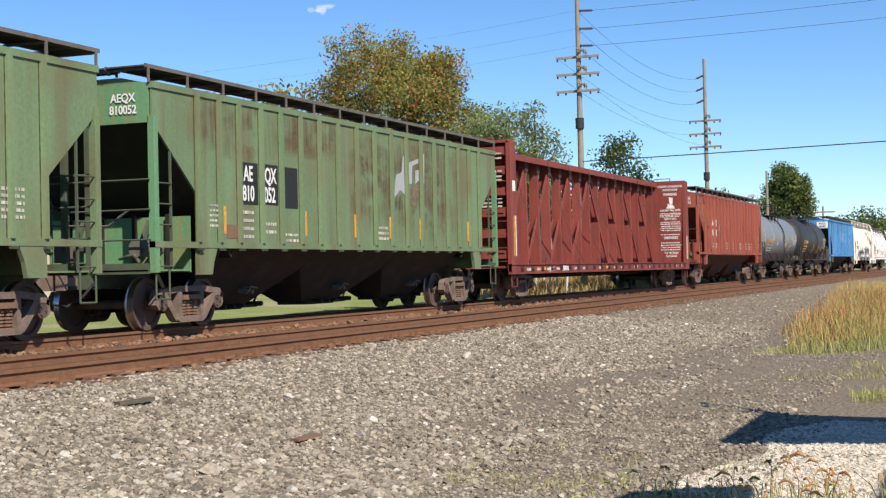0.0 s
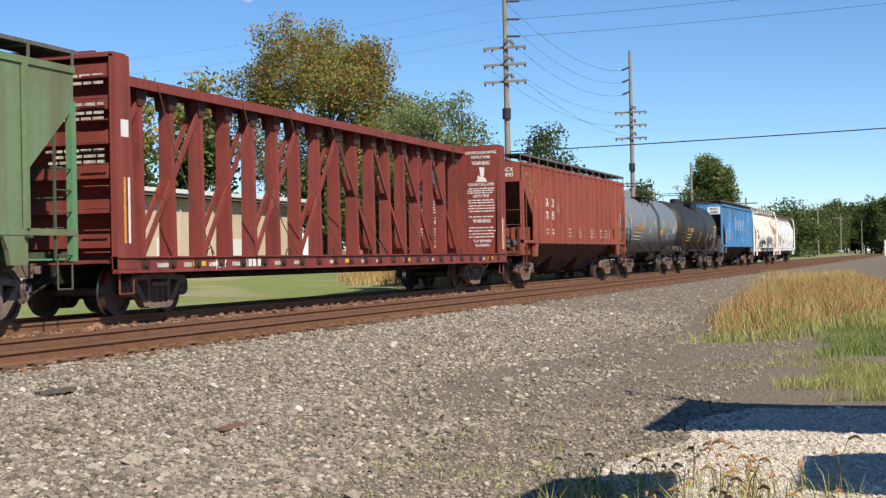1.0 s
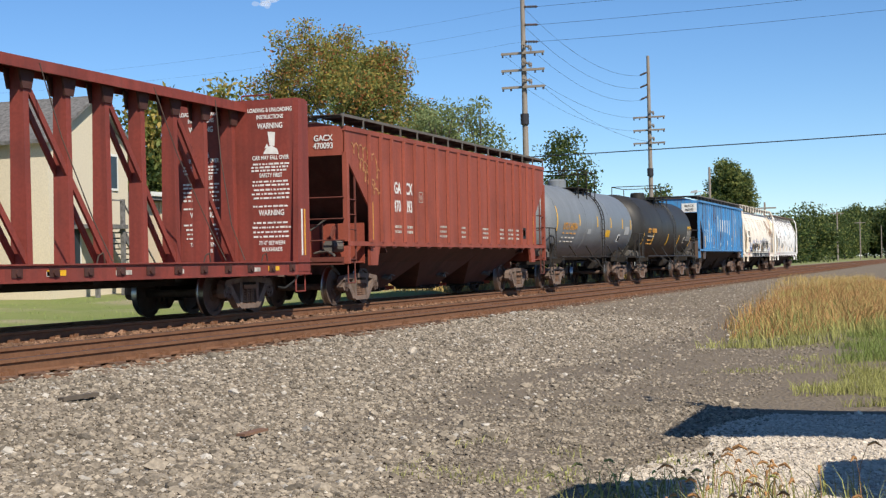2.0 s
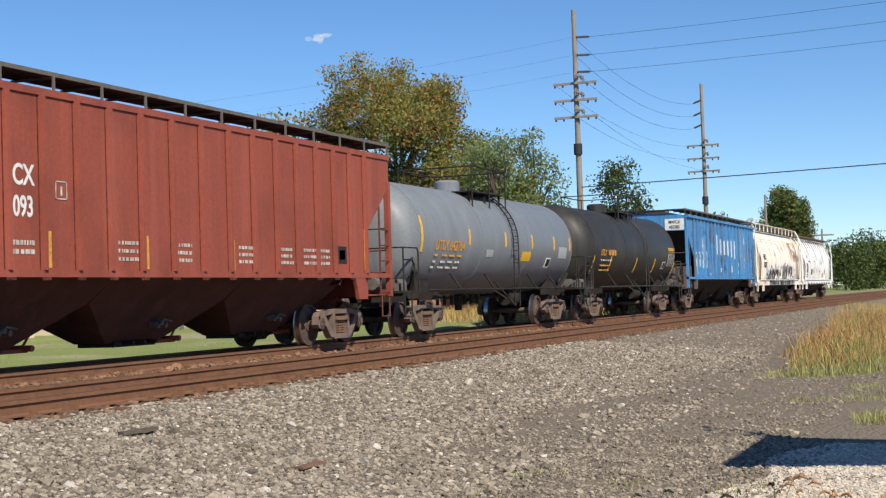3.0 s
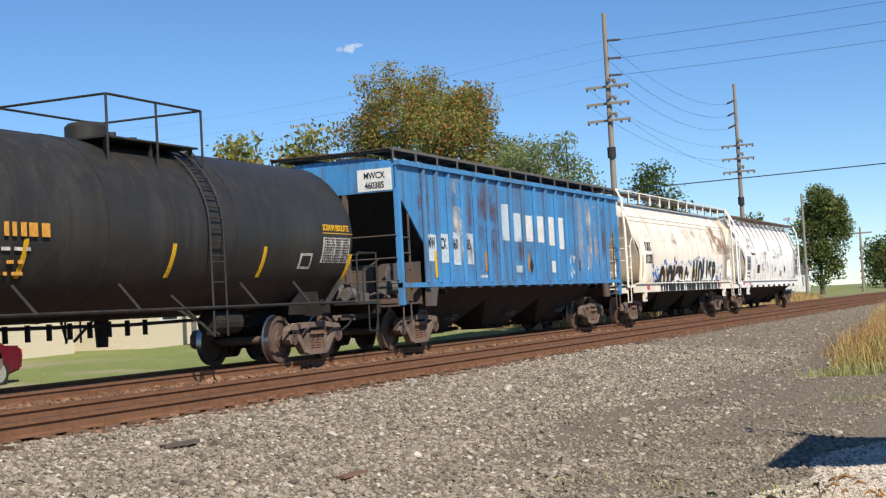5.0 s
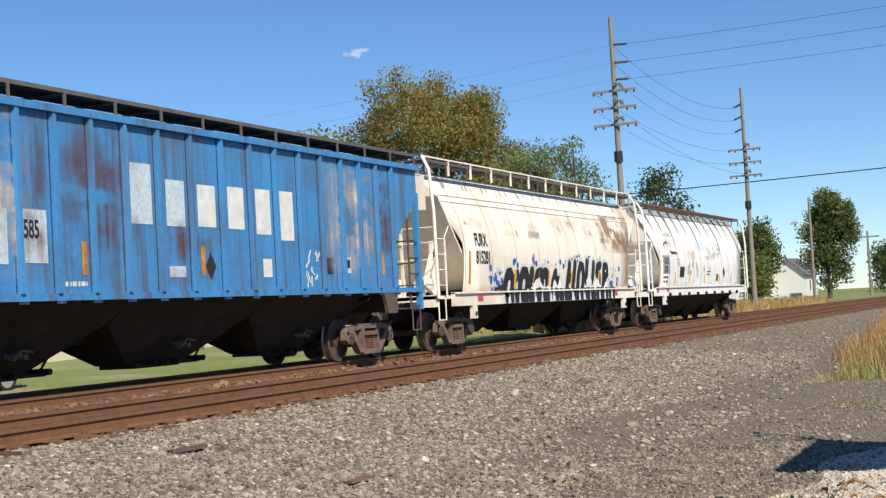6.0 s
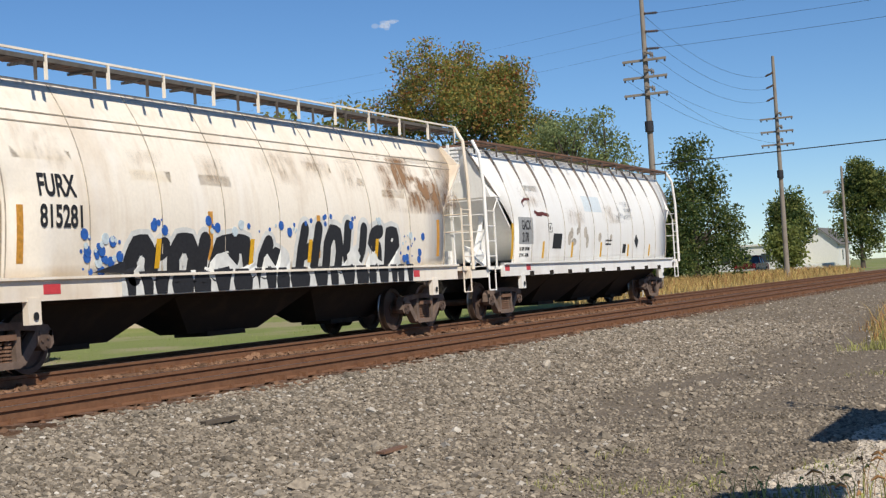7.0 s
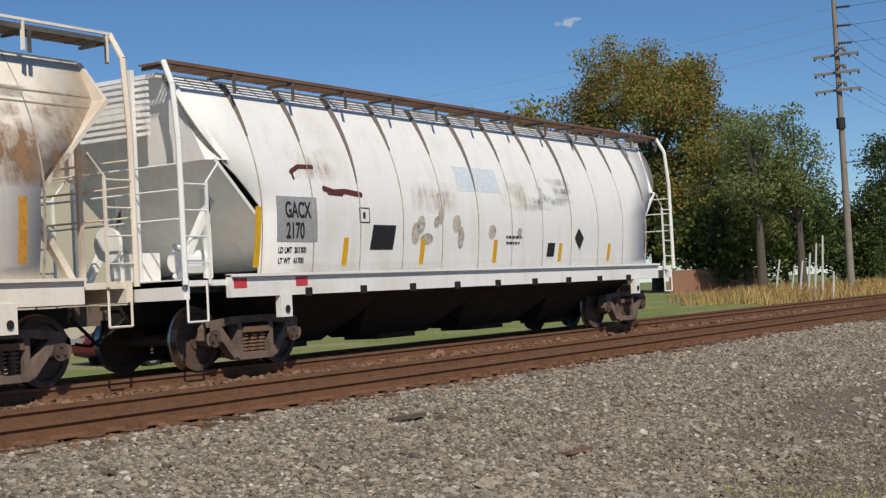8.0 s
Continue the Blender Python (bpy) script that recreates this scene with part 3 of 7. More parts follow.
def flat_hopper(label, x0, L, eave, sill, mat, end_mat, under, seam_mat, roof_mat, cut=(3.5, 2.35, 1.36), half=1.55, end_panel=0.62, gusset_mat=None, gate_mat=None, end_top=None, iron=None):
    """A covered hopper with flat ribbed sides; its left end at the origin, near side at -half."""
    car = car_root(label, x0)
    zc, zd, xc = cut
    chord = 1.665 if end_top else 1.60
    gate_mat, iron = gate_mat or DARK, iron or GRIME_GREEN
    outline = [(0.02, eave), (0.02, zc), (xc, zd), (xc, sill), (L - xc, sill), (L - xc, zd), (L - 0.02, zc), (L - 0.02, eave)]
    for s in (-1, 1):
        bm = bmesh.new()
        slab(bm, outline, s * half - 0.02, s * half + 0.02)
        side = part("side_sheet", bm, mat, car)
        k = (L - 2 * xc) / (POSTS[-1] - POSTS[0])
        y = s * half
        for px0 in POSTS:
            x = xc + (px0 - POSTS[0]) * k
            bm = bmesh.new()
            ring = [(x - 0.052, y + s * 0.015), (x + 0.052, y + s * 0.015), (x + 0.036, y + s * 0.095), (x - 0.036, y + s * 0.095)]
            hexa(bm, [(px, py, sill + 0.02) for px, py in ring], [(px, py, eave - 0.03) for px, py in ring])
            part("side_post", bm, mat, side)
            # thin darker strip along each edge of the post
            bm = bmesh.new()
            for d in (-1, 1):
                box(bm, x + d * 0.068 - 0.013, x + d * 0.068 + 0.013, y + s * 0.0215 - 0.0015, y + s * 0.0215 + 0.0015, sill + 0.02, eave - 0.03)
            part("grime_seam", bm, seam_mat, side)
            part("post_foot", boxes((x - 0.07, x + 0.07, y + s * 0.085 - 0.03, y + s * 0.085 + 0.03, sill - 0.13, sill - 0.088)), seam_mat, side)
        bm = bmesh.new()
        box(bm, 0.0, L, min(s * 1.50, s * chord), max(s * 1.50, s * chord), eave - 0.05, eave + 0.06)
        part("top_chord", bm, mat, car)
        bm = bmesh.new()
        box(bm, 0.0, L, s * half - 0.06, s * half + 0.075, sill - 0.085, sill + 0.02)
        part("side_sill", bm, mat, car)
        # corner posts and pierced gussets above the trucks
        for xe, d in ((0.0, 1), (L, -1)):
            bm = bmesh.new()
            box(bm, min(xe, xe + d * 0.13), max(xe, xe + d * 0.13), s * half - 0.05, s * half + 0.065, 1.0, zc + 0.1)
            part("corner_post", bm, end_top or end_mat, car)
            bm = bmesh.new()
            gx = xe + d * (xc - 0.02)
            slab(bm, [(gx, sill - 0.085), (gx + d * 0.62, sill - 0.085), (gx + d * 0.5, sill - 0.32), (gx + d * 0.44, 0.95), (gx, 0.95)], s * half - 0.05, s * half + 0.03)
            gus = part("bolster_gusset", bm, gusset_mat or mat, car)
            bm = bmesh.new()
            rod(bm, (gx + d * 0.24, s * (half + 0.028), 1.22), (gx + d * 0.24, s * (half + 0.034), 1.22), 0.085, n=14)
            part("jacking_hole", bm, PATCH, gus)
    # roof, hatch trough
    bm = bmesh.new()
    slab_roof = [(-half, eave + 0.03), (half, eave + 0.03), (half * 0.55, eave + 0.16), (-half * 0.55, eave + 0.16)]
    hexa(bm, [(0.05, y, z) for y, z in slab_roof], [(L - 0.05, y, z) for y, z in slab_roof])
    roof = part("roof", bm, mat, car)
    part("hatch_trough", boxes((0.9, L - 0.9, -0.36, 0.36, eave + 0.16, eave + 0.30)), roof_mat, roof)
    for s in (-1, 1):
        running_board(car, -0.12, L + 0.12, s * 1.52, s * 0.75, eave + 0.30, roof_mat, 1.2, 0.26)
    for xe in (-0.12, L - 0.3):
        running_board(car, xe, xe + 0.42, -0.74, 0.74, eave + 0.295, roof_mat, 0.4, 0.1, "end_platform")
    # ends: top panel, slope sheet, hopper bays, sills
    for xe, d in ((0.0, 1), (L, -1)):
        bm = bmesh.new()
        box(bm, min(xe, xe + d * 0.06), max(xe, xe + d * 0.06), -half + 0.05, half - 0.05, eave - end_panel, eave + 0.03)
        part("end_panel", bm, end_top or end_mat, car)
        bm = bmesh.new()
        a, c = (xe + d * 0.06, eave - end_panel + 0.02), (xe + d * 2.55, sill - 0.25)
        hexa(bm, [(a[0], -half + 0.03, a[1]), (a[0], half - 0.03, a[1]), (c[0], half - 0.03, c[1]), (c[0], -half + 0.03, c[1])],
             [(a[0] + d * 0.04, -half + 0.03, a[1] + 0.03), (a[0] + d * 0.04, half - 0.03, a[1] + 0.03), (c[0] + d * 0.04, half - 0.03, c[1] + 0.03), (c[0] + d * 0.04, -half + 0.03, c[1] + 0.03)])
        # underframe colour here: grime plus the overhang's deep shade put into the paint
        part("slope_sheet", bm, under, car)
        bm = bmesh.new()
        box(bm, min(xe, xe + d * 0.14), max(xe, xe + d * 0.14), -half + 0.06, half - 0.06, 0.98, 1.16)
        box(bm, min(xe, xe + d * 1.75), max(xe, xe + d * 1.75), -0.3, 0.3, 0.74, 1.0)
        part("end_sill", bm, iron, car)
        for yy in (-0.25, 0.25):
            bm = bmesh.new()
            box(bm, xe + d * 0.06 - 0.05, xe + d * 0.06 + 0.05, yy - 0.05, yy + 0.05, 1.0, eave - end_panel + 0.12)
            part("end_post", bm, iron, car)
        bm = bmesh.new()
        box(bm, xe + d * 1.30 - 0.02, xe + d * 1.30 + 0.02, -half + 0.1, half - 0.1, 1.0, 1.98)
        web = part("bolster_web", bm, end_mat, car)
        for yy in (-1.05, -0.35, 0.35, 1.05):
            part("web_stiffener", boxes((xe + d * 1.23 - 0.045, xe + d * 1.23 + 0.045, yy - 0.03, yy + 0.03, 1.0, 2.02)), under, web)
        part("end_floor", boxes((min(xe, xe + d * 1.28), max(xe, xe + d * 1.28), -half + 0.1, half - 0.1, 1.02, 1.05)), end_mat, car)
        for yy, d2 in ((-0.75, 0.55), (0.6, 0.5)):
            bm = bmesh.new()
            bar(bm, (xe + d * 0.55, yy, 1.05), (xe + d * (0.55 + d2), yy, 1.9), 0.07, 0.09)
            part("end_brace", bm, iron, car)
        for zz in (1.55, 2.05, 2.55):
            bm = bmesh.new()
            rod(bm, (xe - d * 0.03, -half + 0.02, zz), (xe - d * 0.03, half - 0.02, zz), 0.017, n=6)
            part("end_grab_rail", bm, iron, car)
        for s in (-1, 1):
            lad_x = xe + d * 0.55
            bm = bmesh.new()
            bar(bm, (lad_x, s * half, 1.05), (lad_x, s * half, zc - 0.45), 0.036, 0.036)
            for zz in (1.1, 1.45, 1.8, 2.15, 2.5):
                rod(bm, (xe + d * 0.1, s * (half + 0.02), zz), (lad_x, s * (half + 0.02), zz), 0.015, n=6)
            part("side_ladder", bm, iron, car)
            stirrup(car, min(xe + d * 0.08, xe + d * 0.5), s * half, 0.55, 1.05, iron)
    bays = 3
    b0, b1 = 2.15, L - 2.15
    w = (b1 - b0) / bays
    for i in range(bays):
        xa, xb = b0 + i * w, b0 + (i + 1) * w
        xm, top, mid, low = (xa + xb) / 2, sill - 0.085, 1.02, 0.32
        bm = bmesh.new()
        rings = [[(xa, -1.46, top), (xb, -1.46, top), (xb, 1.46, top), (xa, 1.46, top)],
                 [(xa + 0.02, -0.95, mid), (xb - 0.02, -0.95, mid), (xb - 0.02, 0.95, mid), (xa + 0.02, 0.95, mid)],
                 [(xm - 0.8, -0.32, low), (xm + 0.8, -0.32, low), (xm + 0.8, 0.32, low), (xm - 0.8, 0.32, low)]]
        hexa(bm, rings[1], rings[0])
        hexa(bm, rings[2], rings[1])
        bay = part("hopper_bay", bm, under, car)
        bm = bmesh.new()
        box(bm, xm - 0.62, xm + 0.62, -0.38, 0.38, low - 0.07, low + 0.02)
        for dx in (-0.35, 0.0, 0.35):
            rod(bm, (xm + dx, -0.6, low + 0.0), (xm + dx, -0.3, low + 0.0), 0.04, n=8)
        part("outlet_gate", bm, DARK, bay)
        bm = bmesh.new()
        yb = -0.72
        for dx, dz in ((-0.12, 0.62), (0.0, 0.66), (0.12, 0.62)):
            rod(bm, (xm + dx + 0.25, yb - 0.08, dz - 0.02), (xm + dx + 0.25, yb + 0.1, dz), 0.05, n=8)
        tube(bm, [(xm + 0.05, yb - 0.1, 0.56), (xm + 0.2, yb - 0.14, 0.7), (xm + 0.45, yb - 0.14, 0.66)], 0.018)
        part("gate_fittings", bm, GEAR, bay)
        bm = bmesh.new()
        for yy in (-0.30, 0.30):
            bar(bm, (xm + 0.55, yy, low - 0.02), (xm + 1.35, yy, low - 0.02), 0.05, 0.06)
            bar(bm, (xm + 1.2, yy, low), (xm + 1.62, yy, 0.74), 0.03, 0.03)
        rod(bm, (xm + 1.25, -0.5, low + 0.02), (xm + 1.25, 0.42, low + 0.02), 0.05, n=8)
        part("gate_track", bm, gate_mat, bay)
    bm = bmesh.new()
    box(bm, 1.6, L - 1.6, -0.2, 0.2, 0.72, 0.98)
    part("center_sill", bm, DARK, car)
    add_truck(car, 1.78)
    add_truck(car, L - 1.78)
    couplers(car, -0.05, L + 0.05)
    # brake gear on the left end
    bm = bmesh.new()
    rod(bm, (0.45, -0.9, 1.42), (1.1, -0.9, 1.42), 0.15, n=14)
    rod(bm, (0.2, -0.2, 1.45), (0.2, 0.1, 1.45), 0.1, n=10)
    box(bm, 0.2, 0.5, 0.2, 0.6, 1.2, 1.6)
    tube(bm, [(0.1, -1.2, 1.2), (0.4, -0.9, 1.3), (0.7, -0.4, 1.25), (1.2, -0.6, 1.4)], 0.03)
    tube(bm, [(0.1, -1.0, 2.05), (0.1, -0.6, 1.8), (0.1, 0.9, 1.85)], 0.02)
    part("brake_gear", bm, GEAR, car)
    return car


def reflectors(car, xs, z, h, y, mat, w=0.10):
    for x in xs:
        part("reflector_strip", boxes((x, x + w, y - 0.004, y, z, z + h)), mat, car)


def curved_hopper(label, x0, L, mat, sill, eave, seams, roof_mat, rail_mat, half=1.58, full_end=False):
    """A covered hopper with rounded, smooth sides."""
    car = car_root(label, x0)
    prof = []          # (y, z) from sill to roof on the near side
    for k in range(15):
        u = k / 14
        prof.append((half - 0.09 * max(0, 1 - u / 0.4) ** 2 - 0.68 * max(0, (u - 0.30) / 0.70) ** 2.1, sill + (eave - sill) * u))

    def start(z):
        if full_end:
            if z > sill + 1.62:
                return 0.40 + 0.52 * ((eave - z) / (eave - sill - 1.62)) ** 2.6
            return 0.97 + 0.6 * min(1, (sill + 1.62 - z) / 0.6)
        if z > sill + 2.35:
            return 0.16 + 0.10 * (eave - z)
        t = min(1, max(0, (sill + 2.35 - z) / 1.15))
        return 0.24 + 1.32 * t
    for s in (-1, 1):
        verts, faces = [], []
        xs_n = 14
        for (y, z) in prof:
            a = start(z)
            for i in range(xs_n + 1):
                x = a + (L - 2 * a) * i / xs_n
                verts.append((x, s * y, z))
        for j in range(len(prof) - 1):
            for i in range(xs_n):
                a = j * (xs_n + 1) + i
                faces.append((a, a + 1, a + xs_n + 2, a + xs_n + 1))
        me = bpy.data.meshes.new("side_sheet")
        me.from_pydata(verts, [], faces)
        me.materials.append(mat)
        me.polygons.foreach_set("use_smooth", [True] * len(me.polygons))
        side = part("side_sheet", me, mat, car)
        so = side.modifiers.new("thickness", "SOLIDIFY")
        so.thickness, so.offset = 0.03, 1 if s > 0 else -1
        for i in range(seams):
            x = 1.61 + (L - 3.1) * i / (seams - 1)
            bm = bmesh.new()
            pts = [(y + 0.008, z) for y, z in prof]
            loft(bm, [[(x - 0.010, s * y, z), (x + 0.010, s * y, z), (x + 0.010, s * (y - 0.03), z), (x - 0.010, s * (y - 0.03), z)] for y, z in pts])
            part("weld_seam", bm, PALE_SEAM, side)
            if full_end:
                # curved stake that carries the roof walk, tapering down the side
                reach = 1.45 if i % 3 == 2 else 0.95
                bm = bmesh.new()
                rings = []
                for y, z in prof:
                    u = (eave - z) / reach
                    if u <= 1:
                        w, out = 0.012 + 0.030 * (1 - u), 0.012 + 0.05 * (1 - u)
                        rings.append([(x - w, s * (y + out), z), (x + w, s * (y + out), z), (x + w, s * (y - 0.02), z), (x - w, s * (y - 0.02), z)])
                loft(bm, rings)
                part("roof_stake", bm, SEAM, side)
        if full_end:
            for xe, d in ((0.0, 1), (L, -1)):
                bm = bmesh.new()
                edge = [(xe + d * (start(z) - 0.01), s * (y + 0.012), z) for y, z in prof if z > sill + 1.6]
                for p, q in zip(edge, edge[1:]):
                    rod(bm, p, q, 0.022, n=6)
                part("edge_seam", bm, SEAM, side)
        else:
            for z in (eave - 0.50, eave - 0.66):
                y = next(ya + (yb - ya) * (z - za) / (zb - za) for (ya, za), (yb, zb) in zip(prof, prof[1:]) if za <= z <= zb)
                part("lap_seam", boxes((0.35, L - 0.35, s * y - 0.012, s * y + 0.012, z, z + 0.018)), PALE_SEAM, side)
        for k in range(9 if full_end else 0):
            x = 2.6 + k * (L - 5.2) / 8
            part("tie_hook", boxes((x - 0.03, x + 0.03, min(s * (half - 0.03), s * (half + 0.06)), max(s * (half - 0.03), s * (half + 0.06)), sill - 0.33, sill - 0.20)), DARK, side)
        bm = bmesh.new()
        box(bm, 0.9, L - 0.9, s * (half - 0.08) - 0.05, s * (half - 0.08) + 0.05, sill - 0.30, sill + 0.02)
        box(bm, 0.9, L - 0.9, s * (half - 0.05) - 0.08, s * (half - 0.05) + 0.08, sill - 0.01, sill + 0.03)
        part("side_sill", bm, mat, car)
        running_board(car, 0.0, L, s * 1.28, s * 0.80, eave + (0.10 if full_end else 0.26), roof_mat, 1.35, 0.30, cover=0.25)
        bm = bmesh.new()
        if full_end:
            bar(bm, (0, s * 1.30, eave + 0.12), (L, s * 1.30, eave + 0.12), 0.03, 0.05)
        for i in range(0 if full_end else 13):
            x = 0.1 + (L - 0.2) * i / 12
            bar(bm, (x, s * 1.30, eave - 0.02), (x, s * 1.30, eave + 0.36), 0.05, 0.03)
        if not full_end:
            bar(bm, (0, s * 1.30, eave + 0.36), (L, s * 1.30, eave + 0.36), 0.035, 0.035)
        part("roof_rail", bm, roof_mat if full_end else rail_mat, car)
    bm = bmesh.new()
    yt = prof[-1][0]
    box(bm, 0.25, L - 0.25, -yt, yt, eave - 0.03, eave + 0.03)
    roof = part("roof", bm, mat, car)
    part("hatch_trough", boxes((1.0, L - 1.0, -0.34, 0.34, eave + 0.03, eave + 0.17)), roof_mat, roof)
    for xe, d in ((0.0, 1), (L, -1)):
        # end: slope sheet with bulkhead, platform, posts, ladders, crossing grab rails
        bm = bmesh.new()
        if full_end:
            hexa(bm, [(xe + d * 0.40, -0.98, eave), (xe + d * 0.40, 0.98, eave), (xe + d * 0.62, half - 0.16, sill + 1.65), (xe + d * 0.62, -half + 0.16, sill + 1.65)],
                 [(xe + d * 0.45, -0.98, eave), (xe + d * 0.45, 0.98, eave), (xe + d * 0.98, half - 0.02, sill + 1.65), (xe + d * 0.98, -half + 0.02, sill + 1.65)])
        zt = sill + (1.65 if full_end else 2.3)
        if not full_end:
            hexa(bm, [(xe + d * 0.22, -0.95, eave), (xe + d * 0.22, 0.95, eave), (xe + d * 0.28, half - 0.1, sill + 2.3), (xe + d * 0.28, -half + 0.1, sill + 2.3)],
                 [(xe + d * 0.27, -0.95, eave), (xe + d * 0.27, 0.95, eave), (xe + d * 0.33, half - 0.1, sill + 2.3), (xe + d * 0.33, -half + 0.1, sill + 2.3)])
        hexa(bm, [(xe + d * (0.7 if full_end else 0.28), -half + 0.08, zt), (xe + d * (0.7 if full_end else 0.28), half - 0.08, zt), (xe + d * 2.4, half - 0.08, sill + 0.1), (xe + d * 2.4, -half + 0.08, sill + 0.1)],
             [(xe + d * (0.75 if full_end else 0.33), -half + 0.08, zt + 0.03), (xe + d * (0.75 if full_end else 0.33), half - 0.08, zt + 0.03), (xe + d * 2.45, half - 0.08, sill + 0.13), (xe + d * 2.45, -half + 0.08, sill + 0.13)])
        part("end_sheet", bm, mat, car)
        bm = bmesh.new()
        box(bm, min(xe, xe + d * 1.9), max(xe, xe + d * 1.9), -half + 0.12, half - 0.12, sill - 0.12, sill - 0.04)
        box(bm, min(xe, xe + d * 0.12), max(xe, xe + d * 0.12), -half + 0.1, half - 0.1, sill - 0.3, sill - 0.02)
        part("end_platform", bm, mat, car)
        for yy in (-0.62, 0.62):
            bm = bmesh.new()
            bar(bm, (xe + d * 0.05, yy, sill - 0.1), (xe + d * 0.05, yy, eave + 0.08), 0.06, 0.07)
            part("end_post", bm, rail_mat, car)
        for s in (-1, 1):
            top_z = eave + (0.12 if full_end else 0.36)
            bm = bmesh.new()
            tube(bm, [(xe + d * 0.02, s * 1.28, top_z), (xe - d * 0.02, s * 1.46, top_z - 0.34), (xe - d * 0.02, s * 1.53, sill + 1.9), (xe - d * 0.02, s * 1.54, sill - 0.1)], 0.042, 8)
            part("corner_post", bm, rail_mat, car)
            bm = bmesh.new()
            for k in range(4):
                z = sill + 0.2 + k * 0.36
                rod(bm, (xe - d * 0.02, s * 1.54, z), (xe + d * 0.48, s * 1.54, z), 0.014, n=6)
            bar(bm, (xe + d * 0.48, s * 1.54, sill - 0.1), (xe + d * 0.48, s * 1.54, sill + 1.32), 0.035, 0.035)
            tube(bm, [(xe + d * 0.48, s * 1.54, sill + 1.32), (xe + d * 0.75, s * 1.54, sill + 1.6)], 0.014)
            part("side_ladder", bm, rail_mat, car)
            bm = bmesh.new()
            bar(bm, (xe + d * 1.15, s * 0.9, sill), (xe + d * 1.15, s * 0.9, sill + 1.3), 0.1, 0.1)
            bar(bm, (xe + d * 0.5, s * 0.9, sill), (xe + d * 1.3, s * 0.9, sill + 1.2), 0.1, 0.1)
            part("end_brace", bm, rail_mat, car)
            stirrup(car, min(xe + d * 0.05, xe + d * 0.45), s * 1.5, 0.72, sill - 0.1, rail_mat)
            bm = bmesh.new()
            box(bm, xe + d * 2.1 - 0.13, xe + d * 2.1 + 0.13, s * (half - 0.06) - 0.04, s * (half - 0.06) + 0.06, sill - 0.62, sill - 0.25)
            pad = part("jacking_pad", bm, mat, car)
            bm = bmesh.new()
            rod(bm, (xe + d * 2.1, s * (half + 0.0), sill - 0.5), (xe + d * 2.1, s * (half + 0.006), sill - 0.5), 0.055, n=12)
            part("jacking_hole", bm, PATCH, pad)
        bm = bmesh.new()
        for z in (sill + 0.8, sill + 1.2, sill + 1.55):
            rod(bm, (xe - d * 0.03, -half + 0.1, z), (xe - d * 0.03, half - 0.1, z), 0.016, n=6)
            part("end_grab_rail", bm, rail_mat, car)
            bm = bmesh.new()
        for k in range(9):
            z = eave - 0.85 + k * 0.09
            box(bm, xe + d * 0.10, xe + d * 0.16, -0.85, 0.85, z, z + 0.05)
        part("end_louvre", bm, rail_mat, car)
        bm = bmesh.new()
        box(bm, min(xe, xe + d * 2.2), max(xe, xe + d * 2.2), -0.25, 0.25, 0.72, 1.0)
        part("draft_sill", bm, DARK, car)
    bm = bmesh.new()
    rod(bm, (0.6, -0.8, sill + 0.25), (1.1, -0.8, sill + 0.25), 0.17, n=14)
    rod(bm, (0.25, 0.2, sill + 0.55), (0.32, 0.2, sill + 0.55), 0.26, n=16)
    box(bm, 0.4, 0.75, -0.35, 0.1, sill - 0.04, sill + 0.4)
    tube(bm, [(0.2, -1.3, sill), (0.5, -1.0, sill + 0.15), (0.9, -0.5, sill + 0.5), (1.2, -0.9, sill + 0.3)], 0.03)
    part("brake_gear", bm, rail_mat, car)
    b0, b1, bays = 1.85, L - 1.85, 4 if full_end else 3
    half_low, ridge, floor_z, sill_z = (1.06, 0.74, 0.26, 0.60) if full_end else (1.1, 0.97, 0.33, 0.86)
    w = (b1 - b0) / bays
    for i in range(bays):
        xa, xb = b0 + i * w, b0 + (i + 1) * w
        xm, low = (xa + xb) / 2, floor_z
        bm = bmesh.new()
        hexa(bm, [(xa + 0.02, -0.85, ridge), (xb - 0.02, -0.85, ridge), (xb - 0.02, 0.85, ridge), (xa + 0.02, 0.85, ridge)],
             [(xa, -1.4, sill - 0.2), (xb, -1.4, sill - 0.2), (xb, 1.4, sill - 0.2), (xa, 1.4, sill - 0.2)])
        hexa(bm, [(xm - half_low, -0.3, low), (xm + half_low, -0.3, low), (xm + half_low, 0.3, low), (xm - half_low, 0.3, low)],
             [(xa + 0.02, -0.85, ridge), (xb - 0.02, -0.85, ridge), (xb - 0.02, 0.85, ridge), (xa + 0.02, 0.85, ridge)])
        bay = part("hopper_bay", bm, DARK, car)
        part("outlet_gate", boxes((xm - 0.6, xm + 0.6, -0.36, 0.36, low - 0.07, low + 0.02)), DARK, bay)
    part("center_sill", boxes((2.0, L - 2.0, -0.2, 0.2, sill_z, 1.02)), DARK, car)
    add_truck(car, 1.85)
    add_truck(car, L - 1.85)
    couplers(car, -0.05, L + 0.05)
    return car, prof


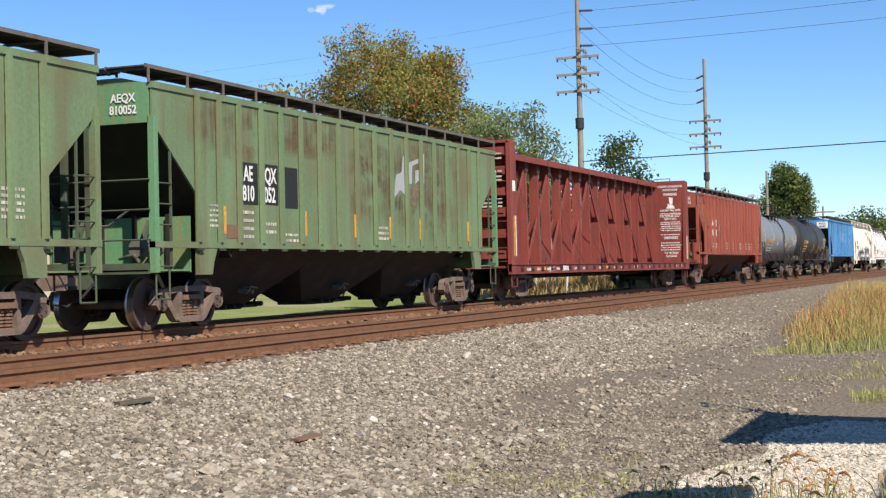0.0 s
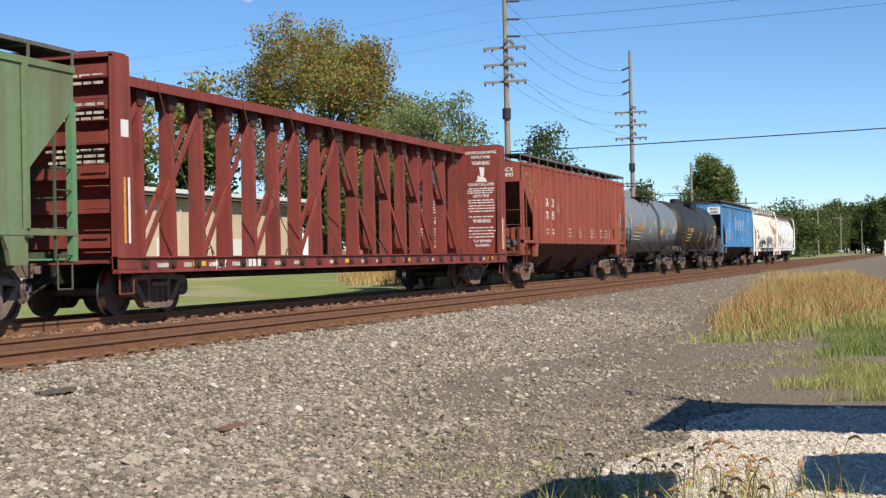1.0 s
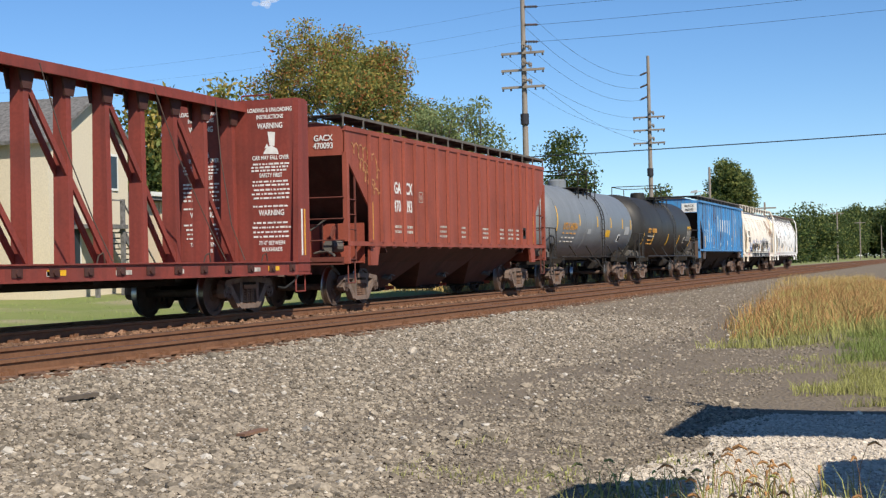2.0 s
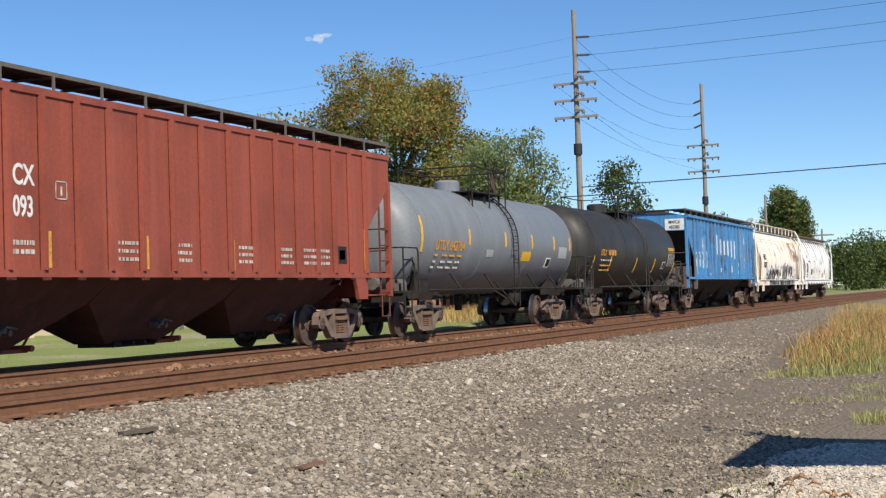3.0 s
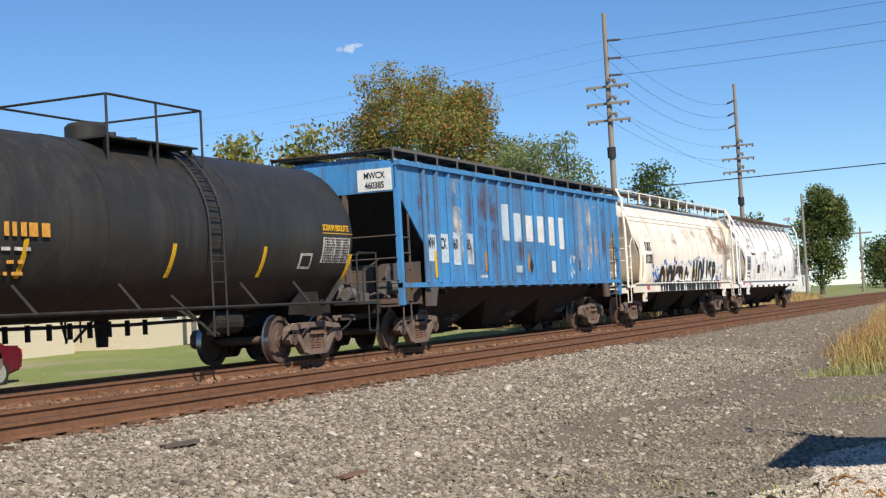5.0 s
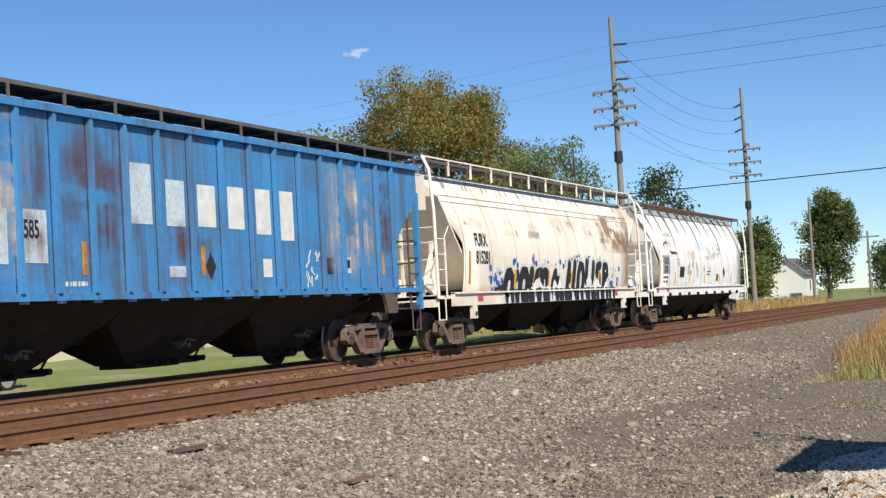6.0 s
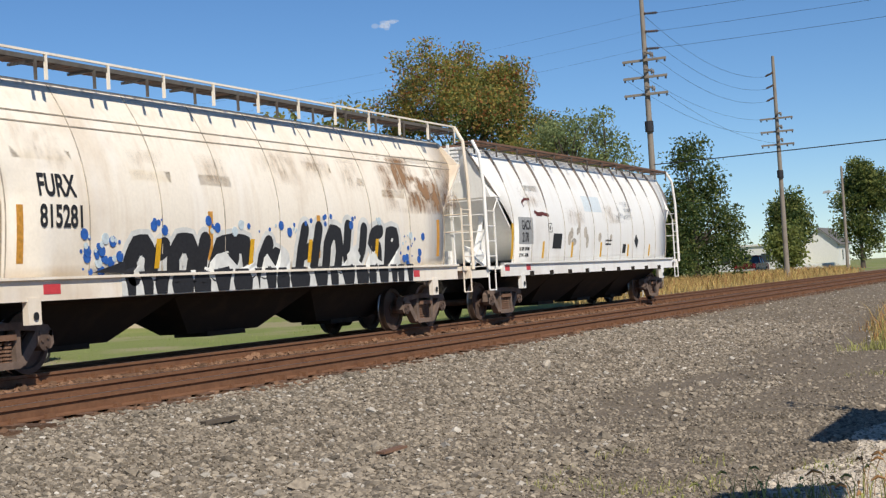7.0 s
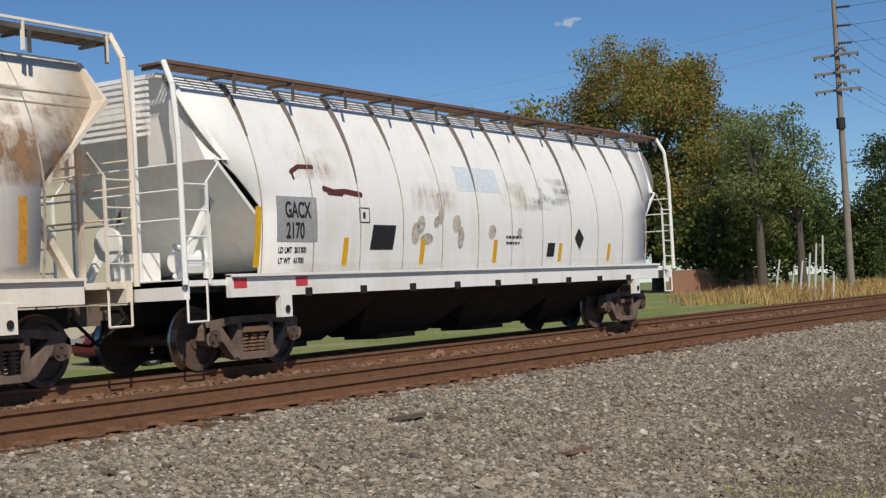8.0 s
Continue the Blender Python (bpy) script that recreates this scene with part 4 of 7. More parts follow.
def tank_car(label, x0, L, mat, frame_mat, r, zc, dome_at):
    """A tank car: barrel with dished heads, dome, platform, hoop ladder, handrails and stub sills."""
    car = car_root(label, x0, "tank car")
    bm = bmesh.new()
    lathe(bm, [(0.02, 0.0), (r * 0.45, 0.06), (r * 0.75, 0.19), (r * 0.93, 0.42), (r, 0.72), (r, L / 2), (r, L - 0.72), (r * 0.93, L - 0.42), (r * 0.75, L - 0.19), (r * 0.45, L - 0.06), (0.02, L)], 48, "x")
    me = mesh_of("barrel", bm, mat, 40)
    me.transform(Matrix.Translation((0, 0, zc)))
    barrel = part("barrel", me, mat, car)
    for x in (0.74, L * 0.36, L * 0.63, L - 0.74):
        bm = bmesh.new()
        n = 40
        for i in range(n):
            a, c = 2 * math.pi * i / n, 2 * math.pi * (i + 1) / n
            bar(bm, (x, (r + 0.003) * math.cos(a), zc + (r + 0.003) * math.sin(a)), (x, (r + 0.003) * math.cos(c), zc + (r + 0.003) * math.sin(c)), 0.03, 0.012)
        part("weld_seam", bm, mat, barrel)
    # dome, valves, platform
    xd = L * dome_at
    bm = bmesh.new()
    lathe(bm, [(0.02, 0.0), (0.36, 0.0), (0.36, 0.30), (0.30, 0.36), (0.02, 0.37)], 24)
    dome_me = mesh_of("dome", bm, mat, 40)
    dome_me.transform(Matrix.Translation((xd - 0.45, 0, zc + r - 0.05)) @ Matrix.Rotation(radians(90), 4, "X"))
    part("dome", dome_me, mat, car)
    bm = bmesh.new()
    for s in (-1, 1):
        ya, yb = s * 0.45, s * 1.05
        za = zc + math.sqrt(max(0.01, r * r - 0.9 ** 2)) + 0.22
        box(bm, xd - 1.3, xd + 1.3, min(ya, yb), max(ya, yb), za, za + 0.03)
        for dx in (-1.2, 0, 1.2):
            bar(bm, (xd + dx, s * 0.95, za + 0.01), (xd + dx, s * 0.95, zc + 1.0), 0.05, 0.05)
    part("platform", bm, frame_mat, car)
    bm = bmesh.new()
    zt, zr = zc + r + 0.05, zc + r + 0.60
    path = [(xd - 1.35, -1.1, zr), (xd + 1.35, -1.1, zr), (xd + 1.35, 1.1, zr), (xd - 1.35, 1.1, zr), (xd - 1.35, -1.1, zr)]
    bm.free()
    rails = root("platform_railing", Matrix(), "", "")
    rails.parent = car
    for p, q in zip(path, path[1:]):
        bm = bmesh.new()
        rod(bm, p, q, 0.022, n=6)
        part("rail_bar", bm, frame_mat, rails)
    for x, y, z in path[:4] + [(xd, -1.1, zr)]:
        bm = bmesh.new()
        rod(bm, (x, y, z), (x, y, zc + 0.85), 0.022, n=6)
        part("rail_post", bm, frame_mat, rails)
    for k, (dx, h) in enumerate(((0.3, 0.24), (0.62, 0.16), (0.9, 0.2))):
        bm = bmesh.new()
        rod(bm, (xd + dx, 0.05, zc + r - 0.03), (xd + dx, 0.05, zc + r + h), 0.1, 0.08, 12)
        part("valve", bm, frame_mat, car)
    # hoop ladder down the near and far side
    for s in (-1, 1):
        bm = bmesh.new()
        xl = xd + 0.75
        rr = r + 0.07
        pts = []
        for k in range(10):
            a = radians(62 - k * 7.0)
            pts.append((s * rr * math.cos(a), zc + rr * math.sin(a)))
        pts.append((s * (r + 0.07), zc - 0.5))
        pts.append((s * (r + 0.07), 0.62))
        for dx in (0.0, 0.42):
            tube(bm, [(xl + dx, y, z) for y, z in pts], 0.02)
        for k in range(len(pts) - 1):
            y, z = pts[k]
            rod(bm, (xl, y, z), (xl + 0.42, y, z), 0.015, n=6)
        for z in (zc - 0.25, zc - 0.6, zc - 0.95, 0.9):
            rod(bm, (xl, s * (r + 0.07), z), (xl + 0.42, s * (r + 0.07), z), 0.015, n=6)
        bar(bm, (xl, s * 0.8, 1.15), (xl + 0.2, s * (r + 0.05), 0.65), 0.04, 0.04)
        bar(bm, (xl - 0.7, s * (r - 0.3), 1.35), (xl, s * (r + 0.05), 0.65), 0.04, 0.04)
        part("side_ladder", bm, frame_mat, car)
        bm = bmesh.new()
        rod(bm, (0.9, s * (r + 0.1), 1.12), (L - 0.9, s * (r + 0.1), 1.12), 0.03, n=6)
        for f in (0.22, 0.4, 0.66, 0.8):
            bar(bm, (L * f, s * (r + 0.1), 1.12), (L * f - 0.25, s * (r * 0.92), 1.55), 0.05, 0.04)
        part("running_rail", bm, frame_mat, car)
    for xe, d in ((0.0, 1), (L, -1)):
        bm = bmesh.new()
        box(bm, min(xe - d * 0.5, xe + d * 2.6), max(xe - d * 0.5, xe + d * 2.6), -0.28, 0.28, 0.74, 1.05)
        part("stub_sill", bm, DARK, car)
        bm = bmesh.new()
        for y in (-0.9, 0.9):
            hexa(bm, [(xe + d * 1.2, y - 0.1, 0.92), (xe + d * 2.2, y - 0.1, 0.92), (xe + d * 2.2, y + 0.1, 0.92), (xe + d * 1.2, y + 0.1, 0.92)],
                 [(xe + d * 1.45, y - 0.1, 1.75), (xe + d * 1.95, y - 0.1, 1.75), (xe + d * 1.95, y + 0.1, 1.75), (xe + d * 1.45, y + 0.1, 1.75)])
        box(bm, xe + d * 1.7 - 0.15, xe + d * 1.7 + 0.15, -1.4, 1.4, 0.88, 1.08)
        part("saddle", bm, DARK, car)
        bm = bmesh.new()
        box(bm, min(xe - d * 0.55, xe + d * 0.5), max(xe - d * 0.55, xe + d * 0.5), -1.5, 1.5, 1.06, 1.12)
        box(bm, min(xe - d * 0.5, xe - d * 0.42), max(xe - d * 0.5, xe - d * 0.42), -1.5, 1.5, 0.86, 1.06)
        part("end_platform", bm, frame_mat, car)
        for s in (-1, 1):
            bm = bmesh.new()
            y = s * 1.48
            tube(bm, [(xe + d * 0.45, y, 1.1), (xe + d * 0.45, y, 2.05), (xe + d * 0.38, y, 2.14), (xe - d * 0.45, y, 2.14), (xe - d * 0.48, s * 1.35, 2.14), (xe - d * 0.48, s * 0.3, 2.14)], 0.02)
            tube(bm, [(xe + d * 0.2, y, 1.1), (xe + d * 0.2, y, 1.75), (xe + d * 0.05, y, 1.85), (xe - d * 0.45, y, 1.85)], 0.02)
            rod(bm, (xe - d * 0.45, y, 1.1), (xe - d * 0.45, y, 2.14), 0.02, n=6)
            part("end_handrail", bm, frame_mat, car)
            stirrup(car, min(xe, xe - d * 0.4), y, 0.5, 1.06, frame_mat)
            bm = bmesh.new()
            bar(bm, (xe + d * 1.0, s * 1.0, 1.1), (xe + d * 0.75, s * 1.25, 1.6), 0.1, 0.1)
            part("head_brace", bm, frame_mat, car)
        bm = bmesh.new()
        rod(bm, (xe - d * 0.15, -1.1, 1.28), (xe + d * 0.3, -1.1, 1.28), 0.13, n=12)
        box(bm, min(xe, xe - d * 0.3), max(xe, xe - d * 0.3), -1.35, -1.15, 1.12, 1.3)
        rod(bm, (xe - d * 0.35, -0.6, 1.3), (xe - d * 0.1, -0.6, 1.3), 0.15, n=12)
        part("brake_gear", bm, GEAR, car)
    # pipes and outlet under the belly
    bm = bmesh.new()
    tube(bm, [(2.6, -0.35, 0.95), (L * 0.5, -0.35, 0.9), (L - 2.6, -0.35, 0.95)], 0.035)
    for k in range(9):
        bar(bm, (3.2 + k * 0.5, -0.4, 0.98), (3.2 + k * 0.5, -0.4, 0.72), 0.08, 0.04)
    rod(bm, (L * 0.48, 0, zc - r + 0.05), (L * 0.48, 0, 0.55), 0.13, 0.1, 12)
    rod(bm, (L * 0.66, -0.5, 0.85), (L * 0.66 + 0.9, -0.5, 0.85), 0.22, n=14)
    part("belly_piping", bm, DARK, car)
    add_truck(car, 1.7)
    add_truck(car, L - 1.7)
    couplers(car, -0.5, L + 0.5)
    return car


def centerbeam_car(label, x0, L):
    """An empty centre-partition lumber car: deck, two bulkheads and a trussed centre beam."""
    car = car_root(label, x0, "lumber car")
    half, top, deck = 1.5, 4.55, 1.02
    # deck: side sills, floor plates, centre sill
    for s in (-1, 1):
        bm = bmesh.new()
        box(bm, 0.0, L, s * half - 0.06, s * half + 0.03, 0.80, 1.05)
        box(bm, 0.0, L, s * half - 0.10, s * half + 0.07, 1.045, 1.07)
        box(bm, 0.0, L, s * half - 0.10, s * half + 0.05, 0.78, 0.81)
        part("side_sill", bm, MAROON, car)
        for k in range(24):
            x = 0.9 + k * (L - 1.8) / 23
            bm = bmesh.new()
            box(bm, x - 0.13, x + 0.13, s * (half + 0.03) - 0.05, s * (half + 0.03) + 0.05, 0.86, 1.0)
            rod(bm, (x, s * (half - 0.0), 0.93), (x, s * (half + 0.11), 0.93), 0.055, n=8)
            part("strap_winch", bm, GRIME_SHADE_RED, car)
    bm = bmesh.new()
    box(bm, 0.1, L - 0.1, -half + 0.05, half - 0.05, 0.95, deck)
    part("deck", bm, MAROON, car)
    part("center_sill", boxes((0.0, L, -0.25, 0.25, 0.62, 0.95)), DARK, car)
    for x in (5.0, 7.6, 10.2, 12.8, 15.4, 18.0):
        part("cross_bearer", boxes((x - 0.12, x + 0.12, -half + 0.1, half - 0.1, 0.72, 0.95)), DARK, car)
    # bulkheads
    for xe, d in ((0.0, 1), (L, -1)):
        bm = bmesh.new()
        lo, hi = xe + d * 0.0, xe + d * 0.62
        for s in (-1, 1):
            bm = bmesh.new()
            hexa(bm, [(min(lo, hi), s * half - 0.07, 0.85), (max(lo, hi), s * half - 0.07, 0.85), (max(lo, hi), s * half + 0.05, 0.85), (min(lo, hi), s * half + 0.05, 0.85)],
                 [(min(lo, hi) + (0.0 if d > 0 else 0.16), s * half - 0.07, top + 0.02), (max(lo, hi) - (0.16 if d > 0 else 0.0), s * half - 0.07, top + 0.02),
                  (max(lo, hi) - (0.16 if d > 0 else 0.0), s * half + 0.05, top + 0.02), (min(lo, hi) + (0.0 if d > 0 else 0.16), s * half + 0.05, top + 0.02)])
            part("bulkhead_post", bm, MAROON, car)
        xf = xe + d * 0.45
        part("bulkhead_sheet", boxes((min(xf, xf + d * 0.04), max(xf, xf + d * 0.04), -half + 0.05, half - 0.05, deck, top)), MAROON, car)
        for z in (1.35, 1.95, 2.55, 3.15, 3.75, 4.3):
            part("bulkhead_rib", boxes((min(xe + d * 0.06, xf), max(xe + d * 0.06, xf), -half + 0.06, half - 0.06, z - 0.12, z + 0.12)), MAROON, car)
        part("bulkhead_cap", boxes((min(xe, xf), max(xe, xf), -half - 0.02, half + 0.02, top - 0.02, top + 0.06)), MAROON, car)
        for s in (-1, 1):
            for k in range(9):
                z = 1.15 + k * 0.38
                bm = bmesh.new()
                rod(bm, (xe - d * 0.06, s * (half - 0.05), z), (xe - d * 0.06, s * (half - 0.55), z), 0.015, n=6)
                part("grab_iron", bm, MAROON, car)
            stirrup(car, min(xe + d * 0.15, xe + d * 0.6), s * half, 0.42, 0.85, MAROON, 0.45)
        bm = bmesh.new()
        tube(bm, [(xf, -0.9, top + 0.06), (xf, -0.9, top + 0.16), (xf, -0.2, top + 0.16), (xf, -0.2, top + 0.06)], 0.018)
        part("top_handhold", bm, MAROON, car)
    # centre beam
    bm = bmesh.new()
    box(bm, 0.45, L - 0.45, -0.30, 0.30, top - 0.06, top + 0.0)
    box(bm, 0.45, L - 0.45, -0.32, -0.26, top - 0.20, top - 0.03)
    box(bm, 0.45, L - 0.45, 0.26, 0.32, top - 0.20, top - 0.03)
    part("top_chord", bm, MAROON, car)
    n = 18
    step = (L - 1.5) / n
    for k in range(n + 1):
        x = 0.75 + k * step
        bm = bmesh.new()
        w, lo, hi = 0.075, 0.17, 0.13
        hexa(bm, [(x - w, -lo, deck), (x + w, -lo, deck), (x + w, lo, deck), (x - w, lo, deck)],
             [(x - w, -hi, top - 0.1), (x + w, -hi, top - 0.1), (x + w, hi, top - 0.1), (x - w, hi, top - 0.1)])
        part("center_post", bm, MAROON, car)
        for s in (-1, 1):
            bm = bmesh.new()
            hexa(bm, [(x - 0.12, s * 0.15 - 0.02, top - 0.5), (x + 0.12, s * 0.15 - 0.02, top - 0.5), (x + 0.12, s * 0.15 + 0.02, top - 0.5), (x - 0.12, s * 0.15 + 0.02, top - 0.5)],
                 [(x - 0.22, s * 0.15 - 0.02, top - 0.15), (x + 0.22, s * 0.15 - 0.02, top - 0.15), (x + 0.22, s * 0.15 + 0.02, top - 0.15), (x - 0.22, s * 0.15 + 0.02, top - 0.15)])
            part("gusset", bm, GRIME_SHADE_RED, car)
    for k in range(0, n, 2):
        xa, xb = 0.75 + k * step, 0.75 + min(n, k + 2) * step
        if k >= n // 2:
            xa, xb = xb, xa
        bm = bmesh.new()
        for s in (-1, 1):
            bar(bm, (xa, s * 0.12, deck + 0.05), (xb, s * 0.10, top - 0.35), 0.05, 0.12)
        part("diagonal", bm, MAROON, car)
    # slack tie-down cables
    rnd = random.Random(5)
    for k in (2, 5, 7, 9, 12, 15, 17):
        x = 0.9 + k * (L - 1.8) / 18
        bm = bmesh.new()
        dx = rnd.uniform(-0.9, 0.9)
        tube(bm, [(x, -0.46, top - 0.1), (x + dx * 0.4, -0.75, 3.2), (x + dx * 0.9, -1.2, 1.8), (x + dx, -half - 0.03, 1.1)], 0.011, 5)
        part("tie_down_cable", bm, GRATE, car)
        bm = bmesh.new()
        tube(bm, [(x + 0.3, -1.3, 1.04), (x + 0.34, -1.32, 1.2), (x + 0.42, -1.36, 1.25), (x + 0.5, -1.34, 1.05)], 0.014, 5)
        part("loose_cable", bm, GRATE, car)
    add_truck(car, 2.05)
    add_truck(car, L - 2.05)
    couplers(car, -0.05, L + 0.05)
    return car


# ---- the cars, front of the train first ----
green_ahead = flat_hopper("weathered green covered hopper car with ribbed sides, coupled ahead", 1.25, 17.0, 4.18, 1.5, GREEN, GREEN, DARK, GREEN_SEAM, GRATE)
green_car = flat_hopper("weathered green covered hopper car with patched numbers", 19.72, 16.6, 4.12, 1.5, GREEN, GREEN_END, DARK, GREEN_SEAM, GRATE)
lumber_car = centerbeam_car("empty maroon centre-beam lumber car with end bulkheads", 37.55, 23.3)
red_car = flat_hopper("oxide-red covered hopper car with white numbers", 62.85, 16.85, 4.15, 1.5, OXIDE, OXIDE, GRIME_SHADE_RED, RED_SEAM, GRATE, gate_mat=GATE_RED, iron=GRIME_OXIDE)
grey_tank = tank_car("weathered grey tank car with orange lettering", 81.05, 14.0, GREY, DARK, 1.45, 2.46, 0.47)
black_tank = tank_car("sooty black tank car with yellow markings", 96.12, 13.6, BLACK, BLACK, 1.5, 2.5, 0.5)
blue_car = flat_hopper("faded blue covered hopper car with pale patches", 111.2, 16.85, 4.15, 1.47, BLUE, BLUE_END, DARK, BLUE_SEAM, GRATE, gusset_mat=BLUE_END, end_top=BLUE, iron=BLUE_END)
cream_car, cream_prof = curved_hopper("dirty cream round-sided hopper car with sprayed graffiti", 129.05, 16.9, CREAM, 1.33, 4.2, 9, GRATE, CREAM)
white_car, white_prof = curved_hopper("chalky white round-sided hopper car with rusty roof walk", 146.9, 16.5, WHITE, 1.33, 4.2, 12, RUSTY, WHITE, full_end=True)


# ---- lettering and markings on the cars ----
OLD_BROWN = material("faded_brown_emblem", (0.17, 0.135, 0.085), 0.7, grain=0.2, grain_scale=7, bump=0)
WORN = material("worn_primer_spot", (0.52, 0.47, 0.40), 0.7, grain=0.2, grain_scale=10, bump=0)


def thin_film(name, color, most):
    """Rust that has bled through paint: patchy, streaked downwards, gone towards its rim."""
    m = bpy.data.materials.new(name)
    m.use_nodes = True
    n, l = m.node_tree.nodes, m.node_tree.links
    b = n["Principled BSDF"]
    b.inputs["Base Color"].default_value = (*color, 1)
    b.inputs["Roughness"].default_value = 0.8
    co = n.new("ShaderNodeTexCoord")
    sep = n.new("ShaderNodeSeparateXYZ")
    l.new(co.outputs["Generated"], sep.inputs[0])

    def op(kind, a, c):
        q = n.new("ShaderNodeMath")
        q.operation = kind
        q.use_clamp = True
        for sock, v in zip(q.inputs, (a, c)):
            if isinstance(v, (int, float)):
                sock.default_value = v
            else:
                l.new(v, sock)
        return q.outputs[0]

    rims = []
    for axis in ("X", "Z"):
        u = sep.outputs[axis]
        rims.append(op("MULTIPLY", op("MULTIPLY", u, 1.0), op("SUBTRACT", 1.0, u)))
    rim = op("MULTIPLY", op("MULTIPLY", rims[0], 4.0), op("MULTIPLY", rims[1], 4.0))
    fields = []
    for scale, stretch in ((1.0, (1.3, 1.3, 1.9)), (1.0, (9.0, 9.0, 0.8)), (22.0, (1, 1, 1))):
        mp = n.new("ShaderNodeMapping")
        mp.inputs["Scale"].default_value = stretch
        tex = n.new("ShaderNodeTexNoise")
        tex.inputs["Scale"].default_value = scale
        tex.inputs["Detail"].default_value = 6
        l.new(co.outputs["Object"], mp.inputs[0])
        l.new(mp.outputs[0], tex.inputs["Vector"])
        fields.append(tex.outputs["Fac"])
    patch = op("MULTIPLY", op("SUBTRACT", fields[0], 0.40), 4.0)
    streaks = op("ADD", op("MULTIPLY", op("SUBTRACT", fields[1], 0.40), 2.5), 0.25)
    cover = op("MULTIPLY", op("MULTIPLY", patch, streaks), op("MULTIPLY", rim, op("ADD", fields[2], 0.3)))
    l.new(op("MULTIPLY", cover, most), b.inputs["Alpha"])
    return m


SOFTRUST = thin_film("rust_bled_through_paint", (0.30, 0.17, 0.085), 4.5)
SOFTRED = thin_film("red_brown_weathering", (0.17, 0.065, 0.04), 0.8)
CHALK = thin_film("chalky_worn_paint", (0.60, 0.58, 0.55), 1.5)
SMUDGE = thin_film("dark_smudged_paint", (0.16, 0.18, 0.20), 1.6)
PRIMER = material("dark_red_primer", (0.13, 0.035, 0.035), 0.8, grain=0.2, bump=0)
PALE_BLUE = material("pale_blue_touch_up", (0.70, 0.77, 0.80), 0.6, grain=0.06, bump=0)
SOFTSTAIN = thin_film("faint_rust_stain", (0.42, 0.29, 0.17), 0.9)


def on_side(x, z, y):
    return pose(x, y, z)


Y1 = -1.574          # skin of the flat-sided hoppers
# green hopper: black patches, white numbers, ghost of an old emblem
for x0, x1, z0, z1 in ((2.86, 3.48, 2.24, 3.02), (3.69, 4.26, 2.26, 3.03), (4.48, 5.06, 2.22, 3.02)):
    part("paint_patch", boxes((x0, x1, Y1 - 0.004, Y1, z0, z1)), PATCH, green_car)
lettering("AE", 0.40, LETTER, green_car, on_side(2.95, 2.68, Y1 - 0.008), 0.72)
lettering("QX", 0.40, LETTER, green_car, on_side(3.74, 2.68, Y1 - 0.008), 0.72)
lettering("810", 0.40, LETTER, green_car, on_side(2.90, 2.31, Y1 - 0.008), 0.72)
lettering("052", 0.40, LETTER, green_car, on_side(3.71, 2.31, Y1 - 0.008), 0.72)
bm = bmesh.new()
bars(bm, 2.92, 3.3, 2.12, 4, 0.06, 0.09, Y1 - 0.001, 1)
bars(bm, 3.75, 4.2, 1.92, 2, 0.06, 0.09, Y1 - 0.001, 11)
bars(bm, 4.48, 5.06, 1.72, 2, 0.05, 0.06, Y1 - 0.001, 2)
bars(bm, 8.8, 9.4, 1.95, 3, 0.06, 0.06, Y1 - 0.001, 3)
bars(bm, 1.75, 2.15, 2.2, 5, 0.04, 0.05, Y1 - 0.001, 4)
tagged(part("stencil", bm, LETTER_W, green_car), kind="stuff")
for z, word in ((3.86, "AEQX"), (3.66, "810052")):
    lettering(word, 0.20, LETTER, green_car, pose(-0.02, -1.02, z, 0, 0, -90), 0.9, align="CENTER")
for outline, mat in (([(9.75, 2.62), (9.88, 3.16), (10.2, 3.24), (10.3, 3.62), (10.36, 3.62), (10.36, 2.72), (10.1, 2.82)], GREYPATCH), ([(10.56, 2.98), (10.62, 3.48), (11.2, 3.62), (11.22, 3.52), (10.84, 3.42), (10.8, 3.0)], GREYPATCH),
                     ([(11.0, 3.0), (11.02, 3.32), (11.22, 3.36), (11.22, 3.1)], GREYPATCH), ([(11.42, 3.0), (11.5, 3.72), (11.58, 3.78), (11.54, 3.06)], GREYPATCH), ([(10.58, 2.9), (10.66, 2.58), (10.9, 2.46), (11.15, 2.6), (11.24, 2.92)], OLD_BROWN)):
    bm = bmesh.new()
    slab(bm, outline, Y1 - 0.003, Y1)
    part("old_emblem", bm, mat, green_car, "ghost of a painted-over emblem")
reflectors(green_car, (2.2, 5.32, 7.62, 9.46, 11.2, 14.35), 1.68, 0.5, Y1 - 0.002, AMBER, 0.11)
reflectors(green_ahead, (13.6,), 1.8, 0.9, Y1 - 0.002, AMBER, 0.12)
bm = bmesh.new()
bars(bm, 14.7, 15.2, 2.25, 5, 0.05, 0.05, Y1 - 0.001, 5)
tagged(part("stencil", bm, LETTER_W, green_ahead), kind="stuff")
part("rust_patch", boxes((2.32, 2.75, Y1 - 0.003, Y1, 1.6, 1.85)), RUSTY, green_car)
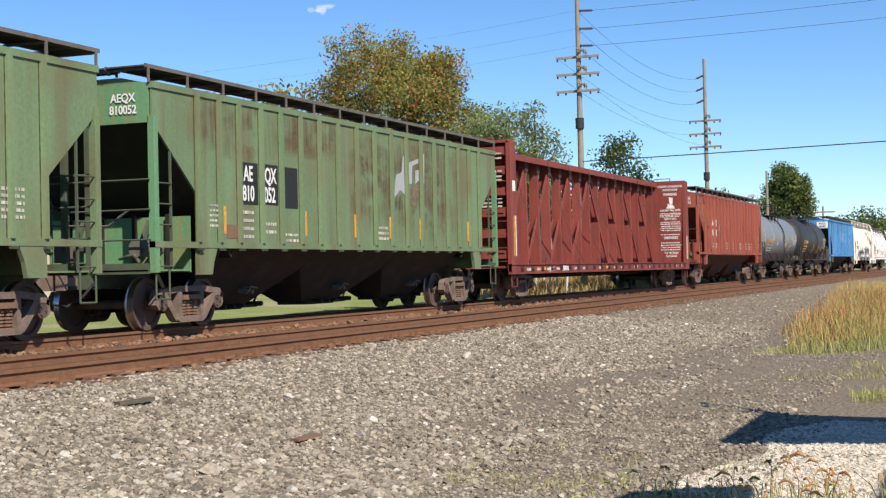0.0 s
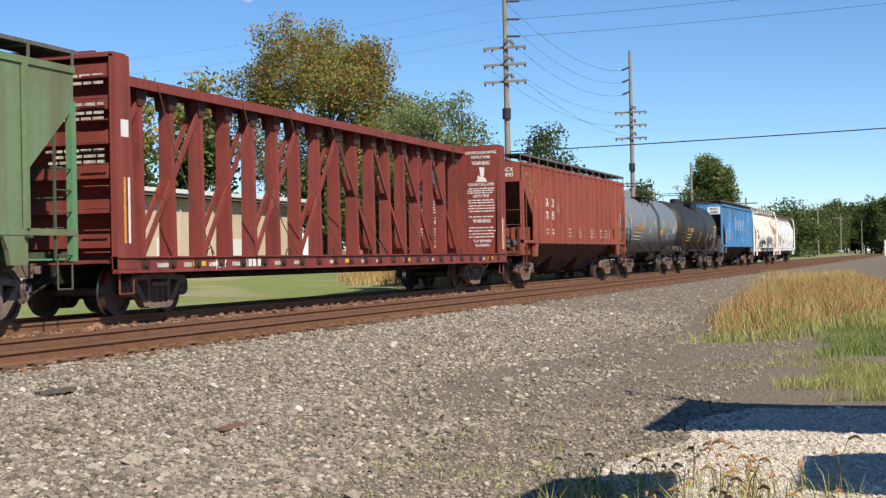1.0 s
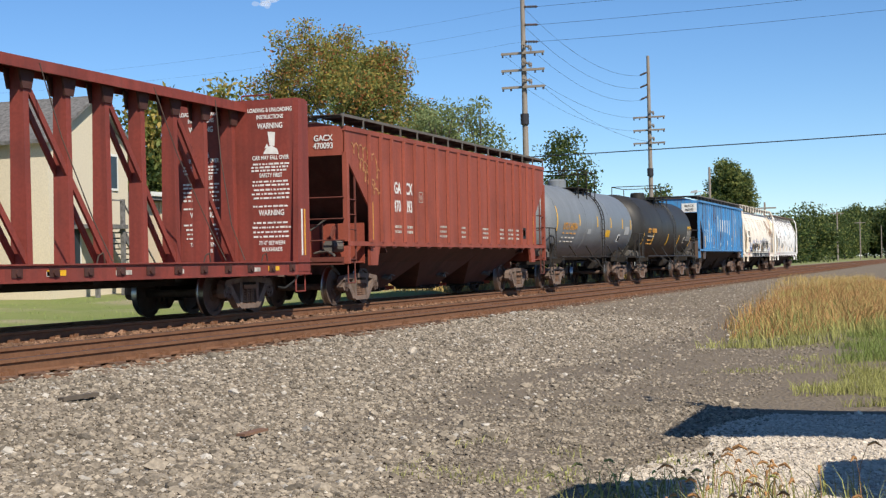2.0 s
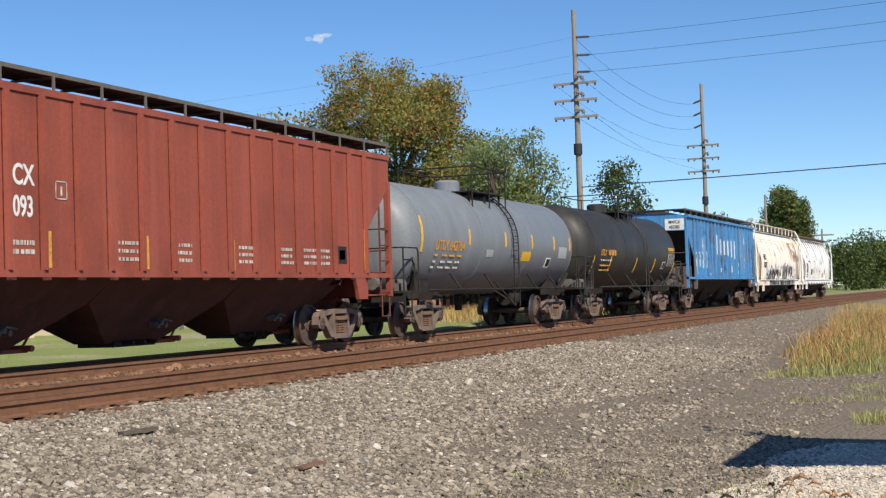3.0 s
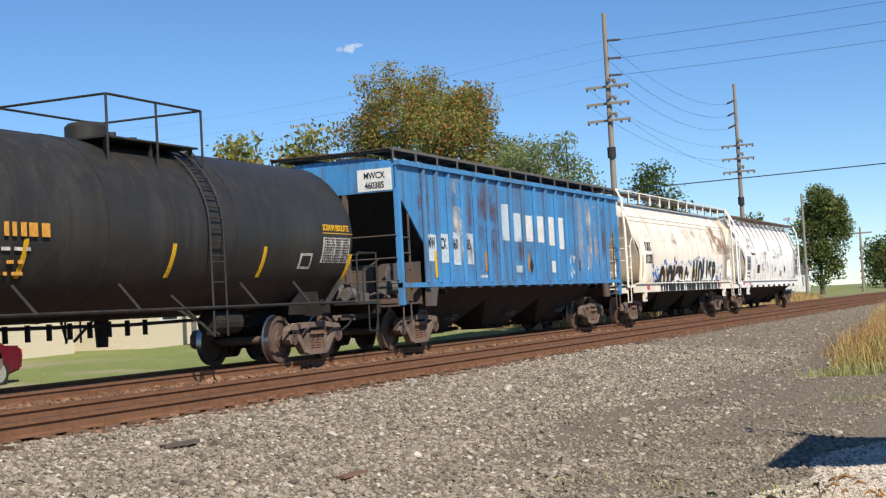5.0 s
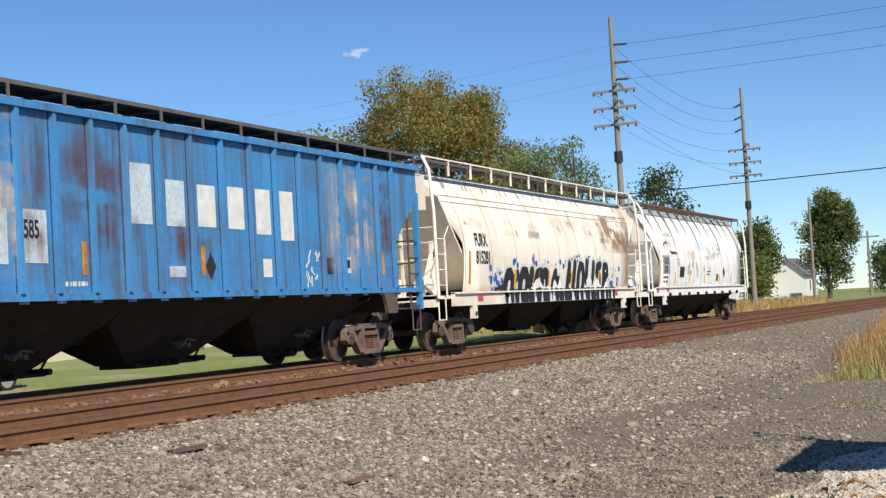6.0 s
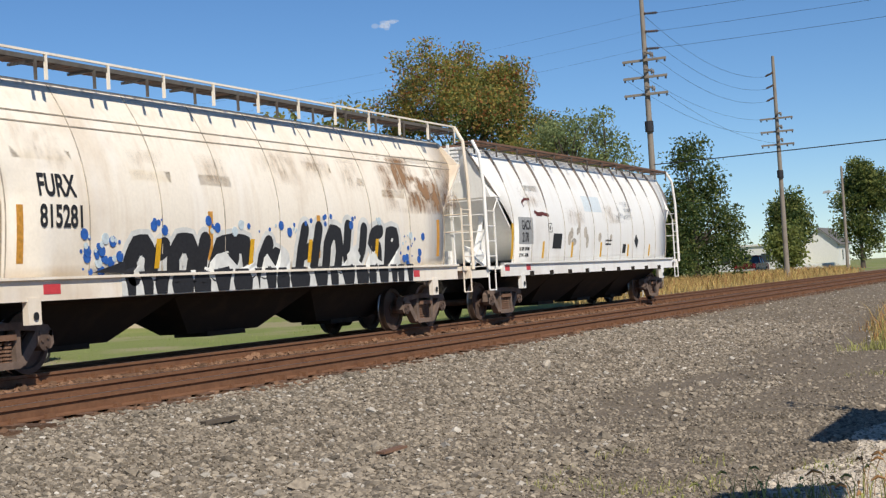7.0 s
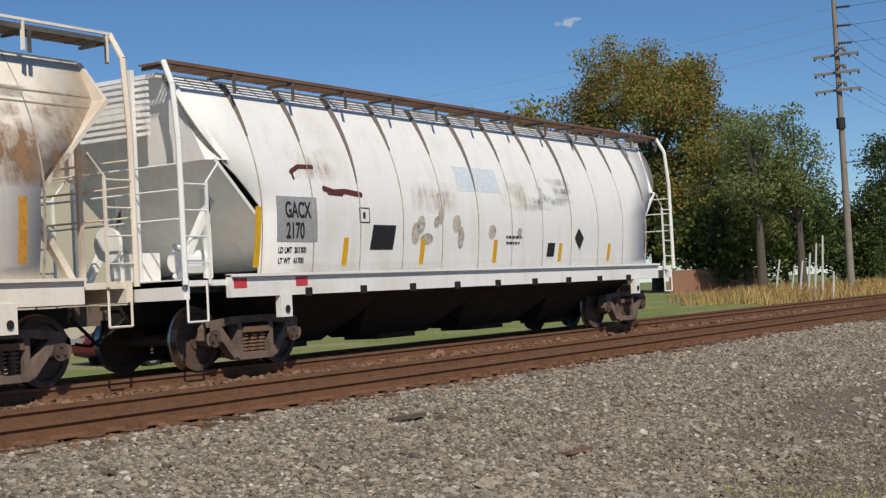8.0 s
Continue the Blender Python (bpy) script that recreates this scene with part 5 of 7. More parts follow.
# oxide hopper
lettering("GA", 0.40, LETTER, red_car, on_side(2.99, 2.76, Y1 - 0.004), 0.8)
lettering("CX", 0.42, LETTER, red_car, on_side(3.77, 2.76, Y1 - 0.004), 0.8)
lettering("470", 0.40, LETTER, red_car, on_side(2.95, 2.30, Y1 - 0.004), 0.78)
lettering("093", 0.42, LETTER, red_car, on_side(3.77, 2.30, Y1 - 0.004), 0.72)
for z, word in ((3.88, "GACX"), (3.70, "470093")):
    lettering(word, 0.19, LETTER, red_car, pose(-0.02, -1.02, z, 0, 0, -90), 0.9, align="CENTER")
bm = bmesh.new()
bars(bm, 2.95, 3.45, 1.95, 2, 0.07, 0.06, Y1 - 0.001, 6)
bars(bm, 3.75, 4.25, 1.95, 2, 0.07, 0.06, Y1 - 0.001, 7)
for k, x in enumerate((6.3, 7.95, 10.05, 11.6, 12.6, 13.2)):
    bars(bm, x, x + 0.55, 2.0, 3, 0.06, 0.07, Y1 - 0.001, 8 + k)
for z0, z1, x0, x1 in ((2.84, 2.86, 4.74, 5.02), (2.58, 2.60, 4.74, 5.02), (2.58, 2.86, 4.74, 4.76), (2.58, 2.86, 5.0, 5.02), (2.64, 2.78, 4.86, 4.9)):
    box(bm, x0, x1, Y1 - 0.005, Y1 - 0.001, z0, z1)
tagged(part("stencil", bm, LETTER_W, red_car), kind="stuff")
for x, w, z0, h in ((14.12, 0.42, 1.72, 0.36), (14.2, 0.26, 1.8, 0.2)):
    part("data_panel", boxes((x, x + w, Y1 - 0.005, Y1, z0, z0 + h)), PATCH if w > 0.4 else LETTER, red_car)
bm = bmesh.new()
rnd = random.Random(12)
for cx, cz, n_loops, w, h, slope in ((0.35, 3.72, 5, 1.35, 0.16, -0.10), (0.75, 3.40, 4, 0.75, 0.14, -0.25), (1.05, 3.12, 4, 0.75, 0.15, -0.3), (1.75, 3.35, 2, 0.5, 0.26, -0.8), (1.55, 2.80, 2, 0.5, 0.12, -0.2)):
    pts = []
    for i in range(n_loops * 9):
        u = i / (n_loops * 9 - 1)
        a = u * n_loops * 2 * math.pi
        pts.append((cx + w * u + 0.07 * math.sin(a), Y1 - 0.006, cz + slope * w * u + h * math.cos(a) * (0.6 + 0.4 * math.sin(3.1 * u + cx))))
    for p, q in zip(pts, pts[1:]):
        bar(bm, p, q, 0.006, rnd.uniform(0.02, 0.045))
part("spray_scrawl", bm, SCRAWL, red_car, "faded tan sprayed scrawl")
reflectors(red_car, (4.52, 7.05, 9.8, 12.36), 1.55, 0.55, Y1 - 0.002, AMBER, 0.1)
reflectors(red_car, (1.48, 15.42), 1.57, 0.92, Y1 - 0.002, AMBER, 0.12)
# blue hopper
for x0, z0, h in ((1.45, 1.98, 0.62), (2.16, 1.95, 0.68), (2.88, 1.90, 0.78), (3.70, 1.92, 0.76)):
    part("pale_patch", boxes((x0, x0 + 0.54, Y1 - 0.004, Y1, z0, z0 + h)), WHITEPATCH, blue_car)
for x, word in ((1.50, "MW"), (2.24, "CX"), (2.92, "460"), (3.74, "585")):
    lettering(word, 0.36, LETTER_K, blue_car, on_side(x, 2.28, Y1 - 0.008), 0.62)
for x0, x1, z0, z1, mat in ((6.24, 6.79, 2.56, 3.52, WHITEPATCH), (7.18, 7.70, 2.55, 3.31, WHITEPATCH), (8.08, 8.62, 2.57, 3.28, LETTER), (9.01, 9.53, 2.56, 3.30, LETTER), (9.93, 10.43, 2.49, 3.31, LETTER), (10.78, 11.26, 2.40, 3.32, LETTER)):
    part("pale_patch", boxes((x0, x1, Y1 - 0.004, Y1, z0, z1)), mat, blue_car)
part("end_plate", boxes((-0.012, 0.0, -1.46, -0.62, 3.56, 4.05)), LETTER, blue_car, "white number plate")
for z, word in ((3.84, "MWCX"), (3.62, "460385")):
    lettering(word, 0.2, LETTER_K, blue_car, pose(-0.016, -1.04, z, 0, 0, -90), 0.8, align="CENTER")
reflectors(blue_car, (1.84,), 1.6, 0.62, Y1 - 0.009, YELLOW, 0.14)
reflectors(blue_car, (5.0, 8.12, 14.9), 1.75, 0.5, Y1 - 0.002, AMBER, 0.12)
bm = bmesh.new()
bars(bm, 4.6, 5.1, 1.66, 1, 0.07, 0.05, Y1 - 0.001, 40)
rnd = random.Random(4)
for k in range(14):
    x, z = 11.6 + rnd.uniform(0, 0.5), 1.62 + rnd.uniform(0, 0.7)
    bar(bm, (x, Y1 - 0.006, z), (x + rnd.uniform(-0.2, 0.2), Y1 - 0.006, z + rnd.uniform(-0.25, 0.25)), 0.006, 0.035)
tagged(part("stencil", bm, LETTER, blue_car), kind="stuff")
part("data_panel", boxes((12.42, 12.74, Y1 - 0.005, Y1, 1.78, 2.1)), PATCH, blue_car)
part("data_panel", boxes((13.16, 13.5, Y1 - 0.005, Y1, 1.8, 2.12)), LETTER, blue_car)
part("data_panel_face", boxes((13.21, 13.45, Y1 - 0.009, Y1 - 0.005, 1.9, 2.07)), PATCH, blue_car)
part("data_panel", boxes((10.1, 10.4, Y1 - 0.005, Y1, 1.72, 2.05)), LETTER, blue_car)
part("pale_patch", boxes((7.2, 7.65, Y1 - 0.005, Y1, 1.72, 1.9)), WHITEPATCH, blue_car)
bm = bmesh.new()
slab(bm, [(8.24, 1.9), (8.4, 1.68), (8.56, 1.9), (8.4, 2.14)], Y1 - 0.005, Y1)
part("hazard_diamond", bm, PATCH, blue_car)


for x, w, z0, z1, film in ((2.9, 1.1, 1.6, 4.2, CHALK), (3.6, 0.7, 1.6, 4.2, SOFTRED), (0.9, 0.9, 2.4, 4.2, SOFTRED), (4.4, 2.2, 1.5, 4.2, SOFTRED), (7.0, 1.6, 1.5, 2.7, SOFTRED), (12.4, 2.4, 1.6, 4.2, CHALK), (14.4, 1.2, 1.6, 4.2, SOFTRED)):
    part("weathering", boxes((x, x + w, Y1 - 0.0075, Y1 - 0.0065, z0, z1)), film, blue_car, "streaky worn and rusted paint")
for x, w, z0, z1 in ((7.2, 3.6, 1.8, 4.3), (9.8, 4.2, 1.6, 4.3), (1.0, 3.2, 3.0, 4.3), (4.0, 3.4, 3.2, 4.3)):
    part("weathering", boxes((x, x + w, Y1 - 0.0025, Y1 - 0.0015, z0, z1)), SOFTRED, green_car, "red-brown streaks of weathering")
part("weathering", boxes((-0.0145, -0.0135, -0.7, 0.6, 3.5, 4.05)), SOFTRUST, blue_car, "rust stain on the end sheet")


# lettering on curved skins
def skin_y(prof, z):
    for (ya, za), (yb, zb) in zip(prof, prof[1:]):
        if za <= z <= zb:
            return ya + (yb - ya) * (z - za) / (zb - za)
    return prof[-1][0]


def on_skin(prof, x, z, lift=0.012):
    a, c = skin_y(prof, z), skin_y(prof, z + 0.3)
    return pose(x, -skin_y(prof, z) - lift, z, -math.degrees(math.atan2(a - c, 0.3)), 0, 0)


def skin_patch(car, prof, x0, x1, z0, z1, mat, name="paint_patch", lift=0.006, lean=0.0, label=""):
    bm = bmesh.new()
    n = max(2, int((z1 - z0) / 0.15))
    rings = []
    for k in range(n + 1):
        z, d = z0 + (z1 - z0) * k / n, lean * k / n
        y = -skin_y(prof, z) - lift
        rings.append([(x0 + d, y, z), (x1 + d, y, z), (x1 + d, y + 0.004, z), (x0 + d, y + 0.004, z)])
    loft(bm, rings)
    return part(name, bm, mat, car, label)


lettering("FURX", 0.44, LETTER_K, cream_car, on_skin(cream_prof, 2.28, 2.50), 0.72)
lettering("815281", 0.44, LETTER_K, cream_car, on_skin(cream_prof, 2.28, 2.06), 0.72)
lettering("FURX", 0.3, LETTER_K, cream_car, pose(0.02, -0.55, 3.75, 0, 0, -90), 0.9, align="CENTER")
lettering("815281", 0.3, LETTER_K, cream_car, pose(0.02, -0.55, 3.45, 0, 0, -90), 0.8, align="CENTER")
part("end_number_panel", boxes((0.03, 0.06, -1.3, 0.9, 3.3, 4.1)), CREAM, cream_car)
for x in (1.82, 6.3, 9.8, 15.0):
    skin_patch(cream_car, cream_prof, x, x + 0.13, 1.55, 2.35, AMBER, "reflector_strip")
for x in (3.9, 15.3):
    part("red_reflector", boxes((x - 1.6, x - 1.25, -1.556, -1.552, 1.12, 1.26)), REDTAPE, cream_car)


def blob(car, prof, x0, x1, z0, z1, mat, lift, lean, top=0.35, foot=0.0, name="spray_letter"):
    """A sprayed spot with a rounded head and, if wanted, a rounded foot."""
    bm = bmesh.new()
    n = 9
    rings = []
    for k in range(n + 1):
        u = k / n
        z = z0 + (z1 - z0) * u
        w = 1.0
        if top and u > 1 - top:
            w = math.sqrt(max(0.04, 1 - ((u - 1 + top) / top) ** 2))
        if foot and u < foot:
            w = min(w, math.sqrt(max(0.04, 1 - ((foot - u) / foot) ** 2)))
        xm, h = (x0 + x1) / 2 + lean * u, (x1 - x0) / 2 * w
        y = -skin_y(prof, z) - lift
        rings.append([(xm - h, y, z), (xm + h, y, z), (xm + h, y + 0.003, z), (xm - h, y + 0.003, z)])
    loft(bm, rings)
    part(name, bm, mat, car)


def sprayed(bm, prof, path, width, lift):
    """A sprayed line of even width with round ends, one thin skin laid on the side; path in (x, z)."""
    def put(x, z):
        return bm.verts.new((x, (-skin_y(prof, z) if z > prof[0][1] else -1.557) - lift, z))
    dense = []
    for (xa, za), (xb, zb) in zip(path, path[1:]):
        n = max(1, int(math.hypot(xb - xa, zb - za) / 0.08))
        dense += [Vector((xa + (xb - xa) * i / n, za + (zb - za) * i / n)) for i in range(n)]
    dense.append(Vector(path[-1]))
    h, m = width / 2, len(dense)
    pairs, along = [], []
    for i, p in enumerate(dense):
        d = (dense[min(m - 1, i + 1)] - dense[max(0, i - 1)]).normalized()
        along.append(d)
        pairs.append((put(p.x - d.y * h, p.y + d.x * h), put(p.x + d.y * h, p.y - d.x * h)))
    for (a, c), (e, f) in zip(pairs, pairs[1:]):
        bm.faces.new((a, c, f, e))
    for i, s in ((0, -1), (m - 1, 1)):
        p, d = dense[i], along[i] * s
        arc = [put(p.x + h * (d.x * math.cos(t) - d.y * math.sin(t)), p.y + h * (d.y * math.cos(t) + d.x * math.sin(t))) for t in (1.05, 0.52, 0.0, -0.52, -1.05)]
        first, last = pairs[i] if s > 0 else pairs[i][::-1]
        bm.faces.new([first] + arc + [last])


def graffiti(car, prof):
    """Black sprayed letter shapes with white outlines and cast sides, yellow bars and blue dots round them."""
    rnd = random.Random(21)
    letters = (
        [(4.30, 1.42), (4.26, 1.62), (4.40, 1.82), (4.62, 1.84), (4.74, 1.70), (4.80, 1.48)],
        [(5.02, 1.76), (5.10, 1.80)],
        [(5.36, 1.44), (5.34, 1.66), (5.50, 1.86), (5.78, 1.86), (5.90, 1.66), (5.86, 1.44)],
        [(6.20, 1.88), (6.12, 1.64), (6.10, 1.42)],
        [(6.44, 1.44), (6.62, 1.82), (7.00, 1.86), (7.40, 1.84), (7.52, 1.46)],
        [(6.58, 1.50), (6.95, 1.54), (7.05, 1.64)],
        [(8.12, 1.84), (7.96, 1.64), (7.92, 1.44)],
        [(8.16, 1.50), (8.36, 1.66), (8.62, 1.56)], [(8.44, 1.62), (8.50, 1.46)],
        [(9.36, 2.08), (9.24, 1.76), (9.20, 1.46)], [(9.30, 1.70), (9.78, 1.78)], [(9.86, 2.10), (9.76, 1.78), (9.72, 1.46)],
        [(10.16, 1.46), (10.18, 1.84), (10.34, 2.06), (10.58, 2.02), (10.66, 1.74), (10.62, 1.46)],
        [(10.98, 2.14), (10.92, 1.72), (11.02, 1.46), (11.26, 1.62), (11.36, 1.46), (11.56, 1.74), (11.62, 2.10)],
        [(12.30, 2.08), (12.02, 2.02), (11.92, 1.88), (12.22, 1.78), (12.28, 1.58), (11.98, 1.46)],
        [(12.66, 1.46), (12.66, 2.04), (12.96, 2.04), (13.04, 1.84), (12.78, 1.74), (13.02, 1.46)],
    )
    letters = [[(x, 1.34 + (z - 1.42) * 1.12) for x, z in path] for path in letters]
    for path in letters:
        bm = bmesh.new()
        sprayed(bm, prof, path, 0.50, 0.005)
        part("spray_outline", bm, LETTER, car)
    for path in letters:
        bm = bmesh.new()
        sprayed(bm, prof, path, 0.33 if path[0][0] < 9 else 0.29, 0.009)
        part("spray_letter", bm, LETTER_K, car)
    for x, z0, z1 in ((4.55, 1.42, 1.62), (5.62, 1.46, 1.64), (6.82, 1.66, 1.70), (9.52, 1.44, 1.62), (10.4, 1.46, 1.80), (12.82, 1.86, 1.94)):
        blob(car, prof, x - 0.05, x + 0.05, z0, z1, LETTER, 0.013, 0.02, 0.4, 0.4, "spray_counter")
    for x, z0, z1 in ((4.92, 1.44, 1.90), (7.56, 1.46, 1.90), (9.52, 1.48, 1.90), (12.14, 1.46, 1.92)):
        blob(car, prof, x - 0.06, x + 0.06, z0, z1, YELLOW, 0.017, 0.04, 0.0, 0.0, "spray_bar")
    # cast sides of the letters run over the sill
    part("spray_ground", boxes((4.0, 13.75, -1.561, -1.556, 1.04, 1.345)), LETTER, car)
    x = 4.05
    while x < 13.6:
        w = rnd.uniform(0.16, 0.62)
        a, c = rnd.uniform(-0.10, 0.14), rnd.uniform(-0.10, 0.14)
        bm = bmesh.new()
        slab(bm, [(x, 1.40), (x + w, 1.40), (x + w + c, 1.22), (x + w * 0.9 + c, 1.045), (x + a + w * 0.1, 1.045), (x + a, 1.2)], -1.566, -1.5625)
        part("spray_side", bm, LETTER_K, car)
        x += w + rnd.uniform(0.05, 0.11) + max(0, c)
    bm = bmesh.new()
    slab(bm, [(3.35, 1.40), (4.1, 1.38), (4.1, 1.56)], -1.562, -1.556)
    part("spray_tail", bm, LETTER_K, car)
    for k in range(95):
        side = rnd.random()
        x = rnd.uniform(3.1, 4.1) if side < 0.25 else rnd.uniform(13.2, 14.3) if side < 0.5 else rnd.choice((4.9, 5.1, 6.4, 6.5, 7.2, 7.6, 7.7, 8.3, 8.6, 9.5, 10.2, 11.2, 12.3, 8.95, 8.9)) + rnd.uniform(-0.16, 0.16)
        z = rnd.uniform(1.4, 2.0) if side < 0.5 else rnd.uniform(2.02, 2.2) + (0.14 if x > 9.1 else 0)
        r = rnd.choice((0.02, 0.03, 0.035, 0.05, 0.085))
        bm = bmesh.new()
        y = -skin_y(prof, z)
        rod(bm, (x, y - 0.010, z), (x, y - 0.005, z), r, n=10)
        part("spray_dot", bm, BLUEDOT if k % 4 else WHITEPATCH, car)


graffiti(cream_car, cream_prof)
rnd = random.Random(44)
skin_patch(cream_car, cream_prof, 12.6, 16.4, 2.45, 3.75, SOFTRUST, "rust_bloom", 0.004, 0.0, "thin brown rust bloom")
for k in range(6):
    xr, zr = (1.9, 4.4, 6.2, 8.1, 9.6, 11.0)[k], rnd.uniform(2.75, 3.0)
    skin_patch(cream_car, cream_prof, xr, xr + rnd.uniform(0.9, 1.5), zr, zr + rnd.uniform(0.5, 0.8), SOFTSTAIN, "rust_bloom", 0.004)
for xr, zr in ((2.2, 2.75), (5.5, 2.3), (8.5, 2.4)):
    skin_patch(white_car, white_prof, xr, xr + 1.6, zr, zr + 0.6, SOFTSTAIN, "rust_bloom", 0.004)
skin_patch(white_car, white_prof, 1.95, 2.92, 1.82, 2.5, GREYPATCH, "number_patch")
lettering("GACX", 0.33, LETTER_K, white_car, on_skin(white_prof, 2.14, 2.19), 0.66)
lettering("2170", 0.33, LETTER_K, white_car, on_skin(white_prof, 2.16, 1.88), 0.66)
skin_patch(white_car, white_prof, 4.3, 4.95, 1.70, 2.10, PATCH, "data_panel", 0.008, 0.1)
skin_patch(white_car, white_prof, 10.3, 10.6, 1.55, 1.82, PATCH, "data_panel", 0.008, 0.06)
bm = bmesh.new()
for x, z, w in ((8.7, 1.95, 0.6), (8.7, 1.84, 0.5)):
    yy = -skin_y(white_prof, z - 0.04) - 0.008
    bars(bm, x, x + w, z, 1, 0.045, 0.02, yy, int(x * 10 + z * 7))
tagged(part("stencil", bm, LETTER_K, white_car), kind="stuff")
for z, words in ((1.66, "LD LMT  201300"), (1.50, "LT WT   61700")):
    lettering(words, 0.12, LETTER_K, white_car, on_skin(white_prof, 1.98, z, 0.008), 0.8, name="stencil")
bm = bmesh.new()
zz = 1.92
slab(bm, [(11.5, zz), (11.7, zz - 0.22), (11.9, zz), (11.7, zz + 0.22)], -skin_y(white_prof, zz) - 0.012, -skin_y(white_prof, zz) - 0.006)
part("hazard_diamond", bm, PATCH, white_car)
for x, h in ((1.42, 0.88), (3.55, 0.44), (5.75, 0.42), (8.2, 0.42), (10.78, 0.36), (13.0, 0.36)):
    skin_patch(white_car, white_prof, x, x + 0.13, 1.45, 1.45 + h, YELLOW, "reflector_strip", 0.008, 0.05)
rnd = random.Random(8)
for k in range(9):
    x, z = rnd.uniform(5.4, 9.5), rnd.uniform(1.65, 2.15)
    blob(white_car, white_prof, x, x + rnd.uniform(0.15, 0.4), z, z + rnd.uniform(0.15, 0.4), WORN, 0.005, 0.05, 0.5, 0.5, "worn_spot")
skin_patch(white_car, white_prof, 7.1, 8.6, 2.75, 3.2, PALE_BLUE, "touch_up_patch", 0.004)
for path, w in (([(2.4, 2.88), (2.6, 2.97), (2.95, 2.98)], 0.07), ([(3.15, 2.65), (3.4, 2.60), (3.7, 2.62), (4.1, 2.58)], 0.09), ([(3.25, 2.58), (3.6, 2.57)], 0.06), ([(2.42, 2.86), (2.44, 2.78)], 0.05)):
    bm = bmesh.new()
    sprayed(bm, white_prof, path, w, 0.006)
    part("peeled_paint", bm, PRIMER, white_car, "dark red primer where paint has peeled")
for xr, w, z0, z1 in ((9.8, 1.0, 2.45, 3.1), (10.4, 1.2, 2.55, 3.15)):
    skin_patch(white_car, white_prof, xr, xr + w, z0, z1, SMUDGE, "dark_smudge", 0.005)
for x0, x1, z0, z1 in ((4.02, 4.3, 2.36, 2.375), (4.02, 4.3, 2.13, 2.145), (4.02, 4.035, 2.13, 2.375), (4.285, 4.3, 2.13, 2.375), (4.12, 4.18, 2.2, 2.3)):
    skin_patch(white_car, white_prof, x0, x1, z0, z1, PATCH, "stencil_frame", 0.007)
for x in (0.95, 2.35):
    part("red_reflector", boxes((x, x + 0.28, -1.556, -1.552, 1.16, 1.30)), REDTAPE, white_car)
# tanks
def on_tank(r, zc, x, z, lift=0.01):
    dz = z - zc
    y = math.sqrt(r * r - dz * dz)
    return pose(x, -y - lift, z, -math.degrees(math.asin(dz / r)), 0, 0)


def tank_patch(car, r, zc, x0, x1, z0, z1, mat, name, lift=0.008):
    bm = bmesh.new()
    rings = []
    for k in range(7):
        z = z0 + (z1 - z0) * k / 6
        y = -math.sqrt(r * r - (z - zc) ** 2) - lift
        rings.append([(x0, y, z), (x1, y, z), (x1, y + 0.02, z), (x0, y + 0.02, z)])
    loft(bm, rings)
    return part(name, bm, mat, car)


lettering("UTLX 642764", 0.36, LETTER_O, grey_tank, on_tank(1.45, 2.46, 1.66, 2.13), 0.97)
for k, z in enumerate((2.02, 1.86, 1.72)):
    bm = bmesh.new()
    y = -math.sqrt(1.45 ** 2 - (z - 2.46) ** 2) - 0.006
    for i in range(4):
        bars(bm, 1.7 + 0.5 * i, 1.7 + 0.5 * i + (0.34 if i else 0.2), z, 1, 0.05, 0.02, y, 50 + k * 5 + i)
    tagged(part("stencil", bm, LETTER_O if k == 0 else LETTER_W, grey_tank), kind="stuff")
tank_patch(grey_tank, 1.45, 2.46, 0.74, 0.88, 2.05, 2.95, YELLOW, "reflector_strip")
for x in (4.0, 6.85, 9.2, 11.35, 13.0):
    tank_patch(grey_tank, 1.45, 2.46, x, x + 0.1, 2.3, 2.72, YELLOW, "reflector_strip")
tank_patch(grey_tank, 1.45, 2.46, 8.4, 9.15, 1.92, 2.2, YELLOW, "placard")
tank_patch(grey_tank, 1.45, 2.46, 10.75, 11.15, 1.75, 2.05, LETTER, "data_panel")
tank_patch(grey_tank, 1.45, 2.46, 10.79, 11.11, 1.79, 2.01, PATCH, "data_panel_face", 0.012)
tank_patch(grey_tank, 1.45, 2.46, 11.9, 12.7, 2.05, 2.4, GREYPATCH, "paint_patch")
tank_patch(grey_tank, 1.45, 2.46, 5.4, 5.9, 2.0, 2.2, GREYPATCH, "paint_patch")
lettering("UTLX", 0.30, LETTER_O, black_tank, on_tank(1.5, 2.5, 1.55, 2.22), 0.9)
bm = bmesh.new()
bars(bm, 2.5, 3.5, 2.43, 1, 0.2, 0.02, -1.508, 60)
tagged(part("stencil", bm, LETTER_O, black_tank), kind="stuff")
for k, z in enumerate((2.08, 1.90, 1.74)):
    bm = bmesh.new()
    bars(bm, 1.6 + 0.1 * k, 3.1, z, 1, 0.05, 0.06, -math.sqrt(1.5 ** 2 - (z - 2.5) ** 2) - 0.008, 61 + k)
    tagged(part("stencil", bm, LETTER_O if k else LETTER_W, black_tank), kind="stuff")
for x in (0.75, 2.95, 6.6, 9.5):
    tank_patch(black_tank, 1.5, 2.5, x, x + 0.1, 1.65, 2.2, YELLOW, "reflector_strip")
tank_patch(black_tank, 1.5, 2.5, 12.9, 13.02, 1.45, 2.1, YELLOW, "reflector_strip")
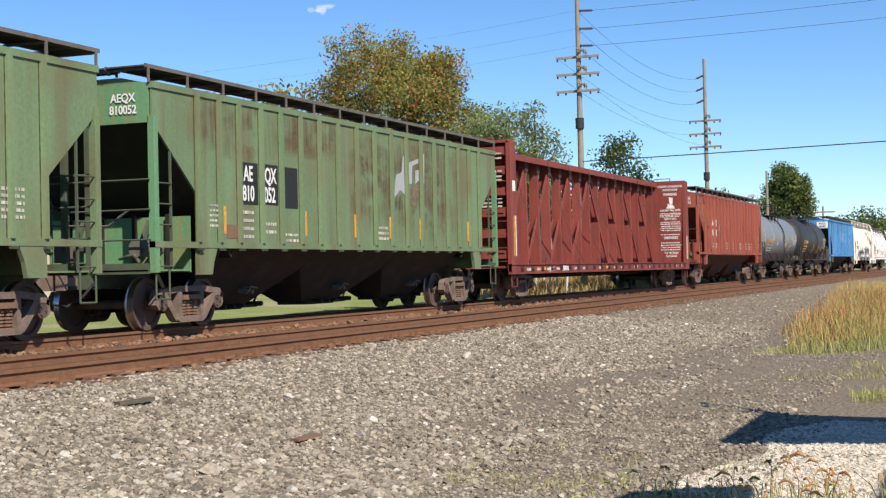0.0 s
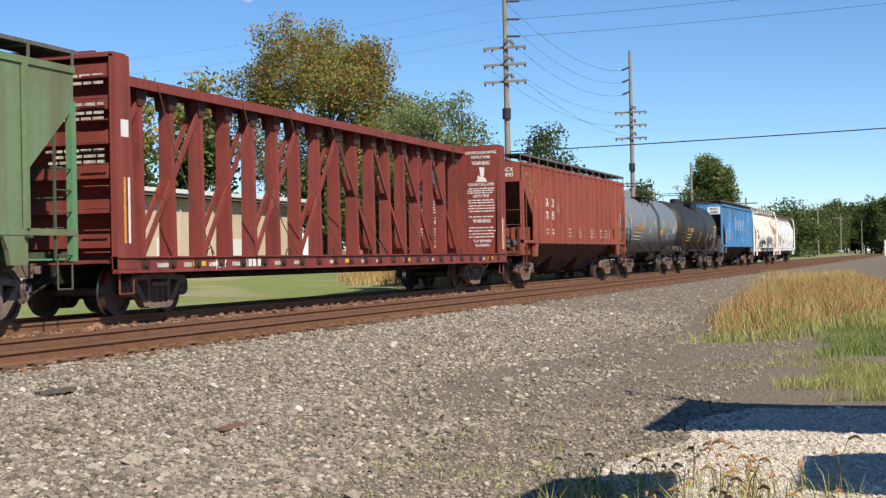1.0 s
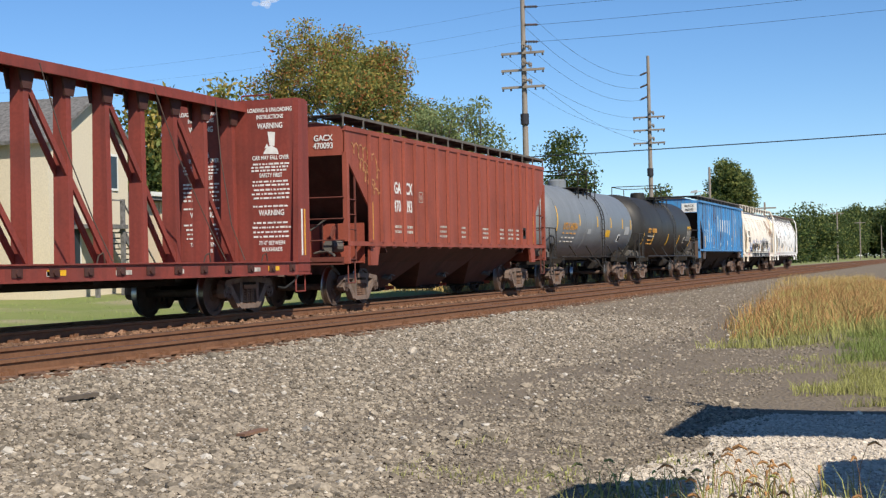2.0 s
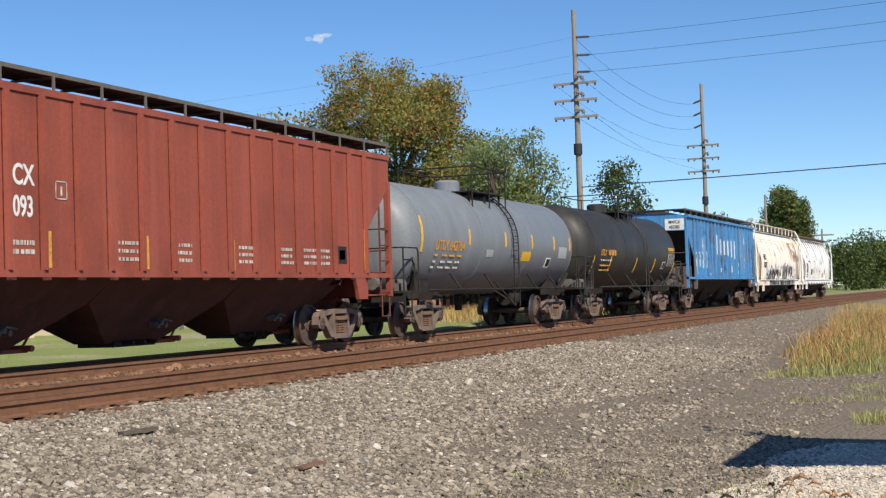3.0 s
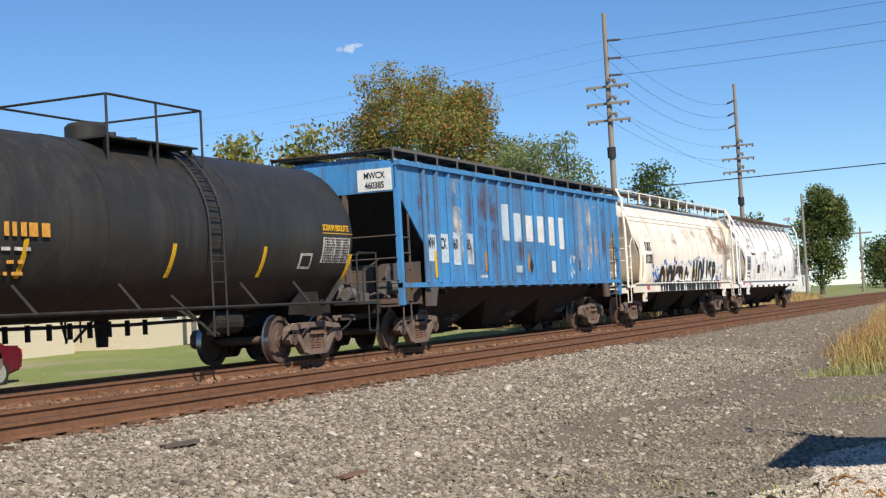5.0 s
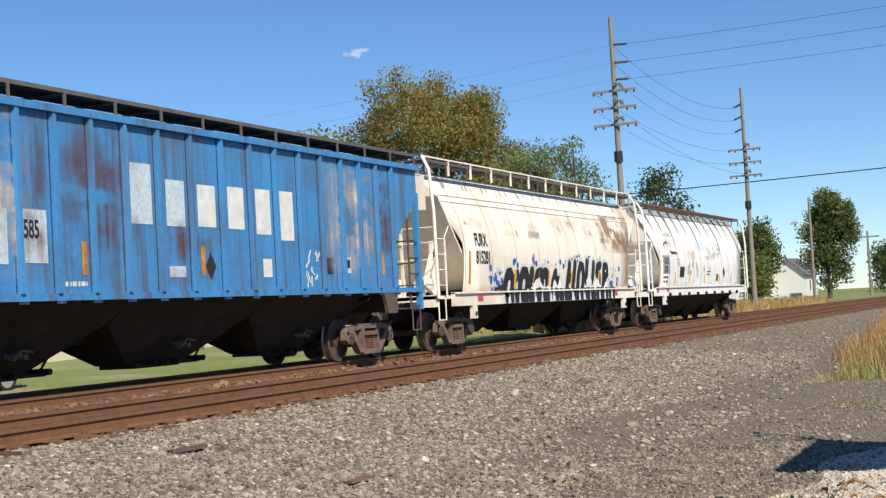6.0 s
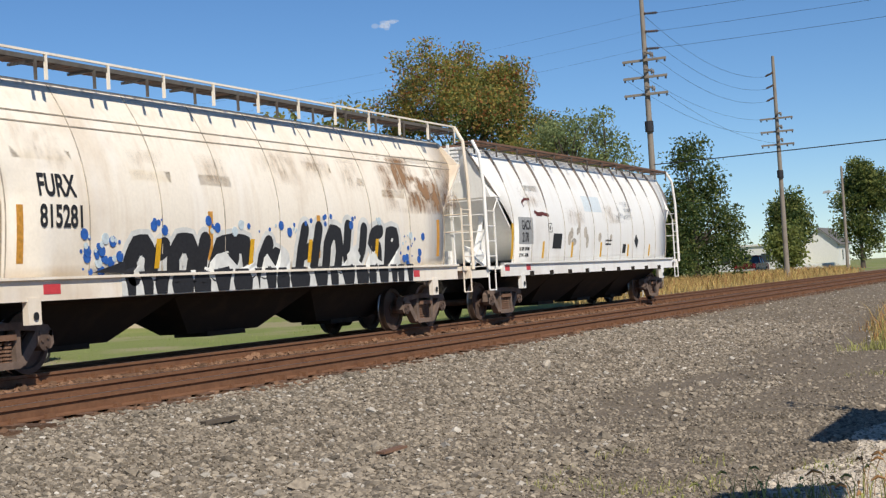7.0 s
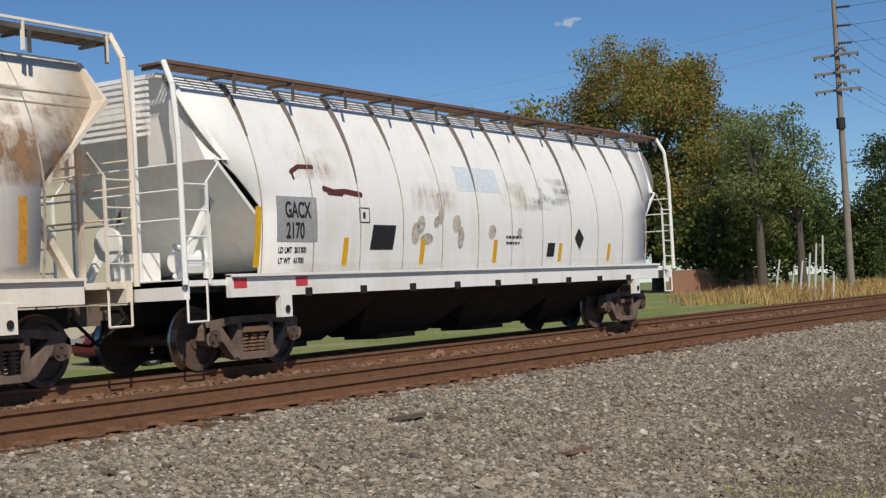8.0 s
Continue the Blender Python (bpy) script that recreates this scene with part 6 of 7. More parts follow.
lettering("SODIUM BISULFITE", 0.17, YELLOW, black_tank, on_tank(1.5, 2.5, 11.7, 2.56), 0.78)
tank_patch(black_tank, 1.5, 2.5, 11.7, 12.95, 2.50, 2.515, YELLOW, "lettering_band")
tank_patch(black_tank, 1.5, 2.5, 11.74, 12.86, 1.92, 2.42, LETTER_W, "data_table")
bm = bmesh.new()
for k in range(9):
    z = 2.40 - k * 0.053
    y = -math.sqrt(1.5 ** 2 - (z - 0.02 - 2.5) ** 2) - 0.011
    for x0, x1 in ((11.78, 12.2), (12.24, 12.5), (12.54, 12.82)):
        bars(bm, x0, x1, z, 1, 0.030, 0.02, y, 70 + k * 3 + int(x0 * 10))
tagged(part("stencil", bm, PATCH, black_tank), kind="stuff")
tank_patch(black_tank, 1.5, 2.5, 10.9, 11.35, 1.8, 2.1, LETTER_W, "data_panel")
tank_patch(black_tank, 1.5, 2.5, 10.95, 11.3, 1.85, 2.05, PATCH, "data_panel_face", 0.012)
# lumber car: loading notices on the inner bulkhead, stripes and sill plates
xb = 23.3 - 0.45 - 0.044


def notice(car, xface, yc, seed):
    for z, size, word in ((4.33, 0.125, "LOADING & UNLOADING"), (4.18, 0.125, "INSTRUCTIONS"), (3.97, 0.17, "WARNING"), (3.29, 0.125, "CAR MAY FALL OVER"), (2.91, 0.125, "SAFETY FIRST"), (2.08, 0.17, "WARNING"), (1.44, 0.12, '73\'-0" BETWEEN'), (1.30, 0.12, "BULKHEADS")):
        lettering(word, size, LETTER, car, pose(xface - 0.006, yc, z, 0, 0, -90), 0.74, align="CENTER")
    bm = bmesh.new()
    rnd = random.Random(seed)
    for z in (3.22, 3.15, 3.08, 2.84, 2.76, 2.66, 2.57, 2.48, 2.30, 1.94, 1.84, 1.74, 1.64):
        y = yc - 0.46 + rnd.uniform(0, 0.1)
        while y < yc + 0.42:
            w = rnd.uniform(0.03, 0.13)
            box(bm, xface - 0.005, xface, y, min(yc + 0.47, y + w), z - 0.042, z - rnd.uniform(0, 0.008))
            y += w + rnd.uniform(0.02, 0.04)
    # pictogram: a tipping load above a broken base
    for q in ([(-0.02, 3.60), (0.10, 3.58), (0.12, 3.88), (-0.06, 3.90)], [(-0.18, 3.42), (0.2, 3.40), (0.16, 3.52), (0.02, 3.60), (-0.1, 3.54)], [(-0.14, 3.54), (-0.04, 3.56), (-0.08, 3.64)]):
        hexa(bm, [(xface - 0.005, yc - y, z) for y, z in q], [(xface, yc - y, z) for y, z in q])
    tagged(part("loading_notice", bm, LETTER, car, "white stencilled loading instructions"), kind="stuff")


notice(lumber_car, xb, -0.90, 1)
notice(lumber_car, xb, 0.80, 2)
rnd = random.Random(31)
for k in range(24):
    x = 0.35 + k * 0.96
    if rnd.random() < 0.55:
        part("sill_stencil", boxes((x, x + rnd.uniform(0.25, 0.5), -1.566, -1.560, 0.87, 0.95)), LETTER_W, lumber_car)
reflectors(lumber_car, (2.6, 9.9, 13.8, 21.3), 0.88, 0.09, -1.562, YELLOW, 0.5)
for x, mt in ((0.22, AMBER), (0.36, LETTER)):
    part("reflector_strip", boxes((x, x + 0.06, -1.578, -1.570, 1.3, 2.45)), mt, lumber_car)
    part("reflector_strip", boxes((23.3 - x - 0.06, 23.3 - x, -1.578, -1.570, 1.2, 2.2)), mt, lumber_car)
lettering("JCRY", 0.22, LETTER, lumber_car, pose(3.5, -1.568, 0.84), 0.9)
bm = bmesh.new()
bars(bm, 4.7, 5.6, 1.0, 1, 0.15, 0.02, -1.561, 33)
box(bm, 0.16, 0.4, -1.576, -1.570, 3.15, 3.45)
tagged(part("stencil", bm, LETTER, lumber_car), kind="stuff")
bm = bmesh.new()
rnd = random.Random(6)
for z in (4.25, 4.12, 3.75, 3.6, 3.5, 2.95, 2.85, 2.75):
    y = -1.3
    while y < -0.3:
        w = rnd.uniform(0.08, 0.25)
        box(bm, 0.052, 0.058, y, y + w, z - 0.05, z)
        y += w + 0.04
tagged(part("stencil", bm, LETTER_W, lumber_car), kind="stuff")


# ---- poles, wires and lamps beyond the tracks ----
def utility_pole(x, y, base, top, arms, label, band, insul, lean=0.0):
    pole = root("utility_pole", pose(x, y, 0), label, "utility pole", group="utility poles")
    bm = bmesh.new()
    rod(bm, (lean, 0, base - 0.6), (0, 0, top), 0.18, 0.10, 12)
    part("shaft", bm, POLE, pole, smooth=40)
    bm = bmesh.new()
    rod(bm, (0, 0, band - 0.25), (0, 0, band + 0.25), 0.205, n=12)
    part("sleeve", bm, WIRE, pole)
    for z in arms:
        bm = bmesh.new()
        box(bm, -0.20, -0.10, -1.05, 1.05, z - 0.055, z + 0.055)
        arm = part("crossarm", bm, POLE, pole)
        for yy in (-0.98, -0.6, 0.6, 0.98):
            bm = bmesh.new()
            rod(bm, (-0.15, yy, z - 0.16), (-0.15, yy, z + 0.02), 0.05, 0.03, 8)
            part("insulator", bm, WIRE, arm)
        bm = bmesh.new()
        box(bm, -0.75, 0.75, -0.2, -0.12, z + 0.30, z + 0.38)
        for xx in (-0.7, -0.4, 0.4, 0.7):
            rod(bm, (xx, -0.16, z + 0.2), (xx, -0.16, z + 0.46), 0.035, n=6)
        part("crossarm", bm, POLE, pole)
    for z, (dx, dy, dz) in insul:
        bm = bmesh.new()
        for k in range(6):
            a = k / 6
            rod(bm, (dx * a, dy * a, z + dz * a), (dx * (a + 0.09), dy * (a + 0.09), z + dz * (a + 0.09)), 0.075, 0.05, 8)
        rod(bm, (0, 0, z), (dx, dy, z + dz), 0.025, n=6)
        part("strain_insulator", bm, GRATE, pole)
    return pole


utility_pole(63.5, 18.8, 0.3, 14.3, (10.8, 10.0, 9.2), "tall grey wooden utility pole with three crossarms", 7.7,
             [(z, (0, s * 0.75, -0.04)) for z in (13.0, 12.15, 11.35) for s in (-1,)], 0.12)
utility_pole(91.2, 18.5, 0.3, 14.35, (10.3, 9.45, 8.6), "tall grey wooden utility pole with drooping insulators", 6.7,
             [(z, (-0.55, 0.45, -0.28)) for z in (13.3, 12.5, 11.7)], 0.15)


def wire(name, a, c, sag, r, label):
    bm = bmesh.new()
    a, c = Vector(a), Vector(c)
    n = 24
    pts = [a.lerp(c, i / n) - Vector((0, 0, sag * 4 * (i / n) * (1 - i / n))) for i in range(n + 1)]
    side = (c - a).cross(Vector((0, 0, 1))).normalized()
    up = side.cross((c - a).normalized())
    loft(bm, [[tuple(p + side * r * math.cos(k * 1.2566) + up * r * math.sin(k * 1.2566)) for k in range(5)] for p in pts])
    single(name, bm, WIRE, label, "power line", group="overhead wires")


for z in (13.0, 12.15, 11.35):
    wire("power_line", (63.5, 18.05, z - 0.04), (57.5, -28.0, z + 1.2), 0.6, 0.008, "dark overhead power line crossing the tracks")
    wire("power_line", (63.5, 18.9, z), (73.0, 66.0, z + 0.4), 0.8, 0.0035, "thin overhead power line behind the trees")
for z, q in ((13.0, 13.0), (12.15, 12.2), (11.35, 11.4)):
    wire("power_line", (63.6, 18.8, z), (90.7, 18.9, q), 0.9, 0.008, "thin sagging power line between two poles")
for z, q, y in ((10.8, 10.3, 0.98), (10.0, 9.45, 0.98), (9.2, 8.6, -0.9)):
    wire("power_line", (63.4, 18.8 + y, z), (91.1, 18.5 + y, q), 0.7, 0.007, "thin sagging power line between two poles")
wire("communication_cable", (63.5, 18.7, 5.9), (57.5, -28.0, 6.7), 0.2, 0.024, "thick dark cable crossing the tracks")


def street_lamp(x, y, top, label):
    lamp = root("street_lamp", pose(x, y, 0), label, "street lamp")
    bm = bmesh.new()
    rod(bm, (0, 0, -0.3), (0, 0, top), 0.14, 0.09, 10)
    part("shaft", bm, POLE, lamp)
    bm = bmesh.new()
    tube(bm, [(0, 0, top * 0.74), (-0.3, 0.55, top * 0.77), (-0.5, 1.0, top * 0.765)], 0.035)
    part("arm", bm, BAREMETAL, lamp)
    bm = bmesh.new()
    hexa(bm, [(-0.75, 0.9, top * 0.755), (-0.4, 0.9, top * 0.755), (-0.4, 1.5, top * 0.75), (-0.75, 1.5, top * 0.75)], [(-0.68, 0.95, top * 0.78), (-0.47, 0.95, top * 0.78), (-0.47, 1.42, top * 0.77), (-0.68, 1.42, top * 0.77)])
    part("lamp_head", bm, BAREMETAL, lamp)


street_lamp(116.4, 18.7, 8.5, "grey wooden pole with a curved-arm street lamp")
for x, y, top, arm in ((154, 18.9, 6.9, 1), (270, 20, 9.5, 1), (330, 19.5, 9, 1), (420, 19, 9.5, 0)):
    p = root("far_pole", pose(x, y, 0), "thin distant wooden pole beside the line", "utility pole", group="utility poles")
    bm = bmesh.new()
    rod(bm, (0, 0, -0.4), (0, 0, top), 0.16, 0.1, 8)
    part("shaft", bm, POLE, p)
    if arm:
        part("crossarm", boxes((-0.1, 0.1, -1.2, 1.2, top - 0.7, top - 0.55)), POLE, p)
# relay cabinet post far along the line
single("signal_post", boxes((300, 300.6, 8.4, 9.2, -0.5, 3.0)), WHITEWALL, "white equipment cabinet standing beside the far track", "cabinet")


# ---- trees ----
def leaf_cloud(name, centres, spread, n, size, mat, parent, rng):
    c = centres[rng.integers(0, len(centres), n)] + np.clip(rng.normal(0, 1, (n, 3)), -1.7, 1.7) * spread
    a = rng.normal(0, 1, (n, 3))
    a /= np.linalg.norm(a, axis=1)[:, None]
    b = np.cross(a, rng.normal(0, 1, (n, 3)))
    b /= np.linalg.norm(b, axis=1)[:, None]
    s = size * rng.uniform(0.6, 1.3, (n, 1))
    v = np.stack([c - a * s, c - b * s * 0.5 + a * s * 0.1, c + a * s, c + b * s * 0.5 + a * s * 0.1], 1).reshape(-1, 3)
    f = np.arange(4 * n).reshape(-1, 4)
    return soup(name, v, f, mat, parent)


def tree(label, x, y, z0, height, width, base, mats, n, size, seed, form="round", spread=0.45, centres=70):
    """Tapered trunk and limbs, crown of leaf clumps with gaps; mats: (material, share, where)."""
    rng = np.random.default_rng(seed)
    t = root("tree", pose(x, y, z0), label, "tree", group="trees beyond the tracks")
    crown_c, crown_h = (base + height) / 2, (height - base) / 2
    pts, lobes = [], []
    while len(lobes) < 36:
        p = rng.uniform(-1, 1, 3)
        if 0.35 < np.linalg.norm(p) < 1:
            lobes.append((p * 0.80, rng.uniform(0.20, 0.34)))
    while len(pts) < centres:
        p = rng.uniform(-1, 1, 3)
        if form == "cone":
            ok = math.hypot(p[0], p[1]) < 0.12 + 0.88 * ((1 - p[2]) / 2) ** 0.8 and math.hypot(p[0], p[1]) > 0.35 * (1 - p[2]) / 2
        else:
            c, r = lobes[rng.integers(0, len(lobes))]
            p = p / max(0.2, np.linalg.norm(p)) * r * rng.uniform(0.55, 1.0) + c
            ok = True
        if ok:
            pts.append((p[0] * width / 2, p[1] * width / 2, crown_c + p[2] * crown_h))
    pts = np.array(pts)
    bm = bmesh.new()
    top_z = base + (height - base) * 0.7
    rod(bm, (0, 0, -0.3), (0, 0, base), 0.022 * height + 0.05, 0.016 * height + 0.03, 10)
    rod(bm, (0, 0, base), (0.2, 0.1, top_z), 0.016 * height + 0.03, 0.03, 8)
    for p in pts[:26]:
        zs = min(p[2] - 0.3, base + (p[2] - base) * 0.45)
        mid = (p[0] * 0.5, p[1] * 0.5, zs + (p[2] - zs) * 0.6)
        rod(bm, (0.05, 0, max(base * 0.6, zs)), mid, 0.07, 0.045, 5)
        rod(bm, mid, tuple(p), 0.045, 0.015, 5)
    part("trunk", bm, BARK, t)
    for mat, share, where in mats:
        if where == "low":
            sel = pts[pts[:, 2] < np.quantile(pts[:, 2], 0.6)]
        elif where == "high":
            sel = pts[pts[:, 2] > np.quantile(pts[:, 2], 0.5)]
        elif where == "left":
            sel = pts[pts[:, 1] > np.quantile(pts[:, 1], 0.6)]
        elif where == "right":
            sel = pts[pts[:, 1] < np.quantile(pts[:, 1], 0.35)]
        else:
            sel = pts
        tagged(leaf_cloud("crown", sel, spread, int(n * share), size, mat, t, rng), kind="stuff")
    return t


tree("large broad tree turning gold and red in its upper crown", 71.6, 31.8, 0.3, 14.9, 11.4, 2.4,
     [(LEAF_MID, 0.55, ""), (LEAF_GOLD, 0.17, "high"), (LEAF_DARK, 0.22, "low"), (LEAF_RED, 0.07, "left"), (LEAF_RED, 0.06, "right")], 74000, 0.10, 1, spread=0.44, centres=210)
tree("lower gold-tinged tree beside the large one", 69.0, 27.2, 0.3, 8.6, 5.8, 1.2, [(LEAF_GOLD, 0.45, ""), (LEAF_MID, 0.55, "")], 14000, 0.11, 2, spread=0.5)
tree("slender pale green tree with open branches", 61.5, 22.2, 0.4, 9.3, 3.6, 2.2, [(LEAF_PALE, 0.8, ""), (LEAF_MID, 0.3, "low")], 6500, 0.09, 3, spread=0.32, centres=50)
tree("slender pale green tree with open branches", 63.2, 20.9, 0.4, 8.3, 3.2, 1.8, [(LEAF_PALE, 0.8, ""), (LEAF_MID, 0.3, "low")], 6000, 0.09, 4, spread=0.3, centres=42)
tree("slender pale green tree with open branches", 66.0, 24.5, 0.4, 9.2, 3.8, 1.6, [(LEAF_PALE, 0.5, ""), (LEAF_MID, 0.5, ""), (LEAF_GOLD, 0.15, "")], 6500, 0.09, 14, spread=0.35, centres=46)
tree("dark green pyramidal tree beside the pole", 78.6, 21.0, 0.4, 8.3, 6.2, 0.5, [(LEAF_DARK, 0.8, ""), (LEAF_MID, 0.25, "")], 22000, 0.10, 5, "cone", 0.38, 130)
tree("dark shrubby tree behind the weeds", 66.5, 26.5, 0.3, 5.0, 6.5, 0.3, [(LEAF_DARK, 0.7, ""), (LEAF_MID, 0.4, "")], 7000, 0.15, 6, spread=0.5)
tree("dark shrubby tree behind the weeds", 72.5, 24.8, 0.3, 5.4, 6.5, 0.3, [(LEAF_DARK, 0.8, ""), (LEAF_MID, 0.3, "")], 7000, 0.15, 7, spread=0.5)
tree("dark shrubby tree behind the weeds", 80.0, 24.0, 0.3, 4.4, 6.0, 0.2, [(LEAF_DARK, 0.9, ""), (LEAF_MID, 0.2, "")], 6000, 0.15, 8, spread=0.5)
tree("dark green tree behind the far pole", 118, 23.4, 0.2, 6.8, 3.8, 1.0, [(LEAF_DARK, 0.6, ""), (LEAF_MID, 0.5, "")], 9000, 0.15, 9, spread=0.5)
tree("bright green young tree behind the far pole", 106, 21.3, 0.2, 4.0, 2.6, 0.3, [(LEAF_MID, 0.9, "")], 4000, 0.16, 10, spread=0.4)
tree("full green tree with an uneven round crown", 138.4, 20.8, 0.2, 10.4, 6.0, 1.0, [(LEAF_MID, 0.55, ""), (LEAF_DARK, 0.5, "")], 20000, 0.15, 11, spread=0.5, centres=90)
for k, (x, y, h, w) in enumerate(((36, 52, 10.5, 9), (44, 48, 11, 9), (51, 46, 11.0, 8), (56, 50, 10, 8), (62, 44, 9.5, 9), (30, 55, 10, 10), (68.5, 42, 11.2, 4.6), (71, 39.2, 11.0, 4.4), (58.5, 40, 9.0, 7), (67, 46, 9, 8))):
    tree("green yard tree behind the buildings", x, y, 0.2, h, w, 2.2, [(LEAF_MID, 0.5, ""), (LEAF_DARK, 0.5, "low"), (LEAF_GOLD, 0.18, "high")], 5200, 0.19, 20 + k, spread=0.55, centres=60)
for k in range(24):
    rnd = random.Random(100 + k)
    if k < 9:
        x, y, h, w = 210 + k * 24 + rnd.uniform(-8, 8), 21.0 + k * 0.3 + rnd.uniform(0, 2.5), 6.6 + 0.75 * k + rnd.uniform(-1, 1.6), 8 + 0.3 * k
    else:
        # the wood where the line bends away
        x, y, h, w = 436 + rnd.uniform(-8, 14), 4.0 + (k - 9) * 1.9 + rnd.uniform(-1, 1), 16.5 - 0.2 * abs(k - 15) + rnd.uniform(-2.5, 2.5), 8 + rnd.uniform(0, 3)
    tree("distant dark green tree in the wood along the line", x, y, 0.0, h, w, 0.3, [(LEAF_DARK, 0.8, ""), (LEAF_MID, 0.3, "")], 6000, 0.22 + (0.010 * k if k < 9 else 0.14), 200 + k, spread=0.85, centres=60)


# ---- buildings ----
def gable_house(x0, x1, y0, y1, wall_h, ridge_h, along, wall_mat, label, windows, z0=-0.2):
    h = root("house", pose(0, 0, 0), label, "house")
    bm = bmesh.new()
    if along == "y":
        xm = (x0 + x1) / 2
        outline = [(x0, z0), (x1, z0), (x1, wall_h), (xm, ridge_h), (x0, wall_h)]
        slab(bm, outline, y0, y1)
    else:
        ym = (y0 + y1) / 2
        o = [(y0, z0), (y1, z0), (y1, wall_h), (ym, ridge_h), (y0, wall_h)]
        hexa(bm, [(x0, y, z) for y, z in o], [(x1, y, z) for y, z in o])
    part("wall", bm, wall_mat, h)
    bm = bmesh.new()
    e = 0.35
    if along == "y":
        for s, xe in ((1, x0), (-1, x1)):
            d = (ridge_h - wall_h) / abs(xm - xe)
            slab(bm, [(xe - s * e, wall_h - d * e + 0.02), (xm, ridge_h + 0.02), (xm, ridge_h + 0.16), (xe - s * e, wall_h - d * e + 0.16)], y0 - e, y1 + e)
    else:
        for s, ye in ((1, y0), (-1, y1)):
            d = (ridge_h - wall_h) / abs(ym - ye)
            o = [(ye - s * e, wall_h - d * e + 0.02), (ym, ridge_h + 0.02), (ym, ridge_h + 0.16), (ye - s * e, wall_h - d * e + 0.16)]
            hexa(bm, [(x0 - e, y, z) for y, z in o], [(x1 + e, y, z) for y, z in o])
    part("roof", bm, SHINGLE, h)
    for wx, wz, w, hh in windows:
        win = part("window", boxes((wx - w / 2 - 0.1, wx + w / 2 + 0.1, y0 - 0.06, y0 + 0.02, wz - 0.1, wz + hh + 0.1)), WHITEWALL, h)
        part("pane", boxes((wx - w / 2, wx + w / 2, y0 - 0.075, y0 - 0.05, wz, wz + hh)), GLASSY, win)
    return h


house = gable_house(41.9, 47.0, 30.0, 39.0, 5.7, 7.3, "y", HOUSE, "cream two-storey gabled house with an outside stair", [(42.8, 3.6, 0.7, 1.4), (45.8, 4.1, 0.7, 1.2), (43.2, 1.0, 0.9, 1.9)])
gable_house(31.5, 40.3, 32.0, 40.0, 5.6, 8.6, "x", HOUSE, "cream house with a broad grey shingle roof", [(34, 3.2, 0.8, 1.4), (38.5, 3.2, 0.8, 1.4)])
bm = bmesh.new()
for k in range(12):
    box(bm, 45.0 + k * 0.2, 45.25 + k * 0.2, 29.0, 29.9, 2.55 - k * 0.2, 2.6 - k * 0.2)
bar(bm, (45.0, 29.05, 2.5), (47.3, 29.05, 0.2), 0.06, 0.25)
box(bm, 43.2, 45.1, 28.8, 29.95, 2.5, 2.65)
for x in (43.3, 45.0):
    box(bm, x - 0.07, x + 0.07, 28.9, 29.04, -0.1, 3.6)
bar(bm, (43.2, 28.95, 3.55), (45.0, 28.95, 3.55), 0.05, 0.05)
bar(bm, (45.0, 28.95, 3.5), (47.3, 28.95, 1.1), 0.05, 0.05)
part("outside_stair", bm, SHINGLE, house, "dark wooden outside stair with landing")
shed = root("workshop", pose(0, 0, 0), "long low cream block workshop with a pale roof edge", "building")
part("wall", boxes((48.2, 63.7, 30.0, 38.0, -0.3, 3.7)), STUCCO, shed)
bm = bmesh.new()
hexa(bm, [(47.8, 29.5, 3.72), (64.1, 29.5, 3.72), (64.1, 38.5, 4.2), (47.8, 38.5, 4.2)], [(47.8, 29.5, 4.0), (64.1, 29.5, 4.0), (64.1, 38.5, 4.45), (47.8, 38.5, 4.45)])
part("roof", bm, SHINGLE, shed)
part("fascia", boxes((47.8, 64.1, 29.42, 29.49, 3.86, 4.03)), WHITEWALL, shed)
for x in (49.3, 52.4, 55.2, 58.5, 61.6):
    part("pilaster", boxes((x - 0.06, x + 0.06, 29.93, 29.997, -0.3, 3.7)), STUCCO, shed)
for x in (50.5, 57.0):
    d = part("door", boxes((x, x + 0.95, 29.94, 29.996, -0.1, 2.0)), WHITEWALL, shed)
single("garden_wall", boxes((60.3, 72.3, 26.0, 26.25, -0.3, 1.42)), BRICKRED, "low pale brick wall behind tall weeds", "wall", "structure")
store = root("store", pose(0, 0, 0), "white flat-roofed building beyond the street", "building")
part("wall", boxes((146, 160, 30.0, 37, -0.4, 2.9)), WHITEWALL, store)
part("roof", boxes((145.8, 160.2, 29.8, 37.2, 2.9, 3.1)), WHITEWALL, store)
part("chimney", boxes((147.2, 147.7, 31, 31.4, 3.1, 4.6)), WHITEWALL, store)
for y in (31.2, 33.4, 35.4):
    part("window", boxes((145.94, 145.99, y, y + 0.9, 1.2, 2.1)), GLASSY, store)
cottage = gable_house(157.2, 165, 26.2, 30.0, 2.9, 4.5, "x", WHITEWALL, "white cottage with a grey roof behind trees", [(160, 1.0, 0.8, 1.1)])
single("white_fence", boxes((118, 146, 24.6, 24.75, -0.3, 0.75)), WHITEWALL, "low white wall along the street", "wall", "structure")

